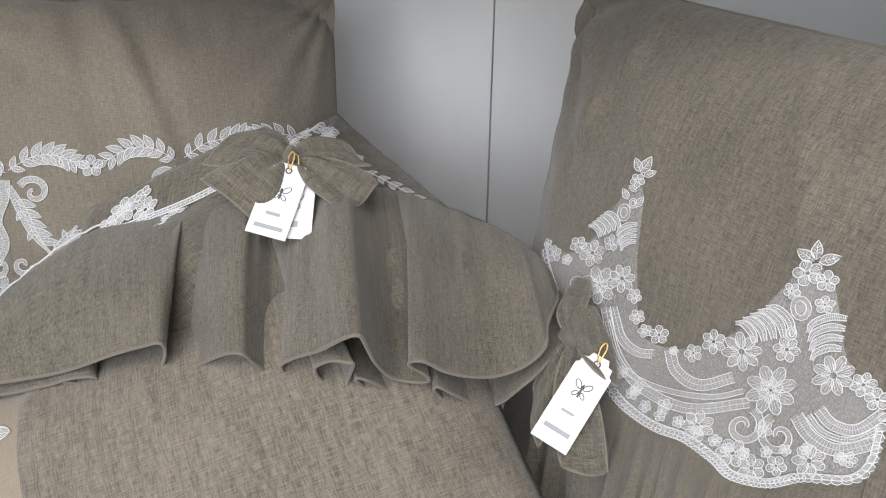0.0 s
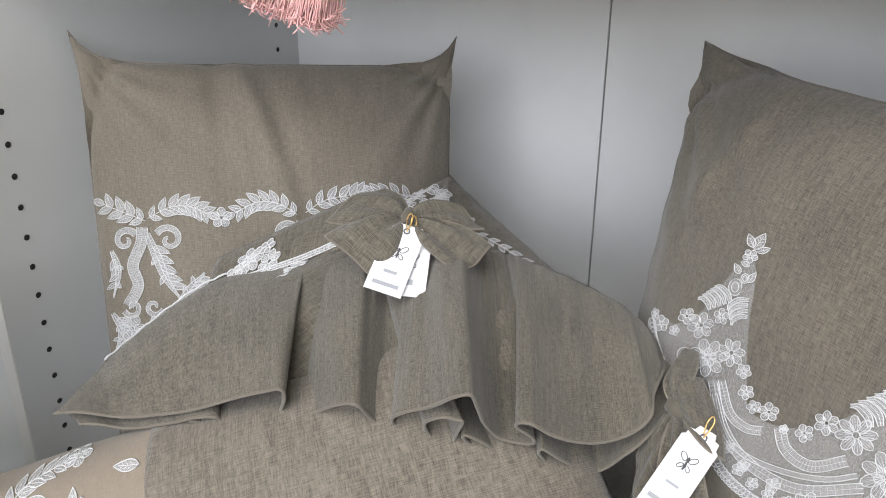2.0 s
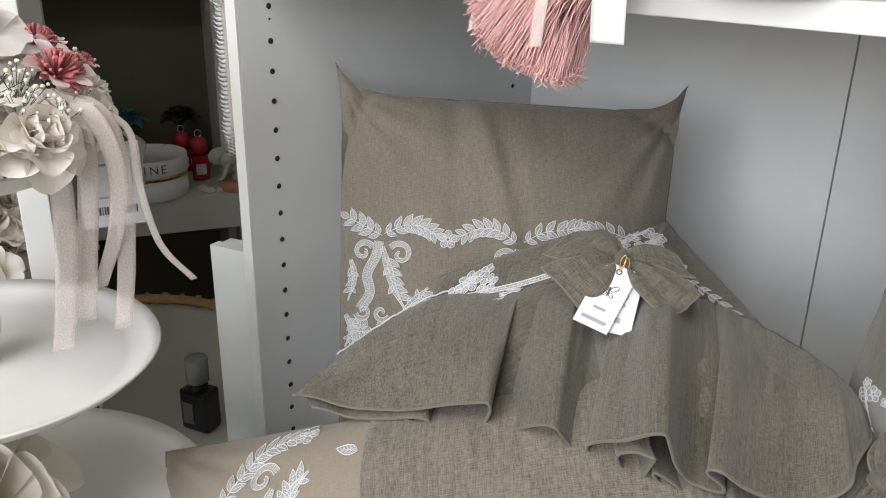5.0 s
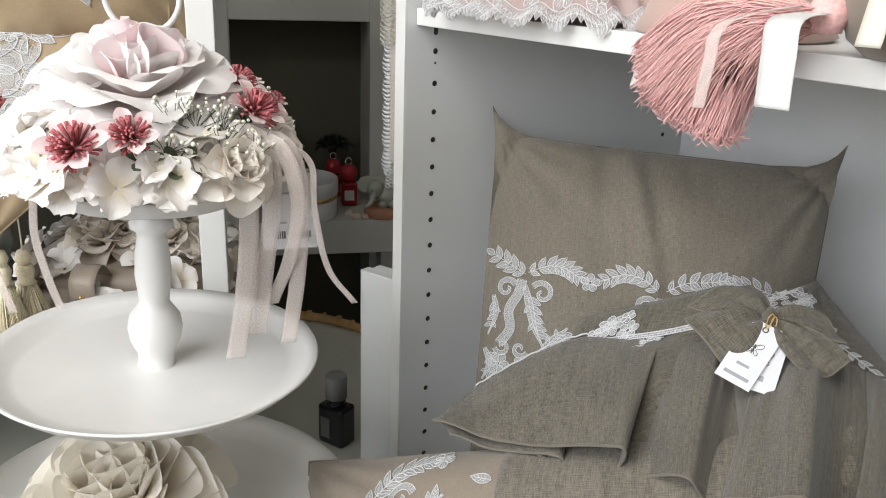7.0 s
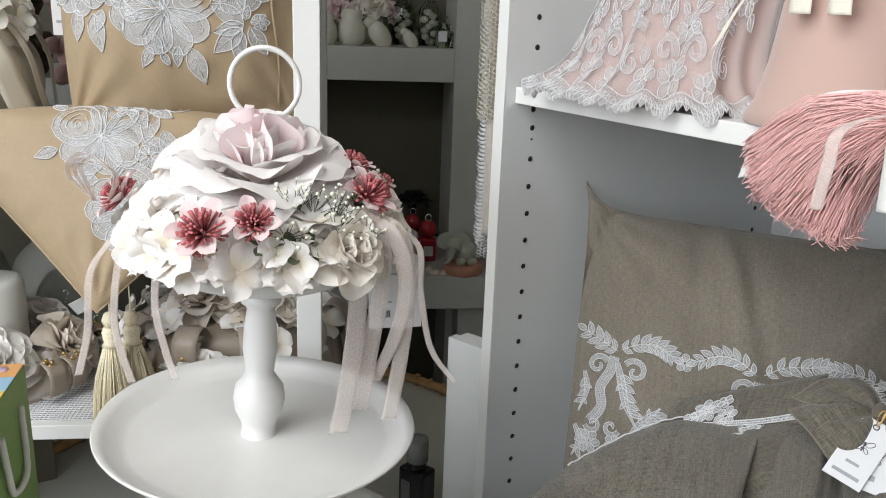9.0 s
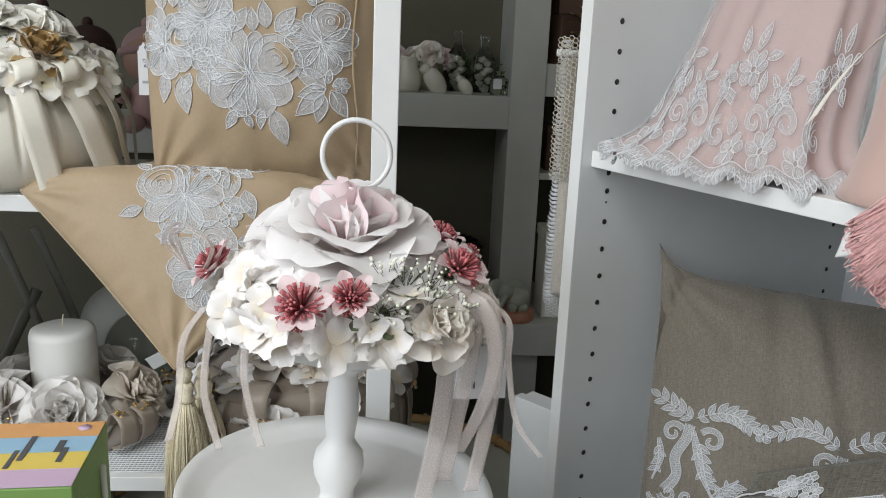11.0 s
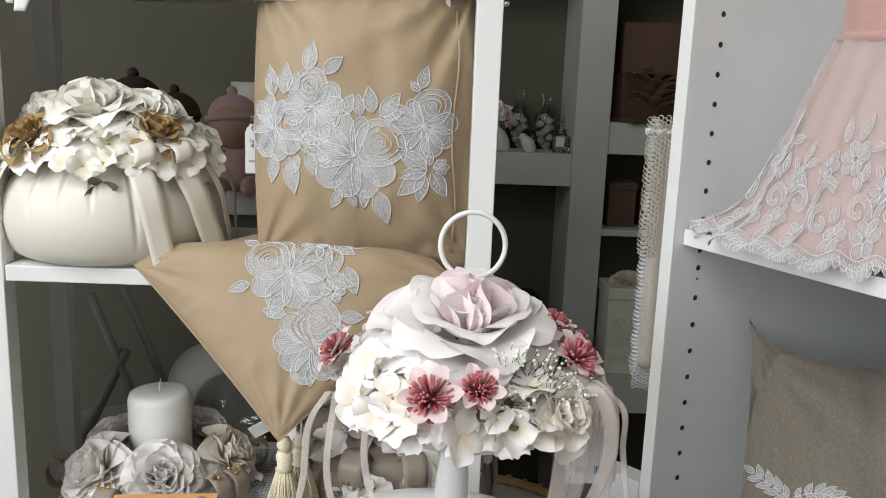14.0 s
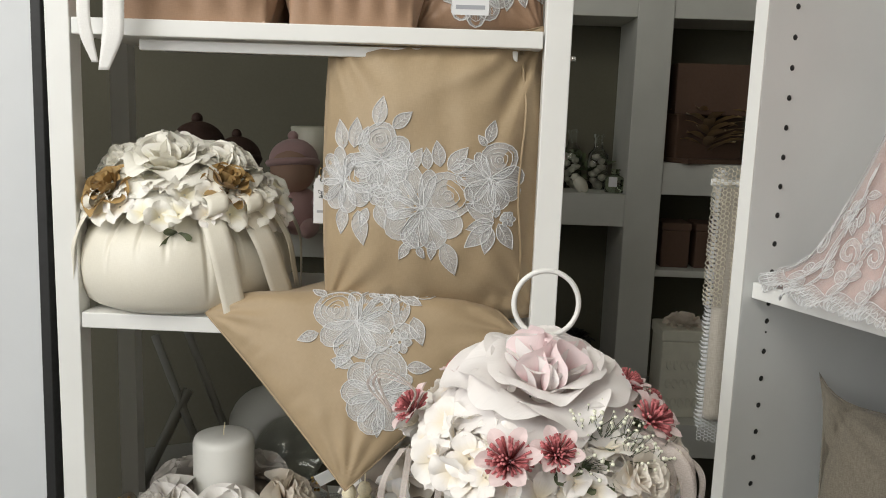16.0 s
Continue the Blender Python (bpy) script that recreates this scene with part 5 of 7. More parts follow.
for az, el, s in ((15, 12, 0.030), (42, 14, 0.028), (70, 22, 0.026), (-160, 30, 0.034), (150, 34, 0.034)):
    rose_part("peach_bloom", dome_pose(FC, 0.118, 0.064, az, el), s, 5, int(az) + 500, PEACH, wreath, "peach silk bloom", 1.1)
# hanging ribbons
for pts, w, ac in (([(-0.335, 0.366, 0.972), (-0.318, 0.370, 0.952), (-0.322, 0.372, 0.90), (-0.330, 0.368, 0.84), (-0.336, 0.362, 0.795)], 0.0150, (0.35, 0.93, 0)),
                   ([(-0.330, 0.374, 0.984), (-0.308, 0.384, 0.970), (-0.312, 0.388, 0.93), (-0.326, 0.386, 0.87), (-0.336, 0.382, 0.812)], 0.0140, (0.35, 0.93, 0)),
                   ([(-0.335, 0.376, 0.985), (-0.304, 0.392, 0.972), (-0.302, 0.404, 0.93), (-0.318, 0.404, 0.88), (-0.334, 0.394, 0.836)], 0.0120, (0.5, 0.8, 0.2)),
                   ([(-0.340, 0.378, 0.984), (-0.310, 0.398, 0.974), (-0.312, 0.412, 0.93), (-0.322, 0.412, 0.86), (-0.330, 0.406, 0.800)], 0.0130, (0.42, 0.88, 0.1)),
                   ([(-0.340, 0.386, 0.982), (-0.308, 0.416, 0.960), (-0.306, 0.420, 0.92), (-0.304, 0.430, 0.87), (-0.296, 0.450, 0.838)], 0.005, (0.4, 0.85, 0.2))):
    ribbon(pts, w, ac, ORGANZA, "ribbon", wreath, "sheer blush organza ribbon")
for pts in ([(-0.432, 0.214, 0.955), (-0.428, 0.196, 0.93), (-0.424, 0.190, 0.885), (-0.419, 0.180, 0.852)], [(-0.425, 0.246, 0.94), (-0.416, 0.240, 0.90), (-0.408, 0.244, 0.865), (-0.401, 0.249, 0.841)], [(-0.436, 0.222, 0.952), (-0.426, 0.212, 0.91), (-0.420, 0.210, 0.88), (-0.408, 0.217, 0.842)]):
    ribbon(pts, 0.006, (0.35, 0.93, 0.1), ORGANZA, "ribbon", wreath, "narrow blush ribbon")
for k in range(3):
    loop = [(-0.44 + 0.002 * k, 0.205, 0.985), (-0.455, 0.190 + 0.005 * k, 1.005), (-0.44, 0.20, 1.022 - 0.004 * k), (-0.42, 0.218, 1.008), (-0.43, 0.215, 0.985)]
    ribbon(loop, 0.010, (0.8, -0.5, 0.3), ORGANZA, "ribbon_loop", wreath, "blush ribbon loop")
bt = thing("barcode_tag", "white plastic tag with barcode hanging from the wreath", "price tag", basis((-0.345, 0.418, 0.940), (0.35, 0.93, 0), (0.93, -0.35, 0.1)))
part("card", box(0.044, 0.062, 0.0008, (0, -0.031, 0), 0.0003), CARD_WHITE, bt)
for k in range(14):
    part("printed_bar", box(0.0006 + 0.0004 * (k % 3), 0.006, 0.0002, (-0.014 + 0.0018 * k + (0.006 if k > 5 else 0), -0.050, 0.0006), 0), INK, bt)
part("printed_line", box(0.020, 0.0016, 0.0002, (-0.006, -0.016, 0.0006), 0), INK_PALE, bt)
part("printed_line", box(0.014, 0.0016, 0.0002, (-0.010, -0.040, 0.0006), 0), INK_PALE, bt)

# cream rose on the lower tier
low = thing("cream_rose", "cream silk rose lying on the lower tier", "flower", pose(-0.412, 0.279, 0.628))
rose_part("bloom", pose(-0.412, 0.279, 0.648, 14, 14, 0), 0.088, 7, 31, CREAM_ROSE, low, "", 1.05, True)
part("calyx", lathe([(0, -0.03), (0.03, -0.03), (0.036, -0.01), (0.02, 0.01), (0, 0.012)], 16), LEAF, low)

# ---- tan cushions on the etagere ----
tall = Cushion(basis((-0.732, 0.361, 1.152), (0.425, 0.905, 0.01), (0.89, -0.43, 0.06)), 0.250, 0.322, 0.150, -0.045, 0.020, 5.5, 0.003, [(0.4, 0.75, 1, 0.35, 0.008, 0.1), (0.75, 0.7, 0.5, 1, -0.007, 0.08), (0.3, -0.85, 1, 0.1, -0.006, 0.07), (0.88, -0.2, 0.05, 1, -0.006, 0.05), (-0.3, 0.5, 1, 0.8, 0.003, 0.2)])
tall_thing = tall.build("rose_lace_cushion", "tan sateen cushion with rose lace, standing on the etagere shelf", SATEEN_TAN)
q = Lace(lambda x, y, l: tall.on(x * 0.0343 - 0.1195, 0.1205 - y * 0.0342, l), 0.00062)
# the pattern is drawn with x to the right and y down
q.rose(3.50, 4.35, 1.52, 190), q.rose(5.50, 3.30, 1.16, 150), q.rose(1.92, 2.75, 1.10, 120), q.rose(0.80, 3.60, 1.15, 200)
for x, y, a, l in ((2.70, 3.20, -100, 0.75), (2.78, 3.25, -60, 0.70), (2.66, 3.30, -160, 0.40), (3.40, 3.20, -95, 0.58), (3.80, 3.10, -100, 0.70), (4.05, 3.20, -50, 0.80), (4.15, 3.22, -15, 0.55), (1.75, 1.85, -80, 0.80), (2.25, 1.90, -40, 0.66), (5.30, 2.30, -75, 0.62), (5.25, 2.40, -130, 0.36), (0.60, 2.60, -100, 0.80), (0.98, 2.55, -85, 0.80), (1.20, 2.55, -70, 0.60)):
    q.leaf(x, y, a, l * 1.2, l * 0.62)
for x, y, a, l in ((3.95, 5.55, 70, 1.00), (3.60, 5.50, 95, 0.55), (2.75, 5.10, 60, 0.70), (2.85, 5.55, 120, 0.60), (3.10, 5.70, 60, 0.40), (5.55, 4.80, -150, 0.95), (5.55, 4.85, 165, 0.80), (5.50, 4.95, 140, 1.00), (5.45, 5.00, 100, 0.80), (5.70, 4.90, 60, 0.85), (5.75, 4.75, -30, 0.40), (5.60, 4.70, -80, 0.40), (1.12, 4.60, 80, 1.00), (1.45, 4.50, 110, 0.60), (1.75, 4.40, 70, 0.70), (1.70, 4.20, 20, 0.55), (1.55, 4.05, -30, 0.55), (0.60, 4.50, 95, 0.80), (2.10, 4.30, 60, 0.40)):
    q.leaf(x, y, a, l * 1.15, l * 0.56)
q.flower(2.24, 3.95, 0.34, 7), q.flower(1.62, 4.00, 0.40, 5), q.flower(6.00, 4.75, 0.26, 6), q.flower(2.30, 4.66, 0.20, 5)
q.done("rose_lace", tall_thing, "white corded rose lace")
bm = bmesh.new()
tube(bm, [tall.on(0.100 + 0.003 * math.sin(k), -0.14 + 0.028 * k, 0.0012) for k in range(11)], 0.0016, 6)
part("piped_seam", bm, SATEEN_TAN, tall_thing)
swing_tag(basis((-0.800, 0.244, 1.150), (0.2, 0.98, 0), (0.97, -0.22, 0.05)), 0.020, 0.058, "white price tag at the tan cushion's side", [(0.75, 0.6, 0.05)], 0.4)

class DrapedCushion(Cushion):
    """A flat cushion folded along its diagonal, one half lying on the shelf and one hanging."""

    def local(self, u, v, side=1):
        p = super().local(u, v, side)
        d = Vector((-math.sin(radians(47)), math.cos(radians(47)), 0))
        t = p.dot(d) - 0.012
        if t > 0:
            f = radians(54) * min(1.0, t / 0.045)
            p = p - d * t * (1 - math.cos(f)) - Vector((0, 0, t * math.sin(f)))
        return p


hang = DrapedCushion(basis((-0.716, 0.272, 0.984), (0.425, 0.905, 0.0), (0.80, -0.38, 0.46)) @ pose(0, 0, 0, 0, 0, -47), 0.262, 0.262, 0.062, 0.02, 0.0, 8.2, 0.002)
hang_thing = hang.build("rose_lace_cushion", "tan sateen cushion with rose lace, hanging its corner over the shelf", SATEEN_TAN)
HC, HS = math.cos(radians(47)), math.sin(radians(47))
q = Lace(lambda x, y, l: hang.on((x * 1.12 - 0.008) * HC - (y * 1.12 + 0.004) * HS, (x * 1.12 - 0.008) * HS + (y * 1.12 + 0.004) * HC, l), 0.0006)
q.rose(-0.002, -0.004, 0.043, 10), q.rose(0.050, 0.060, 0.045, 20), q.rose(0.032, -0.070, 0.042, -60)
for x, y, a, l in ((0.03, 0.026, -60, 0.03), (0.045, 0.026, -30, 0.026), (0.05, 0.02, -100, 0.034), (0.06, 0.0, -70, 0.03), (0.04, -0.01, -20, 0.03), (-0.03, 0.02, 140, 0.022), (-0.034, -0.02, 200, 0.022), (0.0, -0.03, -120, 0.028), (0.004, -0.05, 170, 0.024), (0.056, -0.05, 0, 0.024), (0.0, 0.04, 160, 0.026), (0.012, 0.07, 150, 0.03), (0.07, 0.06, -20, 0.026), (0.03, -0.098, -90, 0.02)):
    q.leaf(x, y, a, l, l * 0.5)
q.flower(0.026, 0.024, 0.013, 6), q.flower(0.048, -0.026, 0.012, 6)
q.done("rose_lace", hang_thing, "white corded rose lace")


def tassel(name, label, top, length, r, mat, strands, seed, head=SILVER, lean=(0, 0)):
    t = thing(name, label, "tassel", Matrix.Translation(top))
    g = random.Random(seed)
    part("cord", tube(bmesh.new(), [(0, 0, 0.05), (0.002, 0, 0.02), (0, 0, 0)], 0.0009, 6), mat, t)
    part("bead", lathe([(0, 0.012), (0.006, 0.010), (0.009, 0.002), (0.006, -0.006), (0, -0.007)], 16), mat, t)
    part("cap", lathe([(0, -0.006), (0.008, -0.007), (0.010, -0.012), (0.008, -0.024), (0.011, -0.028), (0, -0.03)], 18), head, t)
    bm = bmesh.new()
    for k in range(strands):
        a, s = g.random() * 6.283, math.sqrt(g.random())
        e = Vector((math.cos(a) * s * r + lean[0], math.sin(a) * s * r + lean[1], -length * (0.92 + 0.1 * g.random())))
        st = Vector((math.cos(a) * s * 0.008, math.sin(a) * s * 0.008, -0.026))
        md = st.lerp(e, 0.45) + Vector((math.cos(a), math.sin(a), 0)) * r * 0.28 * s
        tube(bm, spline([st, md, e + Vector((g.random() - 0.5, g.random() - 0.5, 0)) * 0.006], 6), 0.00055, 3)
    tagged(part("fringe", bm, mat, t), kind="stuff")
    return t


CREAM_THREAD = painted("thread_cream", (0.88, 0.79, 0.58), 0.6, 0.12, 400, 0.2)
PINK_THREAD = painted("thread_pink", (0.86, 0.52, 0.50), 0.65, 0.15, 400, 0.2)
tassel("cream_tassel", "cream silk tassel with silver cap hanging from the tan cushion", (-0.690, 0.250, 0.790), 0.165, 0.026, CREAM_THREAD, 640, 3, CREAM_THREAD)
tassel("cream_tassel", "second cream silk tassel behind the first", (-0.712, 0.276, 0.780), 0.140, 0.026, CREAM_THREAD, 480, 4, CREAM_THREAD)
tg = part("price_tag", box(0.030, 0.0006, 0.018, (0, 0, 0), 0.0002), CARD_WHITE)
tg.matrix_world = basis((-0.700, 0.228, 0.812), (0.3, 0.9, 0.55), (0.2, -0.5, 0.8))
tagged(tg, "small pale paper tag hanging by the tassel", "price tag")

# ---- cream pouffe-shaped basket with flowers ----
BC = Vector((-0.918, 0.100, 0.9845))
bas = thing("flower_basket", "cream satin basket filled with ivory silk flowers and ribbons", "flower basket", Matrix.Translation(BC))


BASKET_CREASES = [(0.19 * k + 0.07 * math.sin(k * 2.3), 0.25 + 0.4 * abs(math.sin(k * 1.7)), 0.005 + 0.004 * abs(math.sin(k * 3.1))) for k in range(33)]


def basket_fn(u, v):
    a = 2 * math.pi * u
    prof = spline([(0.102, 0, 0.0), (0.122, 0, 0.012), (0.134, 0, 0.045), (0.128, 0, 0.085), (0.104, 0, 0.112), (0.085, 0, 0.118)], 40)
    p = along(prof, v)
    r = p.x + 0.0012 * math.sin(a * 31 + 3 * math.sin(a * 5)) * v ** 4
    for c, low, deep in BASKET_CREASES:
        r -= deep * math.exp(-(((a - c - 0.10 * (1 - v) + math.pi) % (2 * math.pi) - math.pi) / 0.018) ** 2) * max(0.0, min(1.0, (v - low) * 4))
    return Vector((r * math.cos(a), r * math.sin(a), p.z))


part("satin_body", sheet(basket_fn, 420, 26, 0.82, 0.2, True), SATIN_CREAM, bas, "pleated cream satin")
part("lining", lathe([(0, 0.10), (0.09, 0.105), (0.10, 0.112)], 40), LEAF, bas)
part("base", lathe([(0, 0.0), (0.100, 0.0), (0.104, 0.006), (0, 0.008)], 48), SATIN_CREAM, bas)
bd = BC + Vector((0, 0, 0.105))
rng = random.Random(5)
for az, el, s, seed in ((-26, 52, 0.064, 1), (38, 44, 0.054, 2), (-80, 40, 0.050, 3), (110, 50, 0.044, 4), (-150, 45, 0.045, 5)):
    open_rose("rose", dome_pose(bd, 0.105, 0.075, az, el), s, seed, IVORY, IVORY, bas, "ivory silk rose")
for k in range(96):
    az, el = -180 + 360 * k / 96 + 6 * rng.random(), (2, 14, 28)[k % 3] + 9 * rng.random()
    put("hydrangea_floret", hyd_cream[k % 3] if k % 4 else hyd[k % 4], dome_pose(bd, 0.126, 0.07, az, el, rng.random() * 6) @ Matrix.Scale(0.95 + 0.4 * rng.random(), 4) @ pose(0, 0, 0, 50 * (rng.random() - 0.5), 50 * (rng.random() - 0.5), 0), bas)
for az, el in ((-58, 20), (22, 26)):
    rose_part("dried_rose", dome_pose(bd, 0.130, 0.074, az, el), 0.034, 4, int(az) + 300, DRIED, bas, "dark golden dried bloom", 0.9)
for az in (-12, 100):
    put("leaf_tuft", green, dome_pose(bd, 0.116, 0.05, az, -4, az), bas)
for az, w, sway, low in ((-66, 0.026, -0.026, -0.030), (4, 0.027, 0.028, -0.024), (24, 0.030, 0.050, -0.016), (-84, 0.016, -0.012, -0.02), (44, 0.010, 0.040, -0.006), (66, 0.014, 0.030, 0.004)):
    a = radians(az)
    d, tn = Vector((math.cos(a), math.sin(a), 0)), Vector((-math.sin(a), math.cos(a), 0))
    spot = lambda r, z, s: BC + d * r + tn * s + Vector((0, 0, z))
    ribbon([spot(0.098, 0.132, 0), spot(0.126, 0.118, sway * 0.15), spot(0.142, 0.085, sway * 0.4), spot(0.143, 0.045, sway * 0.7), spot(0.140, low, sway * 1.2)], w, ((-math.sin(a), math.cos(a), 0.1), (-math.sin(a), math.cos(a), 0.45)), SATIN_CREAM, "ribbon", bas, "cream satin ribbon tail")
    if w > 0.025:
        ribbon([spot(0.100, 0.122, 0.002), spot(0.112, 0.142, 0.006), spot(0.130, 0.140, 0.010), spot(0.134, 0.124, 0.010), spot(0.112, 0.116, 0.004)], 0.024, tn + Vector((0, 0, 0.3)), SATIN_CREAM, "ribbon_loop", bas, "cream satin bow loop")

# ---- candle in a ring of fabric roses ----
CZ = 0.6435
CC = Vector((-0.938, 0.147, CZ))
WAX = painted("wax_white", (0.80, 0.79, 0.75), 0.42, 0.03, 20, 0.05)
ca = thing("pillar_candle", "white pillar candle standing in a ring of fabric roses", "candle", Matrix.Translation(CC))
part("wax", lathe([(0, 0.0), (0.039, 0.0), (0.041, 0.003), (0.0415, 0.128), (0.039, 0.136), (0.032, 0.139), (0.006, 0.137), (0, 0.137)], 56), WAX, ca)
part("wick", tube(bmesh.new(), [(0, 0, 0.136), (0.001, 0, 0.145), (-0.001, 0.002, 0.155)], 0.0008, 6), CREAM_THREAD, ca)
ri = thing("rose_ring", "ring of greige fabric roses round the candle", "flowers", Matrix.Translation(CC))
part("ring_base", lathe([(0.05, 0.0), (0.11, 0.0), (0.115, 0.015), (0.09, 0.035), (0.055, 0.03), (0.05, 0.0)], 40), GREIGE, ri)
rng = random.Random(9)
for az, r, z, s, seed, mt in ((-8, 0.092, 0.052, 0.050, 1, GREIGE), (-72, 0.092, 0.050, 0.052, 2, GREIGE), (58, 0.098, 0.055, 0.044, 3, FAWN), (130, 0.09, 0.05, 0.045, 4, GREIGE), (-140, 0.09, 0.05, 0.045, 5, GREIGE)):
    a = radians(az)
    d = Vector((math.cos(a), math.sin(a), 0))
    rose_part("fabric_rose", Matrix.Translation(CC + d * r + Vector((0, 0, z))) @ (d * 0.9 + Vector((0, 0, 0.7))).to_track_quat("Z", "Y").to_matrix().to_4x4(), s, 6, seed, mt, ri, "greige fabric rose", 1.05, True)
for k in range(30):
    a = 6.283 * k / 30
    put("fabric_floret", hyd_grey[k % 3], dome_pose(CC, 0.135, 0.06, math.degrees(a), 8 + 22 * rng.random(), rng.random() * 6) @ Matrix.Scale(1.1 + 0.4 * rng.random(), 4), ri)
for az in (24, -38, 36, -100, 80):
    a = radians(az)
    d, tn = Vector((math.cos(a), math.sin(a), 0)), Vector((-math.sin(a), math.cos(a), 0))
    c = CC + d * 0.11 + Vector((0, 0, 0.035))
    ribbon([c, c + d * 0.014 + Vector((0, 0, 0.022)), c + d * 0.034 + Vector((0, 0, 0.010)), c + d * 0.030 + Vector((0, 0, -0.018)), c + d * 0.01 + Vector((0, 0, -0.025))], 0.026, tn, SATIN_TAUPE, "ribbon_loop", ri, "taupe satin loop")
    bm = bmesh.new()
    for k in range(9):
        bmesh.ops.create_icosphere(bm, subdivisions=1, radius=0.0028, matrix=Matrix.Translation(c + d * 0.02 + Vector((rng.random() - 0.5, rng.random() - 0.5, rng.random() + 0.6)) * 0.018))
    stay(part("bead_cluster", smooth(bm), GOLD, ri, "gold bead cluster"))

# ---- taupe round box with flowers ----
XC = Vector((-0.785, 0.425, CZ))
rb = thing("flower_box", "round taupe satin box topped with cream and white flowers", "flower box", Matrix.Translation(XC))


def box_fn(u, v):
    a = 2 * math.pi * u
    f = abs(math.sin(a * 17 + math.sin(a * 4)))
    r = 0.128 + 0.010 * math.sin(math.pi * v) + 0.005 * f
    return Vector((r * math.cos(a), r * math.sin(a), 0.092 * v))


part("pleated_side", sheet(box_fn, 260, 10, 0.9, 0.1, True), SATIN_TAUPE, rb, "pleated taupe satin")
part("lid", lathe([(0, 0.085), (0.120, 0.085), (0.132, 0.092), (0.10, 0.112), (0, 0.118)], 48), SATIN_TAUPE, rb)
rng = random.Random(21)
xd = XC + Vector((0, 0, 0.085))
for az, el, s, seed, mt in ((5, 34, 0.040, 1, FAWN), (62, 36, 0.042, 2, FAWN), (-60, 40, 0.046, 3, FAWN), (-20, 50, 0.04, 4, FAWN), (110, 40, 0.042, 5, FAWN), (33, 20, 0.034, 6, CREAM_ROSE)):
    rose_part("fabric_rose", dome_pose(xd, 0.118, 0.06, az, el), s, 6, seed + 40, mt, rb, "fawn fabric rose", 1.1)
for k in range(46):
    put("fabric_floret", (hyd + hyd_grey)[k % 7], dome_pose(xd, 0.136, 0.05, -180 + 360 * k / 46, -14 + 34 * rng.random(), rng.random() * 6) @ Matrix.Scale(1.2 + 0.5 * rng.random(), 4), rb)
for az in (-42, -12, 20, 48, -75):
    a = radians(az)
    d, tn = Vector((math.cos(a), math.sin(a), 0)), Vector((-math.sin(a), math.cos(a), 0))
    c = XC + d * 0.128 + Vector((0, 0, 0.105))
    ribbon([c - d * 0.02, c + Vector((0, 0, 0.02)), c + d * 0.022 + Vector((0, 0, 0.008)), c + d * 0.02 + Vector((0, 0, -0.016)), c + d * 0.0 + Vector((0, 0, -0.02))], 0.03, tn, FAWN if az == 20 else SATIN_TAUPE, "ribbon_loop", rb, "taupe satin loop")
    ribbon([c, c + d * 0.018 + Vector((0, 0, -0.03)), c + d * 0.016 + Vector((0, 0, -0.095))], 0.020, tn, RIBBON_WHITE if az in (-42, -12) else SATIN_TAUPE, "ribbon", rb)
    bm = bmesh.new()
    for k in range(8):
        bmesh.ops.create_icosphere(bm, subdivisions=1, radius=0.0026, matrix=Matrix.Translation(c + d * 0.016 + Vector((rng.random() - 0.5, rng.random() - 0.5, rng.random() - 1.2)) * 0.018))
    stay(part("bead_cluster", smooth(bm), GOLD, rb, "gold bead cluster"))


# ---- on the cabinet's upper shelf: dress, pouch, tassel ----
SZ = 1.0562
dress = thing("lace_dress", "small pink tulle dress with white lace, standing on the cabinet shelf", "dress")


def skirt(a, v, puff=0.0):
    """The dress's skirt: a in degrees round it, v from hem to waist."""
    s = 0.55 + 0.16 * (1 - v ** 1.5) + 0.29 * math.exp(-v / 0.07)
    fold = 1 + (0.045 * math.sin(radians(a) * 9 + 1) + 0.03 * math.sin(radians(a) * 17)) * (1 - v * 0.5)
    flare = 1 + 0.22 * max(0.0, math.cos(radians(a - 203))) ** 10 * (1 - v) ** 3
    rx, ry = (0.140 + puff) * s * fold * flare, (0.092 + puff) * s * fold
    z = SZ + 0.004 + 0.205 * v + 0.004 * math.sin(radians(a) * 21) * (1 - v)
    return Vector((-0.362 + 0.016 * v + rx * math.cos(radians(a)), 0.716 + 0.05 * v + ry * math.sin(radians(a)), z))


part("lining", sheet(lambda u, v: skirt(360 * u, v, -0.008), 120, 16, 0.8, 0.2, True), CLOTH_PINK, dress, "pink lining")
part("tulle_skirt", sheet(lambda u, v: skirt(360 * u, v), 180, 24, 0.8, 0.2, True), TULLE_PINK, dress, "sheer pink tulle")
part("tulle_overlay", sheet(lambda u, v: skirt(360 * u, v, 0.005), 180, 24, 0.8, 0.2, True), TULLE_WHITE, dress, "sheer white net")


def bodice(u, v):
    a = 2 * math.pi * u
    r = 0.062 + 0.006 * v
    return Vector((-0.346 + r * math.cos(a) * 1.15, 0.766 + r * math.sin(a) * 0.8, SZ + 0.205 + 0.16 * v))


part("bodice", sheet(bodice, 48, 10, 0.3, 0.16, True), CLOTH_PINK, dress, "pink bodice")
part("waistband", tube(bmesh.new(), [bodice(k / 48, 0.02) for k in range(48)], 0.006, 8, True), CLOTH_PINK, dress)


def on_skirt(x, y, l):
    a, v = 270 + math.degrees(x / 0.135), max(0.0, y / 0.205)
    p, c = skirt(a, v, 0.0056), Vector((-0.362, 0.716, 0))
    d = Vector((p.x - c.x, p.y - c.y, 0.03)).normalized()
    return p + d * l - Vector((0, 0, max(0.0, -y)))


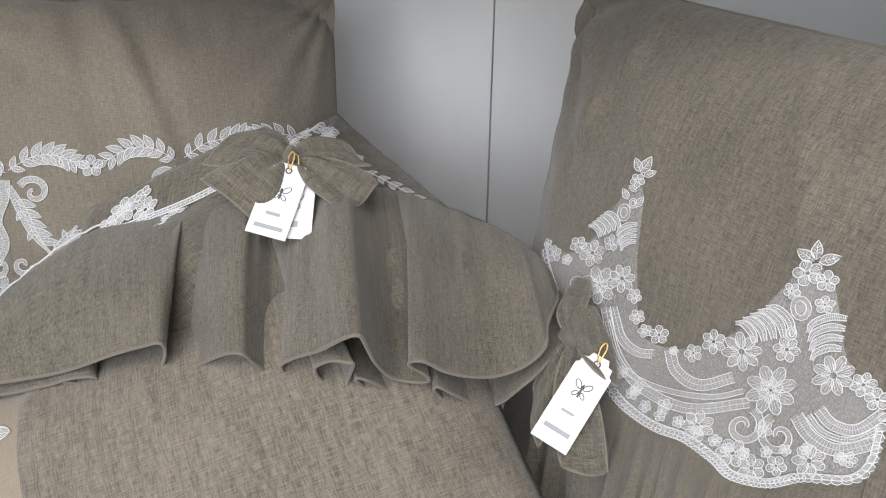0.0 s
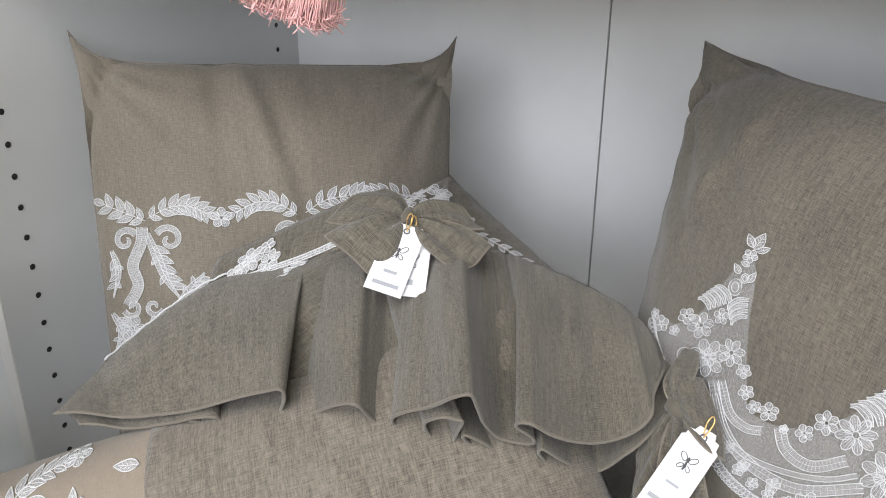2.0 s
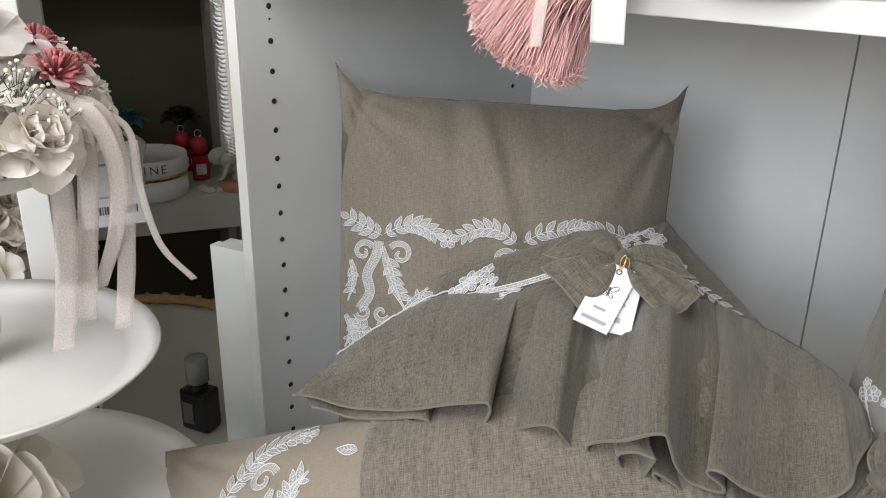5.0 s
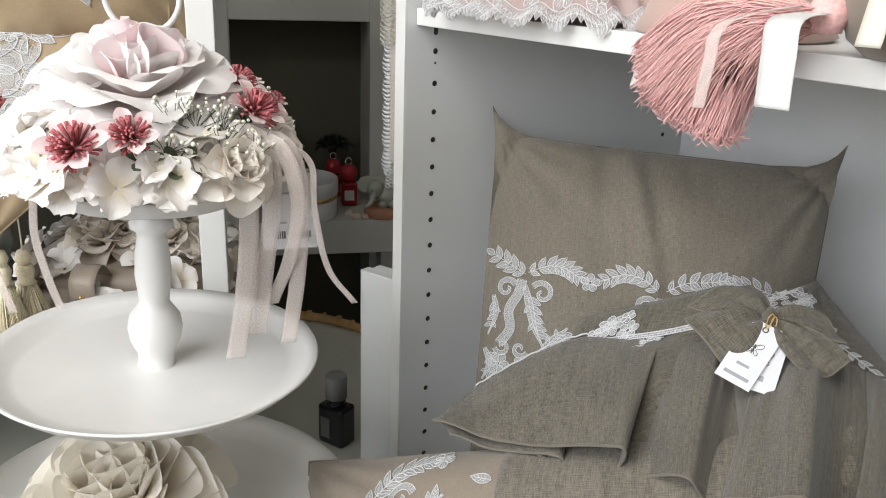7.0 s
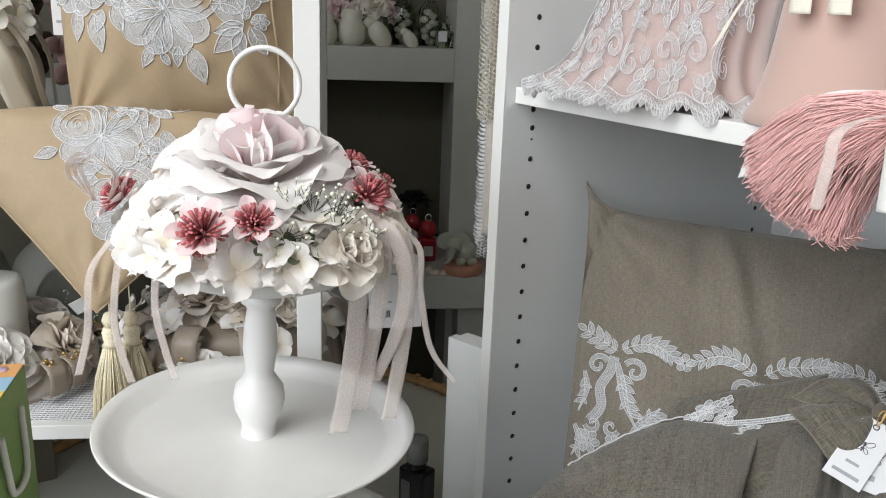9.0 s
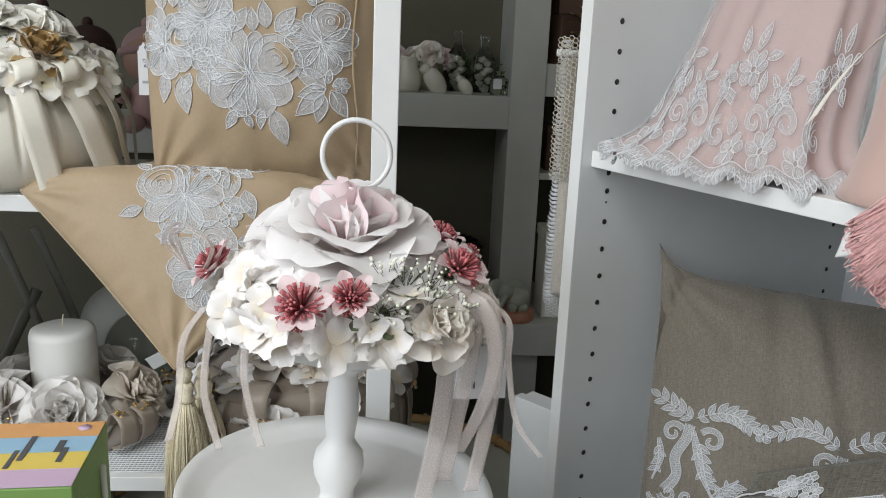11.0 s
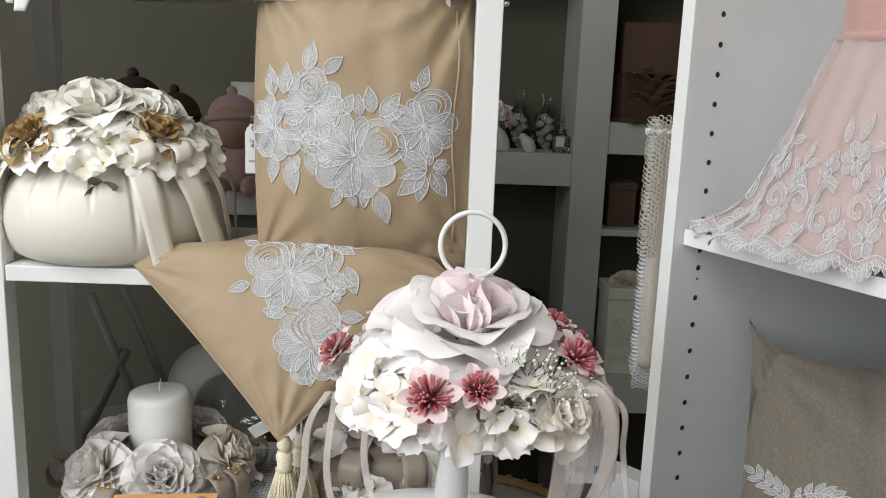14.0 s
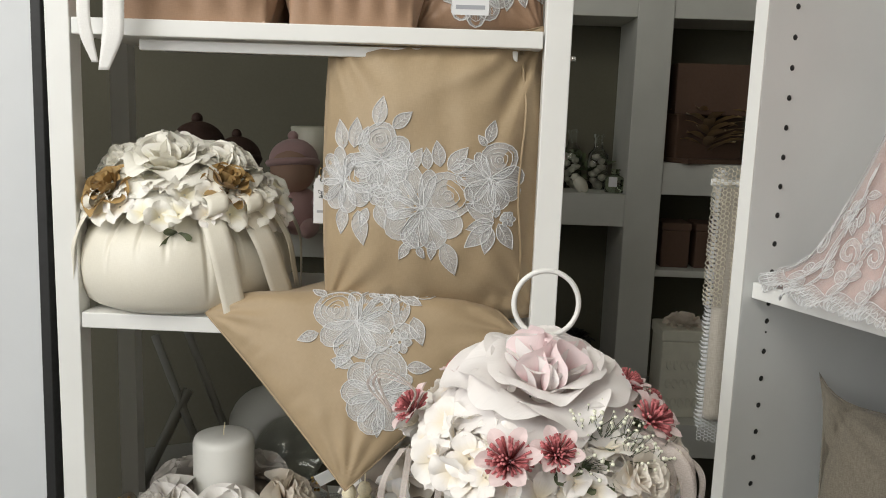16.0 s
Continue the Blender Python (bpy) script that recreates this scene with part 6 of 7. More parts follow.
q = Lace(on_skirt, 0.00045)
for k in range(84):     # scalloped hem
    x = -0.21 + 0.005 * k
    q.leaf(x, 0.006, 270 + 16 * math.sin(k * 0.9), 0.009 + 0.005 * abs(math.sin(k * 0.45)), 0.0052)
q.band([(-0.22 + 0.02 * k, 0.006) for k in range(23)], 0.007)
for c in (-0.155, -0.035, 0.085):
    q.scroll(c - 0.018, 0.046, 0.014, -10, 1.1, 0.008), q.scroll(c + 0.020, 0.046, 0.014, 190, 1.1, 0.008, -1)
    q.flower(c, 0.026, 0.018, 6), q.flower(c + 0.002, 0.068, 0.015, 6), q.flower(c - 0.034, 0.022, 0.014, 5), q.flower(c + 0.038, 0.020, 0.014, 5)
    q.leaf(c + 0.006, 0.082, 75, 0.022, 0.010), q.leaf(c + 0.012, 0.078, 35, 0.016, 0.008), q.leaf(c - 0.004, 0.080, 140, 0.014, 0.008)
    q.band([(c + 0.055, 0.022), (c + 0.045, 0.045), (c + 0.052, 0.066), (c + 0.068, 0.066)], 0.010)
    q.scroll(c + 0.064, 0.034, 0.012, 100, 1.0, 0.007)
    q.flower(c + 0.046, 0.082, 0.016, 6), q.flower(c + 0.076, 0.094, 0.017, 6)
    q.leaf(c + 0.060, 0.104, 110, 0.026, 0.011), q.leaf(c + 0.074, 0.110, 80, 0.026, 0.011), q.leaf(c + 0.085, 0.080, -60, 0.022, 0.010), q.leaf(c + 0.022, 0.060, 150, 0.020, 0.009), q.leaf(c - 0.022, 0.070, 100, 0.020, 0.009)
    q.leaf(c + 0.090, 0.100, 20, 0.02, 0.009), q.leaf(c - 0.040, 0.036, 110, 0.02, 0.010)
q.done("dress_lace", dress, "white corded flower lace", None, LACE_FINE)
q2 = Lace(lambda x, y, l: skirt(188 + x * 100, y / 0.205, 0.008) + Vector((-l, -l, 0)), 0.00045)
for k in range(8):
    q2.flower(0.03 * math.sin(k * 2.1), 0.012 + 0.022 * k, 0.011, 5, k)
q2.done("edge_lace", dress, "white corded flower lace")

pouch = thing("pink_pouch", "pink fabric pouch tied with cream ribbon on the cabinet shelf", "pouch", pose(-0.165, 0.722, SZ))
PINK_FELT = linen("felt_pink", (0.58, 0.41, 0.355), (0.53, 0.365, 0.315), 1600, 0.2, 0.1, 0.9, 0.4)
part("body", lathe([(0, 0.0), (0.074, 0.0), (0.078, 0.003), (0.070, 0.016), (0.062, 0.05), (0.056, 0.10), (0.050, 0.15), (0.044, 0.19), (0.03, 0.20), (0, 0.20)], 56), PINK_FELT, pouch)
for x0, x1 in ((-0.172, -0.160), (-0.150, -0.128)):
    ribbon([(-0.158, 0.668, SZ + 0.165), ((x0 + x1) / 2 - 0.004, 0.655, SZ + 0.13), (x1 - 0.008, 0.650, SZ + 0.085)], 0.017, (1, 0.1, 0), SATIN_CREAM, "ribbon", pouch, "cream ribbon tail")
ribbon([(-0.175, 0.672, SZ + 0.15), (-0.205, 0.655, SZ + 0.115), (-0.225, 0.650, SZ + 0.085), (-0.238, 0.648, SZ + 0.06)], 0.014, (0.6, 0.1, 0.7), SATIN_CREAM, "ribbon", pouch, "cream ribbon tail")

pt = thing("linen_pouch", "beige linen pouch with cream ribbon on the cabinet shelf", "pouch", pose(0.022, 0.700, SZ))
part("body", lathe([(0, 0.0), (0.060, 0.0), (0.072, 0.010), (0.080, 0.035), (0.074, 0.065), (0.05, 0.09), (0.03, 0.10), (0.04, 0.12), (0, 0.12)], 48), COTTON_BEIGE, pt)
ribbon([(0.008, 0.640, SZ + 0.10), (0.004, 0.622, SZ + 0.06), (0.000, 0.614, SZ + 0.01)], 0.015, (1, 0.1, 0), SATIN_CREAM, "ribbon", pt, "cream ribbon tail")
rose_part("bud", pose(-0.02, 0.652, SZ + 0.10, 30, -10, 0), 0.020, 4, 77, IVORY, pt, "small yellow-white bud")

# the pink tassel over the shelf's edge
tz = thing("pink_tassel", "large dusty pink tassel lying over the shelf edge", "tassel")
g = random.Random(8)
bm = bmesh.new()
R0 = Vector((-0.052, 0.640, SZ + 0.022))
for k in range(2000):
    f, dpt = g.random(), g.random()
    a = radians(190 + 66 * f)
    ln = 0.106 * (0.93 + 0.10 * g.random()) * (1 - 0.10 * abs(f - 0.45))
    e = R0 + Vector((math.cos(a) * ln * 1.02, -0.052 + 0.026 * dpt + 0.02 * abs(f - 0.5), math.sin(a) * ln * 0.70 - 0.008))
    st = R0 + Vector(((g.random() - 0.5) * 0.012, (g.random() - 0.5) * 0.014, (g.random() - 0.5) * 0.014))
    md = st.lerp(e, 0.35 + 0.2 * g.random()) + Vector((-0.006 + 0.008 * (g.random() - 0.5), -0.012 * (1 - dpt), 0.020 - 0.010 * f))
    e2 = e + Vector(((g.random() - 0.5) * 0.016, (g.random() - 0.5) * 0.008, -0.010 * g.random()))
    tube(bm, spline([st, md, e, e2], 8), 0.00042, 3)
tagged(part("fringe", bm, PINK_THREAD, tz, "dusty pink threads"), kind="stuff")
part("head", lathe([(0, -0.012), (0.010, -0.010), (0.013, 0.0), (0.010, 0.010), (0, 0.012)], 18), PINK_THREAD, tz).matrix_world = Matrix.Translation(R0 + Vector((0.008, 0.004, 0.002)))
ribbon([R0 + Vector((-0.02, 0.014, 0.010)), R0 + Vector((-0.085, 0.004, 0.004)), R0 + Vector((-0.118, -0.006, -0.025)), R0 + Vector((-0.128, -0.008, -0.058))], 0.014, ((0.2, 0.2, 1), (1, 0.2, 0.3)), RIBBON_WHITE, "ribbon", tz, "white ribbon end")
ribbon([R0 + Vector((0.006, -0.010, 0.004)), R0 + Vector((0.012, -0.048, 0.000)), R0 + Vector((0.016, -0.056, -0.02)), R0 + Vector((0.018, -0.058, -0.050))], 0.022, (1, 0.1, 0.02), RIBBON_WHITE, "ribbon", tz, "white ribbon end")
ribbon([R0 + Vector((-0.004, -0.012, 0.008)), R0 + Vector((-0.024, -0.056, -0.004)), R0 + Vector((-0.026, -0.064, -0.03)), R0 + Vector((-0.028, -0.066, -0.056))], 0.009, (1, 0.1, 0.1), ORGANZA, "ribbon", tz, "sheer blush ribbon end")

# ---- linen runner with crochet lace hanging beside the cabinet ----
run = thing("lace_runner", "grey-beige linen runner edged with crochet lace, hanging beside the cabinet", "textile")
LX = Vector((0.66, 0.751, 0))
LP0 = Vector((-0.602, 0.690, 0))
LINEN_PALE = linen("linen_pale", (0.50, 0.46, 0.40), (0.38, 0.345, 0.295), 1000, 0.5)


def runner(u, v):
    z = 0.862 + 0.29 * v
    return LP0 + LX * (-0.006 + 0.052 * u) + Vector((0.005, -0.006, 0)) * math.sin(u * 6 + v) + Vector((0, 0, z))


thick(part("linen", sheet(runner, 20, 30, 0.05, 0.29), LINEN_PALE, run), 0.001, 0)
bm = bmesh.new()
g = random.Random(4)
for k in range(62):      # scalloped crochet down the edge
    z = 0.850 + 0.0052 * k
    for j in range(3):
        w = 0.005 + 0.0035 * j + 0.003 * abs(math.sin(k * 0.55))
        loop = [LP0 + LX * (-0.006 - w * (0.5 + 0.5 * math.cos(t)) + 0.002 * j) + Vector((0, 0, z + 0.0034 * math.sin(t) + 0.001 * j)) for t in [n * math.pi / 4 for n in range(8)]]
        tube(bm, loop, 0.00055, 4, True)
for k in range(14):      # hem lace
    for j in range(7):
        c = LP0 + LX * (-0.008 + 0.0042 * k) + Vector((0.002, -0.002, 0.860 - 0.0042 * j + 0.002 * (k % 2)))
        tube(bm, [c + LX * 0.0028 * math.cos(t) + Vector((0, 0, 0.0028 * math.sin(t))) for t in [n * math.pi / 3 for n in range(6)]], 0.0005, 4, True)
tagged(part("crochet_edge", bm, LACE_CORD, run, "white crochet edging"), kind="stuff")
bm = bmesh.new()
for k in range(16):      # cream crochet wrapped round the top
    for j in range(30):
        h = j / 29
        if k / 15 > 0.35 + 0.8 * h + 0.2:
            continue
        c = LP0 + LX * (-0.014 + 0.0042 * k) + Vector((0.006, -0.007, 1.010 + 0.0056 * j + 0.0025 * (k % 2))) + Vector((0.004, -0.004, 0)) * math.sin(k * 0.8)
        r = 0.0031 if (k + j) % 5 else 0.0018
        tube(bm, [c + LX * r * math.cos(t) + Vector((0, 0, r * math.sin(t))) for t in [n * math.pi / 3 for n in range(6)]], 0.0006, 4, True)
tagged(part("crochet_top", bm, LACE_CREAM, run, "cream crochet lace"), kind="stuff")
part("hanging_loop", tube(bmesh.new(), [LP0 + LX * 0.03 + Vector((0.006, -0.006, 1.03 - 0.002 * k)) + Vector((0.002 * math.sin(k * 0.5), 0, 0)) for k in range(10)], 0.0012, 5), LACE_CORD, run)
part("hanger_rail", tube(bmesh.new(), [LP0 + LX * -0.02 + Vector((0, 0, 1.158)), LP0 + LX * 0.104 + Vector((0, 0, 1.158))], 0.004, 8), WHITE_METAL, run)

# ---- on the bookcase ----
def bc_at(a, d, z):
    return B0 + U * a - N * d + Vector((0, 0, z))


CERAMIC = painted("ceramic_ivory", (0.66, 0.64, 0.54), 0.3, 0.05, 30)
SAGE = painted("ceramic_sage", (0.42, 0.44, 0.36), 0.5, 0.1, 40)
TERRA = painted("terracotta", (0.50, 0.24, 0.16), 0.7, 0.12, 40)
RED_LIQ = painted("red_lacquer", (0.36, 0.02, 0.03), 0.12, 0.1, 30)
TEAL_P = painted("teal_wax", (0.05, 0.17, 0.18), 0.4, 0.15, 60)
GLASS_CLEAR = glassy("clear_glass", (0.93, 0.97, 0.94))
GLASS_GREEN = glassy("green_glass", (0.62, 0.72, 0.55))
BROWN_BOX = painted("brown_card", (0.10, 0.055, 0.035), 0.7, 0.1)
GREEN_MAT = painted("leaf_dark", (0.05, 0.09, 0.03), 0.5, 0.2)
Z1, Z0, Z2 = 1.034, 0.476, 1.12


def owl(m, s):
    t = thing("owl_figurine", "ivory ceramic owl figurine on the bookcase shelf", "figurine", m @ Matrix.Scale(s, 4))
    part("body", lathe([(0, 0), (0.028, 0), (0.036, 0.02), (0.034, 0.05), (0.026, 0.066), (0.028, 0.075), (0.024, 0.088), (0, 0.090)], 24), CERAMIC, t)
    for sx in (-1, 1):
        part("ear", lathe([(0.010, 0.080), (0.005, 0.094), (0, 0.102)], 10), CERAMIC, t).matrix_world = m @ Matrix.Scale(s, 4) @ Matrix.Translation((0, sx * 0.014, 0))
    return t


def bird(m, s, mat=CERAMIC):
    t = thing("bird_figurine", "ivory ceramic bird figurine on the bookcase shelf", "figurine", m @ Matrix.Scale(s, 4))
    bm = bmesh.new()
    bmesh.ops.create_uvsphere(bm, u_segments=20, v_segments=14, radius=0.03, matrix=Matrix.Translation((0, 0, 0.030)) @ pose(0, 0, 0, 35, 0, 0) @ Matrix.Diagonal((0.85, 0.9, 1.4, 1)))
    part("body", smooth(bm), mat, t)
    bm = bmesh.new()
    bmesh.ops.create_uvsphere(bm, u_segments=16, v_segments=10, radius=0.016, matrix=Matrix.Translation((0, -0.026, 0.062)))
    part("head", smooth(bm), mat, t)
    part("beak", lathe([(0.005, 0), (0, 0.012)], 8), mat, t).matrix_world = m @ Matrix.Scale(s, 4) @ pose(0, -0.038, 0.060, 90, 0, 0)
    return t


face = Matrix.Rotation(math.atan2(N.y, N.x), 4, "Z")
owl(Matrix.Translation(bc_at(-0.262, 0.07, Z1)) @ face, 1.0)
owl(Matrix.Translation(bc_at(-0.330, 0.05, Z1)) @ face, 0.9)
bird(Matrix.Translation(bc_at(-0.190, 0.06, Z1)) @ face, 0.95)
bird(Matrix.Translation(bc_at(-0.112, 0.04, Z1)) @ face, 0.62)
for a, d, h, r in ((-0.020, 0.06, 0.062, 0.026), (-0.055, 0.15, 0.15, 0.028), (-0.125, 0.16, 0.16, 0.028)):
    t = thing("glass_bottle", "small clear glass bottle with a paper label on the shelf", "bottle", Matrix.Translation(bc_at(a, d, Z1)))
    part("glass", lathe([(0, 0.001), (r, 0.001), (r, h * 0.62), (r * 0.45, h * 0.74), (r * 0.40, h * 0.92), (r * 0.5, h * 0.95), (r * 0.5, h), (0, h)], 24), GLASS_GREEN if h < 0.1 else GLASS_CLEAR, t)
    if h < 0.1:
        o = part("label_card", box(0.002, 0.022, 0.026, (0, 0, 0), 0.0002), CARD_WHITE, t)
        o.matrix_world = Matrix.Translation(bc_at(a - 0.01, d - r - 0.003, Z1 + 0.03)) @ face
    else:
        bm = bmesh.new()
        for k in range(10):
            bmesh.ops.create_icosphere(bm, subdivisions=1, radius=0.009, matrix=Matrix.Translation((0.010 * math.cos(k * 2.4), 0.010 * math.sin(k * 2.4), 0.012 + 0.008 * k)))
        part("pebbles", smooth(bm), CERAMIC, t)
pf = thing("pink_bouquet", "pink silk roses among the figurines on the bookcase", "flowers")
rng = random.Random(6)
for k, (a, d, z) in enumerate(((-0.20, 0.16, 0.10), (-0.165, 0.18, 0.085), (-0.235, 0.18, 0.085), (-0.30, 0.16, 0.09))):
    rose_part("pink_rose", Matrix.Translation(bc_at(a, d, Z1 + z)) @ face @ pose(0, 0, 0, 0, 60, 0), 0.036, 5, k + 60, PINK_F if k % 2 else PEACH, pf)
for k in range(14):
    put("leaf_tuft", green, Matrix.Translation(bc_at(-0.32 + 0.022 * k, 0.16 + 0.04 * rng.random(), Z1 + 0.03 + 0.05 * rng.random())) @ pose(0, 0, 0, 60 * rng.random(), 60 * rng.random(), 90 * k) @ Matrix.Scale(1.4, 4), pf)
part("vase", lathe([(0, 0), (0.03, 0), (0.034, 0.03), (0.02, 0.06), (0, 0.06)], 20), CERAMIC, pf).matrix_world = Matrix.Translation(bc_at(-0.21, 0.17, Z1))

# perfume bottles, round gift box and elephant on the counter
for a, d, s in ((-0.215, 0.02, 1.0), (-0.30, 0.02, 1.0), (-0.135, -0.01, 0.8), (-0.055, 0.0, 1.05), (-0.09, 0.09, 1.0), (-0.26, 0.10, 1.1)):
    t = thing("red_bottle", "red glass scent bottle with a silver bow stopper", "bottle", Matrix.Translation(bc_at(a, d, Z0)) @ face @ Matrix.Scale(s, 4))
    part("glass", box(0.036, 0.040, 0.060, (0, 0, 0.030), 0.006), RED_LIQ, t)
    part("label", box(0.001, 0.024, 0.026, (0.0186, 0, 0.028), 0.0002), CARD_WHITE, t)
    part("stopper", lathe([(0, 0.060), (0.012, 0.060), (0.020, 0.072), (0.022, 0.088), (0.014, 0.102), (0, 0.105)], 18), RED_LIQ, t)
    part("wire_loop", tube(bmesh.new(), [(0, 0.008 * math.cos(k * 0.6), 0.112 + 0.009 * math.sin(k * 0.6)) for k in range(11)], 0.0015, 5), SILVER, t)
t = thing("gift_box", "round white gift box with gold band and ribbon on the counter", "gift box", Matrix.Translation(bc_at(-0.185, -0.085, Z0)))
part("base", lathe([(0, 0), (0.090, 0), (0.092, 0.002), (0.092, 0.050), (0, 0.050)], 48), CARD_WHITE, t)
part("gold_band", lathe([(0.0925, 0.050), (0.0935, 0.050), (0.0935, 0.060), (0.0925, 0.060)], 48), GOLD, t)
part("lid", lathe([(0.0, 0.058), (0.092, 0.058), (0.095, 0.060), (0.095, 0.096), (0.093, 0.098), (0.090, 0.096), (0.088, 0.090), (0, 0.090)], 48), CARD_WHITE, t)
rad = (Vector((0.235, 0.171, 0)) - bc_at(-0.185, -0.085, 0)).normalized()
for ch, off in zip("SHINE", (-0.055, -0.030, -0.006, 0.014, 0.036)):
    dd = Matrix.Rotation(off / 0.095, 3, "Z") @ rad
    text_part(ch, 0.028, basis(bc_at(-0.185, -0.085, Z0 + 0.078) + dd * 0.0955, Vector((-dd.y, dd.x, 0)), dd), INK, t)
side = Vector((-rad.y, rad.x, 0))
c0 = bc_at(-0.185, -0.085, Z0)
ribbon([c0 + rad * 0.098 + Vector((0, 0, 0.050)) - side * 0.018, c0 + rad * 0.098 + Vector((0, 0, 0.098)) - side * 0.020, c0 + Vector((0, 0, 0.125)) - side * 0.01, c0 - rad * 0.02 - side * 0.06 + Vector((0, 0, 0.150)), c0 - side * 0.07 + Vector((0, 0, 0.105))], 0.026, side, ORGANZA, "ribbon", t, "sheer white ribbon")
ele = thing("elephant_figurine", "sage green elephant figurine on a round terracotta base", "figurine", Matrix.Translation(bc_at(0.028, -0.105, Z0)) @ face)
part("base", lathe([(0, 0), (0.050, 0), (0.052, 0.003), (0.052, 0.022), (0.049, 0.025), (0, 0.025)], 40), TERRA, ele)
bm = bmesh.new()
for c, sc in (((0, 0.006, 0.055), (0.030, 0.034, 0.030)), ((0.012, -0.026, 0.074), (0.022, 0.021, 0.022)), ((0.018, 0.020, 0.034), (0.014, 0.014, 0.012)), ((0.020, -0.008, 0.034), (0.014, 0.014, 0.012))):
    bmesh.ops.create_uvsphere(bm, u_segments=18, v_segments=12, radius=1, matrix=Matrix.Translation(c) @ Matrix.Diagonal((*sc, 1)))
part("body", smooth(bm), SAGE, ele)
for y, tilt in ((-0.048, 25), (-0.006, -25)):
    bm = bmesh.new()
    bmesh.ops.create_uvsphere(bm, u_segments=16, v_segments=10, radius=1, matrix=Matrix.Translation((0.004, y, 0.084)) @ pose(0, 0, 0, tilt, 0, 0) @ Matrix.Diagonal((0.004, 0.024, 0.022, 1)))
    part("ear", smooth(bm), SAGE, ele)
part("trunk", tube(bmesh.new(), spline([(0.030, -0.030, 0.070), (0.042, -0.036, 0.058), (0.046, -0.044, 0.042), (0.044, -0.056, 0.036)], 12), lambda s: 0.008 - 0.004 * s, 8), SAGE, ele)
for k, (a, d) in enumerate(((-0.045, -0.12), (-0.025, -0.125), (-0.06, -0.09))):
    t = thing("shell", "small peach sea shell on the counter", "shell", Matrix.Translation(bc_at(a, d, Z0)) @ pose(0, 0, 0, 70, 0, 40 * k))
    part("whorl", lathe([(0, -0.016), (0.006, -0.012), (0.012, -0.002), (0.010, 0.006), (0.006, 0.012), (0.003, 0.018), (0, 0.022)], 14), PEACH, t)
for a, d, z, mt, s, nm in ((-0.225, 0.16, 0.13, TEAL_P, 0.055, "teal"), (-0.085, 0.16, 0.13, BLACK, 0.050, "black")):
    t = thing("wax_flower", nm + " wax lotus flower on a holder at the counter", "ornament", Matrix.Translation(bc_at(a, d, Z0)))
    bm, uvl = petal_mesh()
    for p in rose_petals(s, 5, random.Random(4), 4, 0.95):
        add_petal(bm, uvl, Matrix.Translation((0, 0, z)) @ p[0], p[1], p[2] * 0.5, *p[3:7], p[7])
    part("bloom", bm, mt, t)
    part("holder", lathe([(0, 0), (0.03, 0), (0.03, 0.01), (0.008, 0.02), (0.008, z - 0.02), (0.02, z), (0, z)], 16), mt, t)
# second bay: dark ornament box, brown box, cream box with a flower
t = thing("brown_box", "dark brown keepsake box on the bookcase", "box", Matrix.Translation(bc_at(0.22, 0.12, 1.245)) @ face)
part("body", box(0.14, 0.20, 0.13, (0, 0, 0.065), 0.003), BROWN_BOX, t)
t = thing("feather_bowl", "dark feathered ornament on the bookcase shelf", "ornament", Matrix.Translation(bc_at(0.22, 0.10, Z2)))
bm, uvl = petal_mesh()
for k in range(44):
    add_petal(bm, uvl, Matrix.Translation((0, 0, 0.02 + 0.0022 * k)) @ Matrix.Rotation(k * 2.39, 4, "Z") @ Matrix.Rotation(radians(30), 4, "X"), 0.11, 0.03, -0.3, 0.3, 0.03, k * 0.1, 0.1, 3, 4)
tagged(part("feather_tuft", bm, DRIED, t), kind="stuff")
part("tray", box(0.16, 0.24, 0.012, (0, 0, 0.006), 0.002), BROWN_BOX, t)
part("lower_case", box(0.15, 0.22, 0.125, (-0.06, 0, 0.0625), 0.004), BROWN_BOX, t)
t = thing("cream_box", "cream embossed box with a shell flower on its lid", "box", Matrix.Translation(bc_at(0.165, -0.04, Z0)) @ face)
part("body", box(0.12, 0.13, 0.20, (0, 0, 0.10), 0.004), CERAMIC, t)
part("lid", box(0.126, 0.136, 0.03, (0, 0, 0.215), 0.004), CERAMIC, t)
for k in range(18):
    part("embossed_curl", tube(bmesh.new(), [(0.061, -0.045 + 0.018 * (k % 6) + 0.006 * math.cos(q * 0.7), 0.04 + 0.05 * (k // 6) + 0.012 * math.sin(q * 0.7)) for q in range(8)], 0.0016, 5), CERAMIC, t)
rose_part("shell_flower", Matrix.Translation(bc_at(0.165, -0.04, Z0 + 0.235)), 0.05, 5, 88, FAWN, t)
for a in (0.15, 0.24):
    t = thing("storage_box", "dull brown box in the bookcase's lower shelf", "box", Matrix.Translation(bc_at(a, 0.10, 0.84)) @ face)
    part("body", box(0.10, 0.075, 0.10, (0, 0, 0.05), 0.003), BROWN_BOX, t)
    part("lid", box(0.104, 0.079, 0.02, (0, 0, 0.11), 0.003), BROWN_BOX, t)

# ---- low tray with bottles beside the cabinet ----
tr = thing("rattan_tray", "white tray with a wavy rattan rim on a low table", "tray")
TC = Vector((-0.86, 0.55, 0.392))
RATTAN = painted("rattan", (0.42, 0.25, 0.10), 0.55, 0.2, 60, 0.3)
PALE_TRAY = painted("tray_white", (0.56, 0.56, 0.50), 0.45, 0.04)


def tray_r(a):
    return 0.42 + 0.05 * math.sin(3 * a + 0.6) + 0.03 * math.sin(2 * a)


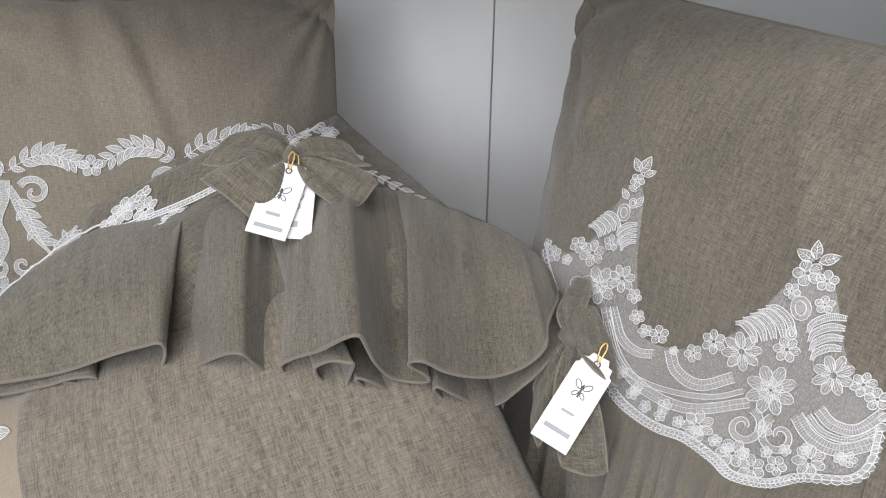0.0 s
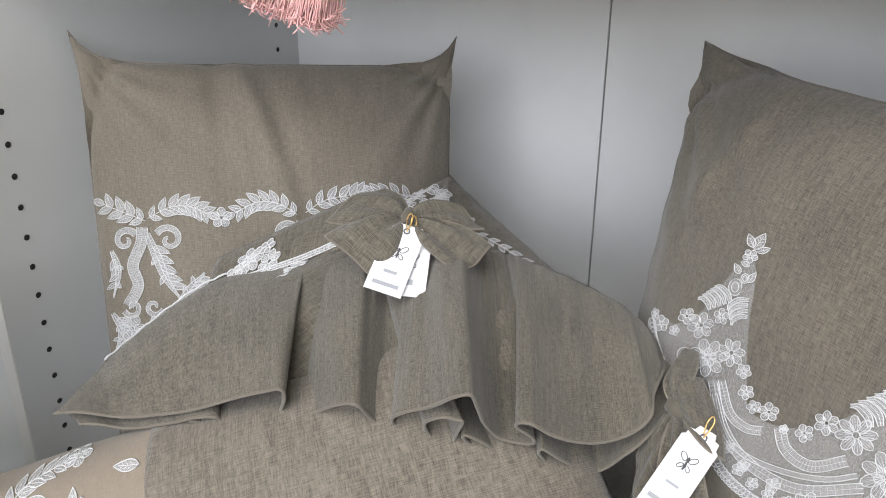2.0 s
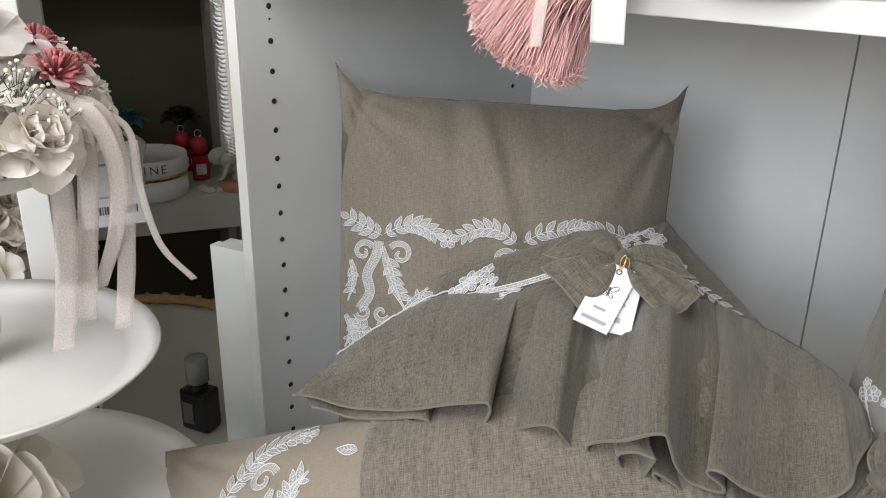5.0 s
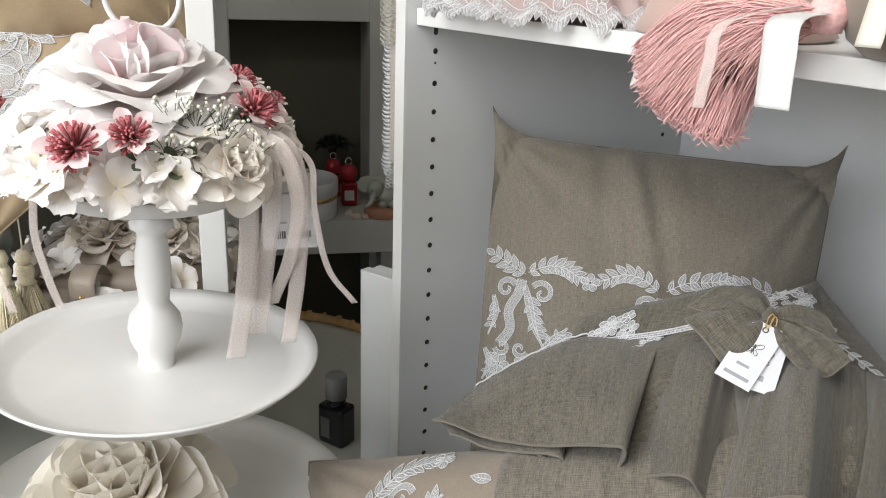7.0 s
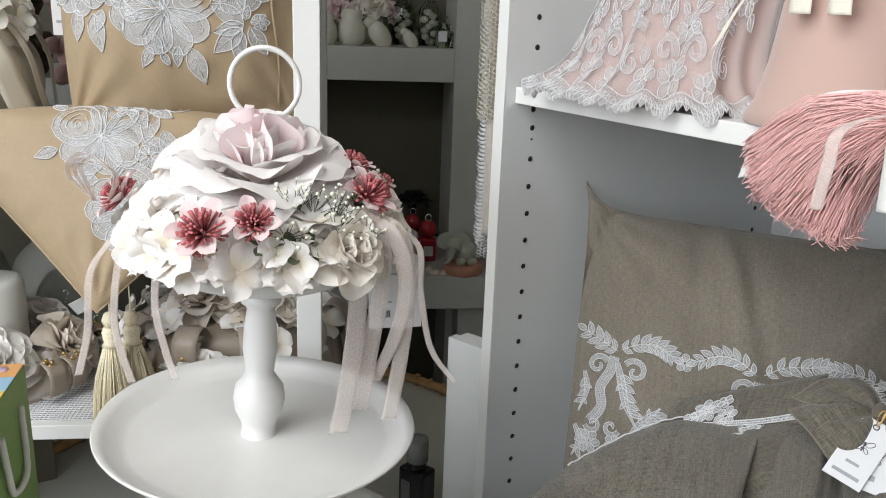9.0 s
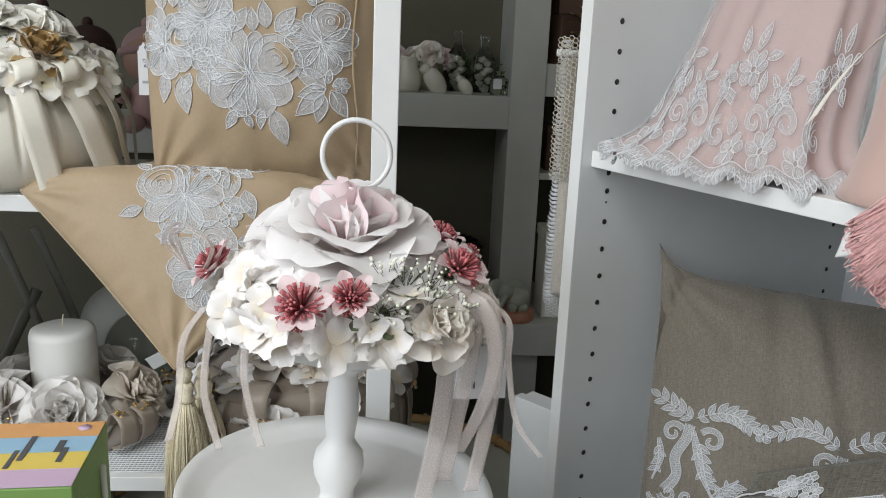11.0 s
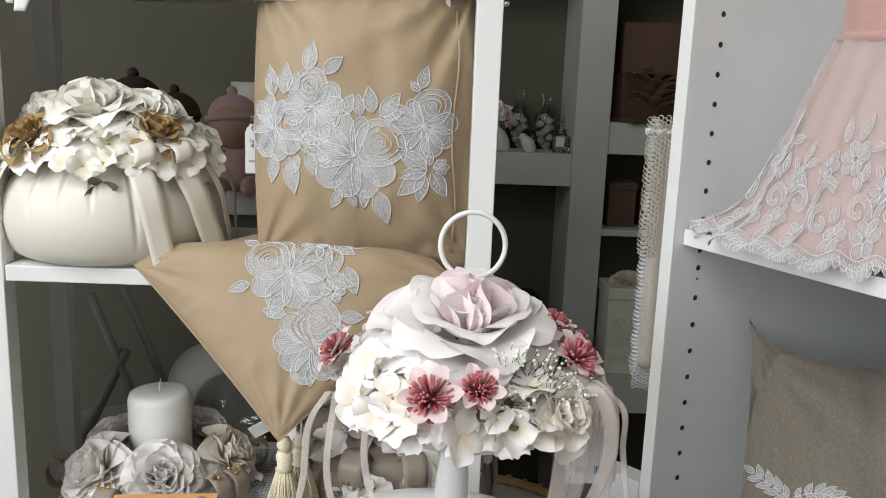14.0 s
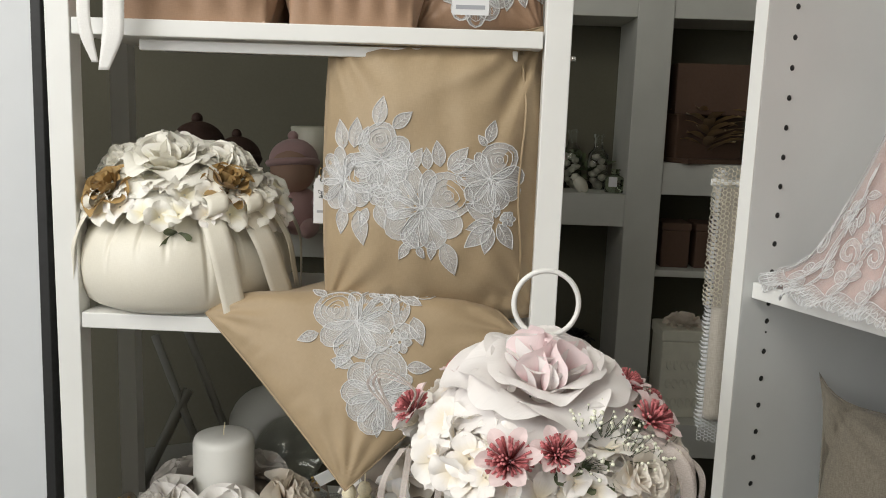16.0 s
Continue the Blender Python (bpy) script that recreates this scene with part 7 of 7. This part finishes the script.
part("tray_floor", sheet(lambda u, v: TC + Vector((math.cos(6.2832 * u), math.sin(6.2832 * u), 0)) * tray_r(6.2832 * u) * v, 120, 6, 1, 1, True), PALE_TRAY, tr)
rim = [TC + Vector((math.cos(a), math.sin(a), 0)) * tray_r(a) for a in [6.2832 * k / 160 for k in range(160)]]
part("rim", tube(bmesh.new(), [p + Vector((0, 0, 0.010)) for p in rim], 0.009, 8, True), RATTAN, tr)
for k in range(0, 160, 2):
    part("binding", tube(bmesh.new(), [rim[k] + Vector((0, 0, -0.002)), rim[k] + Vector((0, 0, 0.022))], 0.0042 if k % 4 else 0.006, 6), RATTAN, tr)
part("table_leg", lathe([(0, -0.392), (0.16, -0.392), (0.14, -0.36), (0.05, -0.3), (0.05, -0.05), (0.2, -0.004), (0, -0.004)], 32), WHITE_METAL, tr).matrix_world = Matrix.Translation(TC)
BLACK_GLOSS = painted("black_gloss", (0.012, 0.012, 0.014), 0.12, 0.1, 20)
t = thing("black_bottle", "glossy black bottle with a clear cap", "bottle", pose(-0.742, 0.682, 0.393, 0, 0, 20))
part("body", box(0.048, 0.034, 0.066, (0, 0, 0.033), 0.005), BLACK_GLOSS, t)
part("neck", lathe([(0.014, 0.066), (0.0145, 0.076), (0.013, 0.078), (0, 0.078)], 20), BLACK_GLOSS, t)
part("cap", lathe([(0, 0.078), (0.0165, 0.078), (0.0165, 0.114), (0.0155, 0.115), (0, 0.115)], 24), painted("smoke_cap", (0.30, 0.31, 0.31), 0.2, 0.05), t)
part("label", box(0.018, 0.001, 0.034, (-0.008, -0.0176, 0.03), 0.0002), painted("label_dark", (0.10, 0.10, 0.09), 0.5), t)
t = thing("patterned_flask", "square perfume flask with a lace-patterned front and white cap", "bottle", pose(-0.80, 0.515, 0.393, 0, 0, 30))
part("body", box(0.085, 0.036, 0.085, (0, 0, 0.0425), 0.006), painted("flask_olive", (0.16, 0.15, 0.10), 0.25, 0.2, 60), t)
part("cap", lathe([(0, 0.085), (0.020, 0.085), (0.021, 0.10), (0.016, 0.106), (0, 0.107)], 24), WHITE_METAL, t)
lf = Lace(lambda x, y, l: t.matrix_basis @ Vector((x, -0.0185 - l, y)), 0.0006)
for k in range(12):
    lf.flower(-0.034 + 0.0062 * k, 0.010, 0.004, 5), lf.flower(-0.034 + 0.0062 * k, 0.074, 0.004, 5), lf.flower(-0.035 if k % 2 else 0.035, 0.012 + 0.005 * k, 0.004, 5)
stay(lf.done("lace_pattern", t, "pale filigree", LACE_CREAM, LACE_CREAM))

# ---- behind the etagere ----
ds = thing("low_dresser", "white low dresser standing behind the etagere, its body painted dark for shade", "dresser", pose(-1.50, 0.33, 0, 0, 0, EANG))
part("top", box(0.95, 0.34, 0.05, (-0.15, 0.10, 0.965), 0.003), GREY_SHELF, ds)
# the white body takes the dark wall colour: its shade is painted on
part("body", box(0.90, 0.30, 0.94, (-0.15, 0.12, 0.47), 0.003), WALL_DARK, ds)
DOLL_PINK = linen("doll_pink", (0.60, 0.40, 0.38), (0.48, 0.30, 0.29), 500, 0.6, 0.4)
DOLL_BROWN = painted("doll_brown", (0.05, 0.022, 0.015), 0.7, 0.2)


def doll(m, s, mat, label):
    """One plain seated shape: round head in a knitted cap, body, arms and legs put forward."""
    bm = bmesh.new()
    for c, sc in (((0, 0, 0.05), (0.050, 0.056, 0.055)), ((0.01, 0, 0.145), (0.047, 0.050, 0.052)), ((0.045, 0.034, 0.020), (0.055, 0.020, 0.020)), ((0.045, -0.034, 0.020), (0.055, 0.020, 0.020)), ((0.025, 0.055, 0.075), (0.040, 0.015, 0.017)), ((0.025, -0.055, 0.075), (0.040, 0.015, 0.017))):
        bmesh.ops.create_uvsphere(bm, u_segments=18, v_segments=12, radius=1, matrix=Matrix.Translation(c) @ Matrix.Diagonal((*sc, 1)))
    split = len(bm.faces)
    bmesh.ops.create_uvsphere(bm, u_segments=24, v_segments=14, radius=1, matrix=Matrix.Translation((-0.008, 0, 0.160)) @ pose(0, 0, 0, 0, -14, 0) @ Matrix.Diagonal((0.052, 0.055, 0.050, 1)))
    tube(bm, [(0.002 + 0.050 * math.cos(q * 0.3927), 0.053 * math.sin(q * 0.3927), 0.158 + 0.012 * math.cos(q * 0.3927)) for q in range(16)], 0.008, 6, True)
    bmesh.ops.create_uvsphere(bm, u_segments=10, v_segments=8, radius=0.012, matrix=Matrix.Translation((-0.020, 0, 0.214)))
    bm.faces.ensure_lookup_table()
    for f in bm.faces[split:]:
        f.material_index = 1
    for f in bm.faces[18 * 12:2 * 18 * 12]:
        f.material_index = 2
    o = part("doll", smooth(bm), [mat, mat if mat == DOLL_BROWN else DOLL_CAP, DOLL_BROWN if mat == DOLL_BROWN else DOLL_FACE])
    o.matrix_world = m @ pose(0, 0, 0, 4, 6, 0) @ Matrix.Scale(s, 4)
    return tagged(o, label, "doll")


DOLL_CAP = linen("doll_cap", (0.50, 0.34, 0.33), (0.42, 0.27, 0.27), 500, 0.6, 0.4)
DOLL_FACE = painted("doll_face", (0.44, 0.28, 0.21), 0.6, 0.08)
doll(Matrix.Translation((-1.40, 0.365, 0.99)) @ face, 0.86, DOLL_PINK, "seated doll in pink knitted clothes on the dresser")
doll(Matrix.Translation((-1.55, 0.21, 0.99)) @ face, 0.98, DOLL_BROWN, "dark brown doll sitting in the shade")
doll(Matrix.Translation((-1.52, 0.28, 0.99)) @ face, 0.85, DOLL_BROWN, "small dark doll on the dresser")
vs = thing("white_vase", "pale ribbed vase with leaves on the dresser", "vase", pose(-1.47, 0.41, 0.99))
part("body", lathe([(0, 0), (0.035, 0), (0.03, 0.03), (0.03, 0.12), (0.045, 0.20), (0.042, 0.202), (0, 0.19)], 28), CERAMIC, vs)
for k in range(8):
    put("leaf_tuft", green, Matrix.Translation((-1.42, 0.42 + 0.008 * k, 1.04 + 0.015 * k)) @ pose(0, 0, 0, 50, 10 * k, 60 * k) @ Matrix.Scale(1.6, 4), vs)
gb = thing("glass_globe", "clear glass globe behind the candle", "ornament", pose(-1.035, 0.262, CZ))
bm = bmesh.new()
bmesh.ops.create_uvsphere(bm, u_segments=32, v_segments=20, radius=0.055, matrix=Matrix.Translation((0, 0, 0.060)))
part("globe", smooth(bm), GLASS_CLEAR, gb)
part("foot", lathe([(0, 0), (0.03, 0), (0.02, 0.008), (0, 0.008)], 24), GLASS_CLEAR, gb)
lm = thing("round_ornament", "pale grey round ornament in the shade behind the candle", "ornament", pose(-1.13, 0.25, CZ))
bm = bmesh.new()
bmesh.ops.create_uvsphere(bm, u_segments=28, v_segments=18, radius=0.065, matrix=Matrix.Translation((0, 0, 0.068)))
part("ball", smooth(bm), GREY_SHELF, lm)
part("foot", lathe([(0, 0), (0.03, 0), (0.024, 0.008), (0, 0.008)], 24), GREY_SHELF, lm)
RACK_GREY = painted("rack_grey", (0.30, 0.30, 0.27), 0.6)
rk = thing("folding_rack", "grey wooden crossed folding rack behind the etagere", "rack")
for p, q2 in (((-1.27, 0.085, 0.84), (-1.19, 0.165, 0.60)), ((-1.21, 0.055, 0.60), (-1.235, 0.135, 0.75)), ((-1.29, 0.14, 0.84), (-1.21, 0.22, 0.60))):
    part("bar", tube(bmesh.new(), [p, q2], 0.009, 4), RACK_GREY, rk)
part("foot_board", box(0.30, 0.16, 0.02, (-1.22, 0.14, 0.59), 0.002), RACK_GREY, rk)
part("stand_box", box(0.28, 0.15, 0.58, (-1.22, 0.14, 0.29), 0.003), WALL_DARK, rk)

# ---- etagere top shelf: brown satin cushions and a lace cushion; ribbon ends ----
TZ = 1.3205
for a0, a1, d in ((-0.500, -0.315, 0.02), (-0.290, -0.150, 0.03)):
    t = thing("satin_box", "brown gathered satin box on the upper etagere shelf", "box")
    def satin(u, v, a0=a0, a1=a1, d=d):
        s = 4 * u
        n_, f = int(s) % 4, s % 1
        e = 0.5 - abs(f - 0.5)
        w, dp = a1 - a0, 0.16
        x, y = ((f * w, 0), (w, f * dp), (w - f * w, dp), (0, dp - f * dp))[n_]
        out = 0.004 * math.sin(u * 120) * math.sin(math.pi * v) + 0.010 * math.sin(math.pi * v)
        nx, ny = ((0, -1), (1, 0), (0, 1), (-1, 0))[n_]
        k = min(1, e * 8)
        return E0 + U * (a0 + x + nx * out * k) - N * (d + y + ny * out * k) + Vector((0, 0, TZ + 0.11 * v))
    part("satin_side", sheet(satin, 160, 12, 0.7, 0.11, True), SATIN_BROWN, t)
    part("base_board", box(a1 - a0, 0.16, 0.004, ((a0 + a1) / 2, d + 0.08, TZ + 0.002), 0.001), painted("peach_board", (0.66, 0.48, 0.38), 0.6), t).matrix_world = pose(E0.x, E0.y, 0, 0, 0, EANG)
top_c = Cushion(basis(E0 + U * -0.075 - N * 0.10 + Vector((0, 0, TZ + 0.13)), U, N * 0.97 + Vector((0, 0, 0.2))), 0.15, 0.26, 0.07, 0.03, 0, 3.3, 0.002)
top_t = top_c.build("rose_lace_cushion", "brown sateen cushion with rose lace on the upper shelf", SATIN_BROWN)
q = Lace(lambda x, y, l: top_c.on(x, y, l), 0.0008)
q.rose(-0.01, -0.085, 0.042, 30), q.rose(0.04, -0.06, 0.03, 70), q.rose(-0.05, -0.06, 0.03, 10)
for k in range(12):
    q.leaf(-0.065 + 0.011 * k, -0.085 + 0.004 * (k % 3), 40 + 25 * k, 0.024, 0.012)
q.done("rose_lace", top_t, "white corded rose lace")
swing_tag(basis(E0 + U * -0.085 + N * 0.000 + Vector((0, 0, TZ + 0.070)), U, N), 0.040, 0.055, "white price tag on the upper lace cushion", [(0.85, 0.8, 0.08)], 0.4)
rl = thing("white_ribbon", "white satin ribbon ends hanging over the upper shelf", "ribbon")
for pts, w in (([(-0.835, -0.010, 1.42), (-0.820, -0.014, 1.335), (-0.815, -0.012, 1.30), (-0.812, -0.004, 1.270)], 0.014), ([(-0.820, 0.020, 1.42), (-0.808, 0.016, 1.335), (-0.802, 0.014, 1.30), (-0.803, 0.004, 1.262)], 0.022)):
    ribbon(pts, w, (0.3, 0.95, 0), RIBBON_WHITE, "ribbon_end", rl, "", 30, 0.0004, lambda u: 1 - 0.5 * max(0, u - 0.7) / 0.3)

# ---- lace mat under the candle and the small picture box ----
mat_t = part("table_mat", sheet(lambda u, v: E0 + U * (-0.50 + 0.46 * u) - N * (0.012 + 0.25 * v) + Vector((0, 0, 0.6442)), 60, 30, 0.46, 0.25), LACE_NET)
tagged(mat_t, "white woven net mat on the etagere shelf", "mat")
bm = bmesh.new()
for k in range(93):
    tube(bm, [E0 + U * (-0.50 + 0.005 * k) - N * 0.012 + Vector((0, 0, 0.6446)), E0 + U * (-0.50 + 0.005 * k) - N * 0.262 + Vector((0, 0, 0.6446))], 0.0006, 4)
for k in range(51):
    tube(bm, [E0 + U * -0.50 - N * (0.012 + 0.005 * k) + Vector((0, 0, 0.6446)), E0 + U * -0.04 - N * (0.012 + 0.005 * k) + Vector((0, 0, 0.6446))], 0.0006, 4)
tagged(part("weave", bm, LACE_CORD, mat_t), kind="stuff")
pb = thing("picture_box", "pastel striped card box with green sides on a stool", "box", basis((-0.549, 0.087, 0.800), (0.35, 0.937, 0), (0, 0, 1)))
COLS = [painted("card_" + n, c, 0.45, 0.03) for n, c in (("green", (0.22, 0.36, 0.10)), ("orange", (0.75, 0.40, 0.16)), ("blue", (0.35, 0.55, 0.72)), ("yellow", (0.78, 0.60, 0.13)), ("lilac", (0.62, 0.45, 0.60)))]
part("carton", box(0.10, 0.12, 0.16, (0, 0, -0.081), 0.001), COLS[0], pb)
for k, c in enumerate((4, 3, 2, 1)):
    part("stripe", box(0.099, 0.0295, 0.0006, (0, -0.0445 + 0.0297 * k, 0.0), 0.0001), COLS[c], pb)
for x, y, w, h in ((-0.005, 0.008, 0.045, 0.005), (-0.012, -0.012, 0.032, 0.004), (0.022, 0.010, 0.022, 0.006), (0.028, -0.006, 0.026, 0.005)):
    part("printed_bar", box(h, w, 0.0004, (x, y, 0.0008), 0), INK, pb)
part("printed_flower", lathe([(0, 0.0011), (0.006, 0.0011), (0.006, 0.0007)], 12), COLS[4], pb).matrix_world = pb.matrix_basis @ pose(0.034, 0.046, 0)
part("handle_cord", tube(bmesh.new(), spline([(0.0515, -0.03, -0.03), (0.054, -0.03, -0.06), (0.054, -0.02, -0.09), (0.054, 0.02, -0.09), (0.0515, 0.03, -0.03)], 24), 0.003, 8), RIBBON_WHITE, pb)
st = thing("stool", "white round stool holding the picture box", "stool", pose(-0.56, 0.086, 0))
part("seat", lathe([(0, 0.61), (0.085, 0.61), (0.09, 0.615), (0.09, 0.632), (0.085, 0.638), (0, 0.638)], 40), WHITE_METAL, st)
part("stem", lathe([(0, 0), (0.07, 0), (0.07, 0.01), (0.015, 0.03), (0.015, 0.61), (0, 0.61)], 24), WHITE_METAL, st)
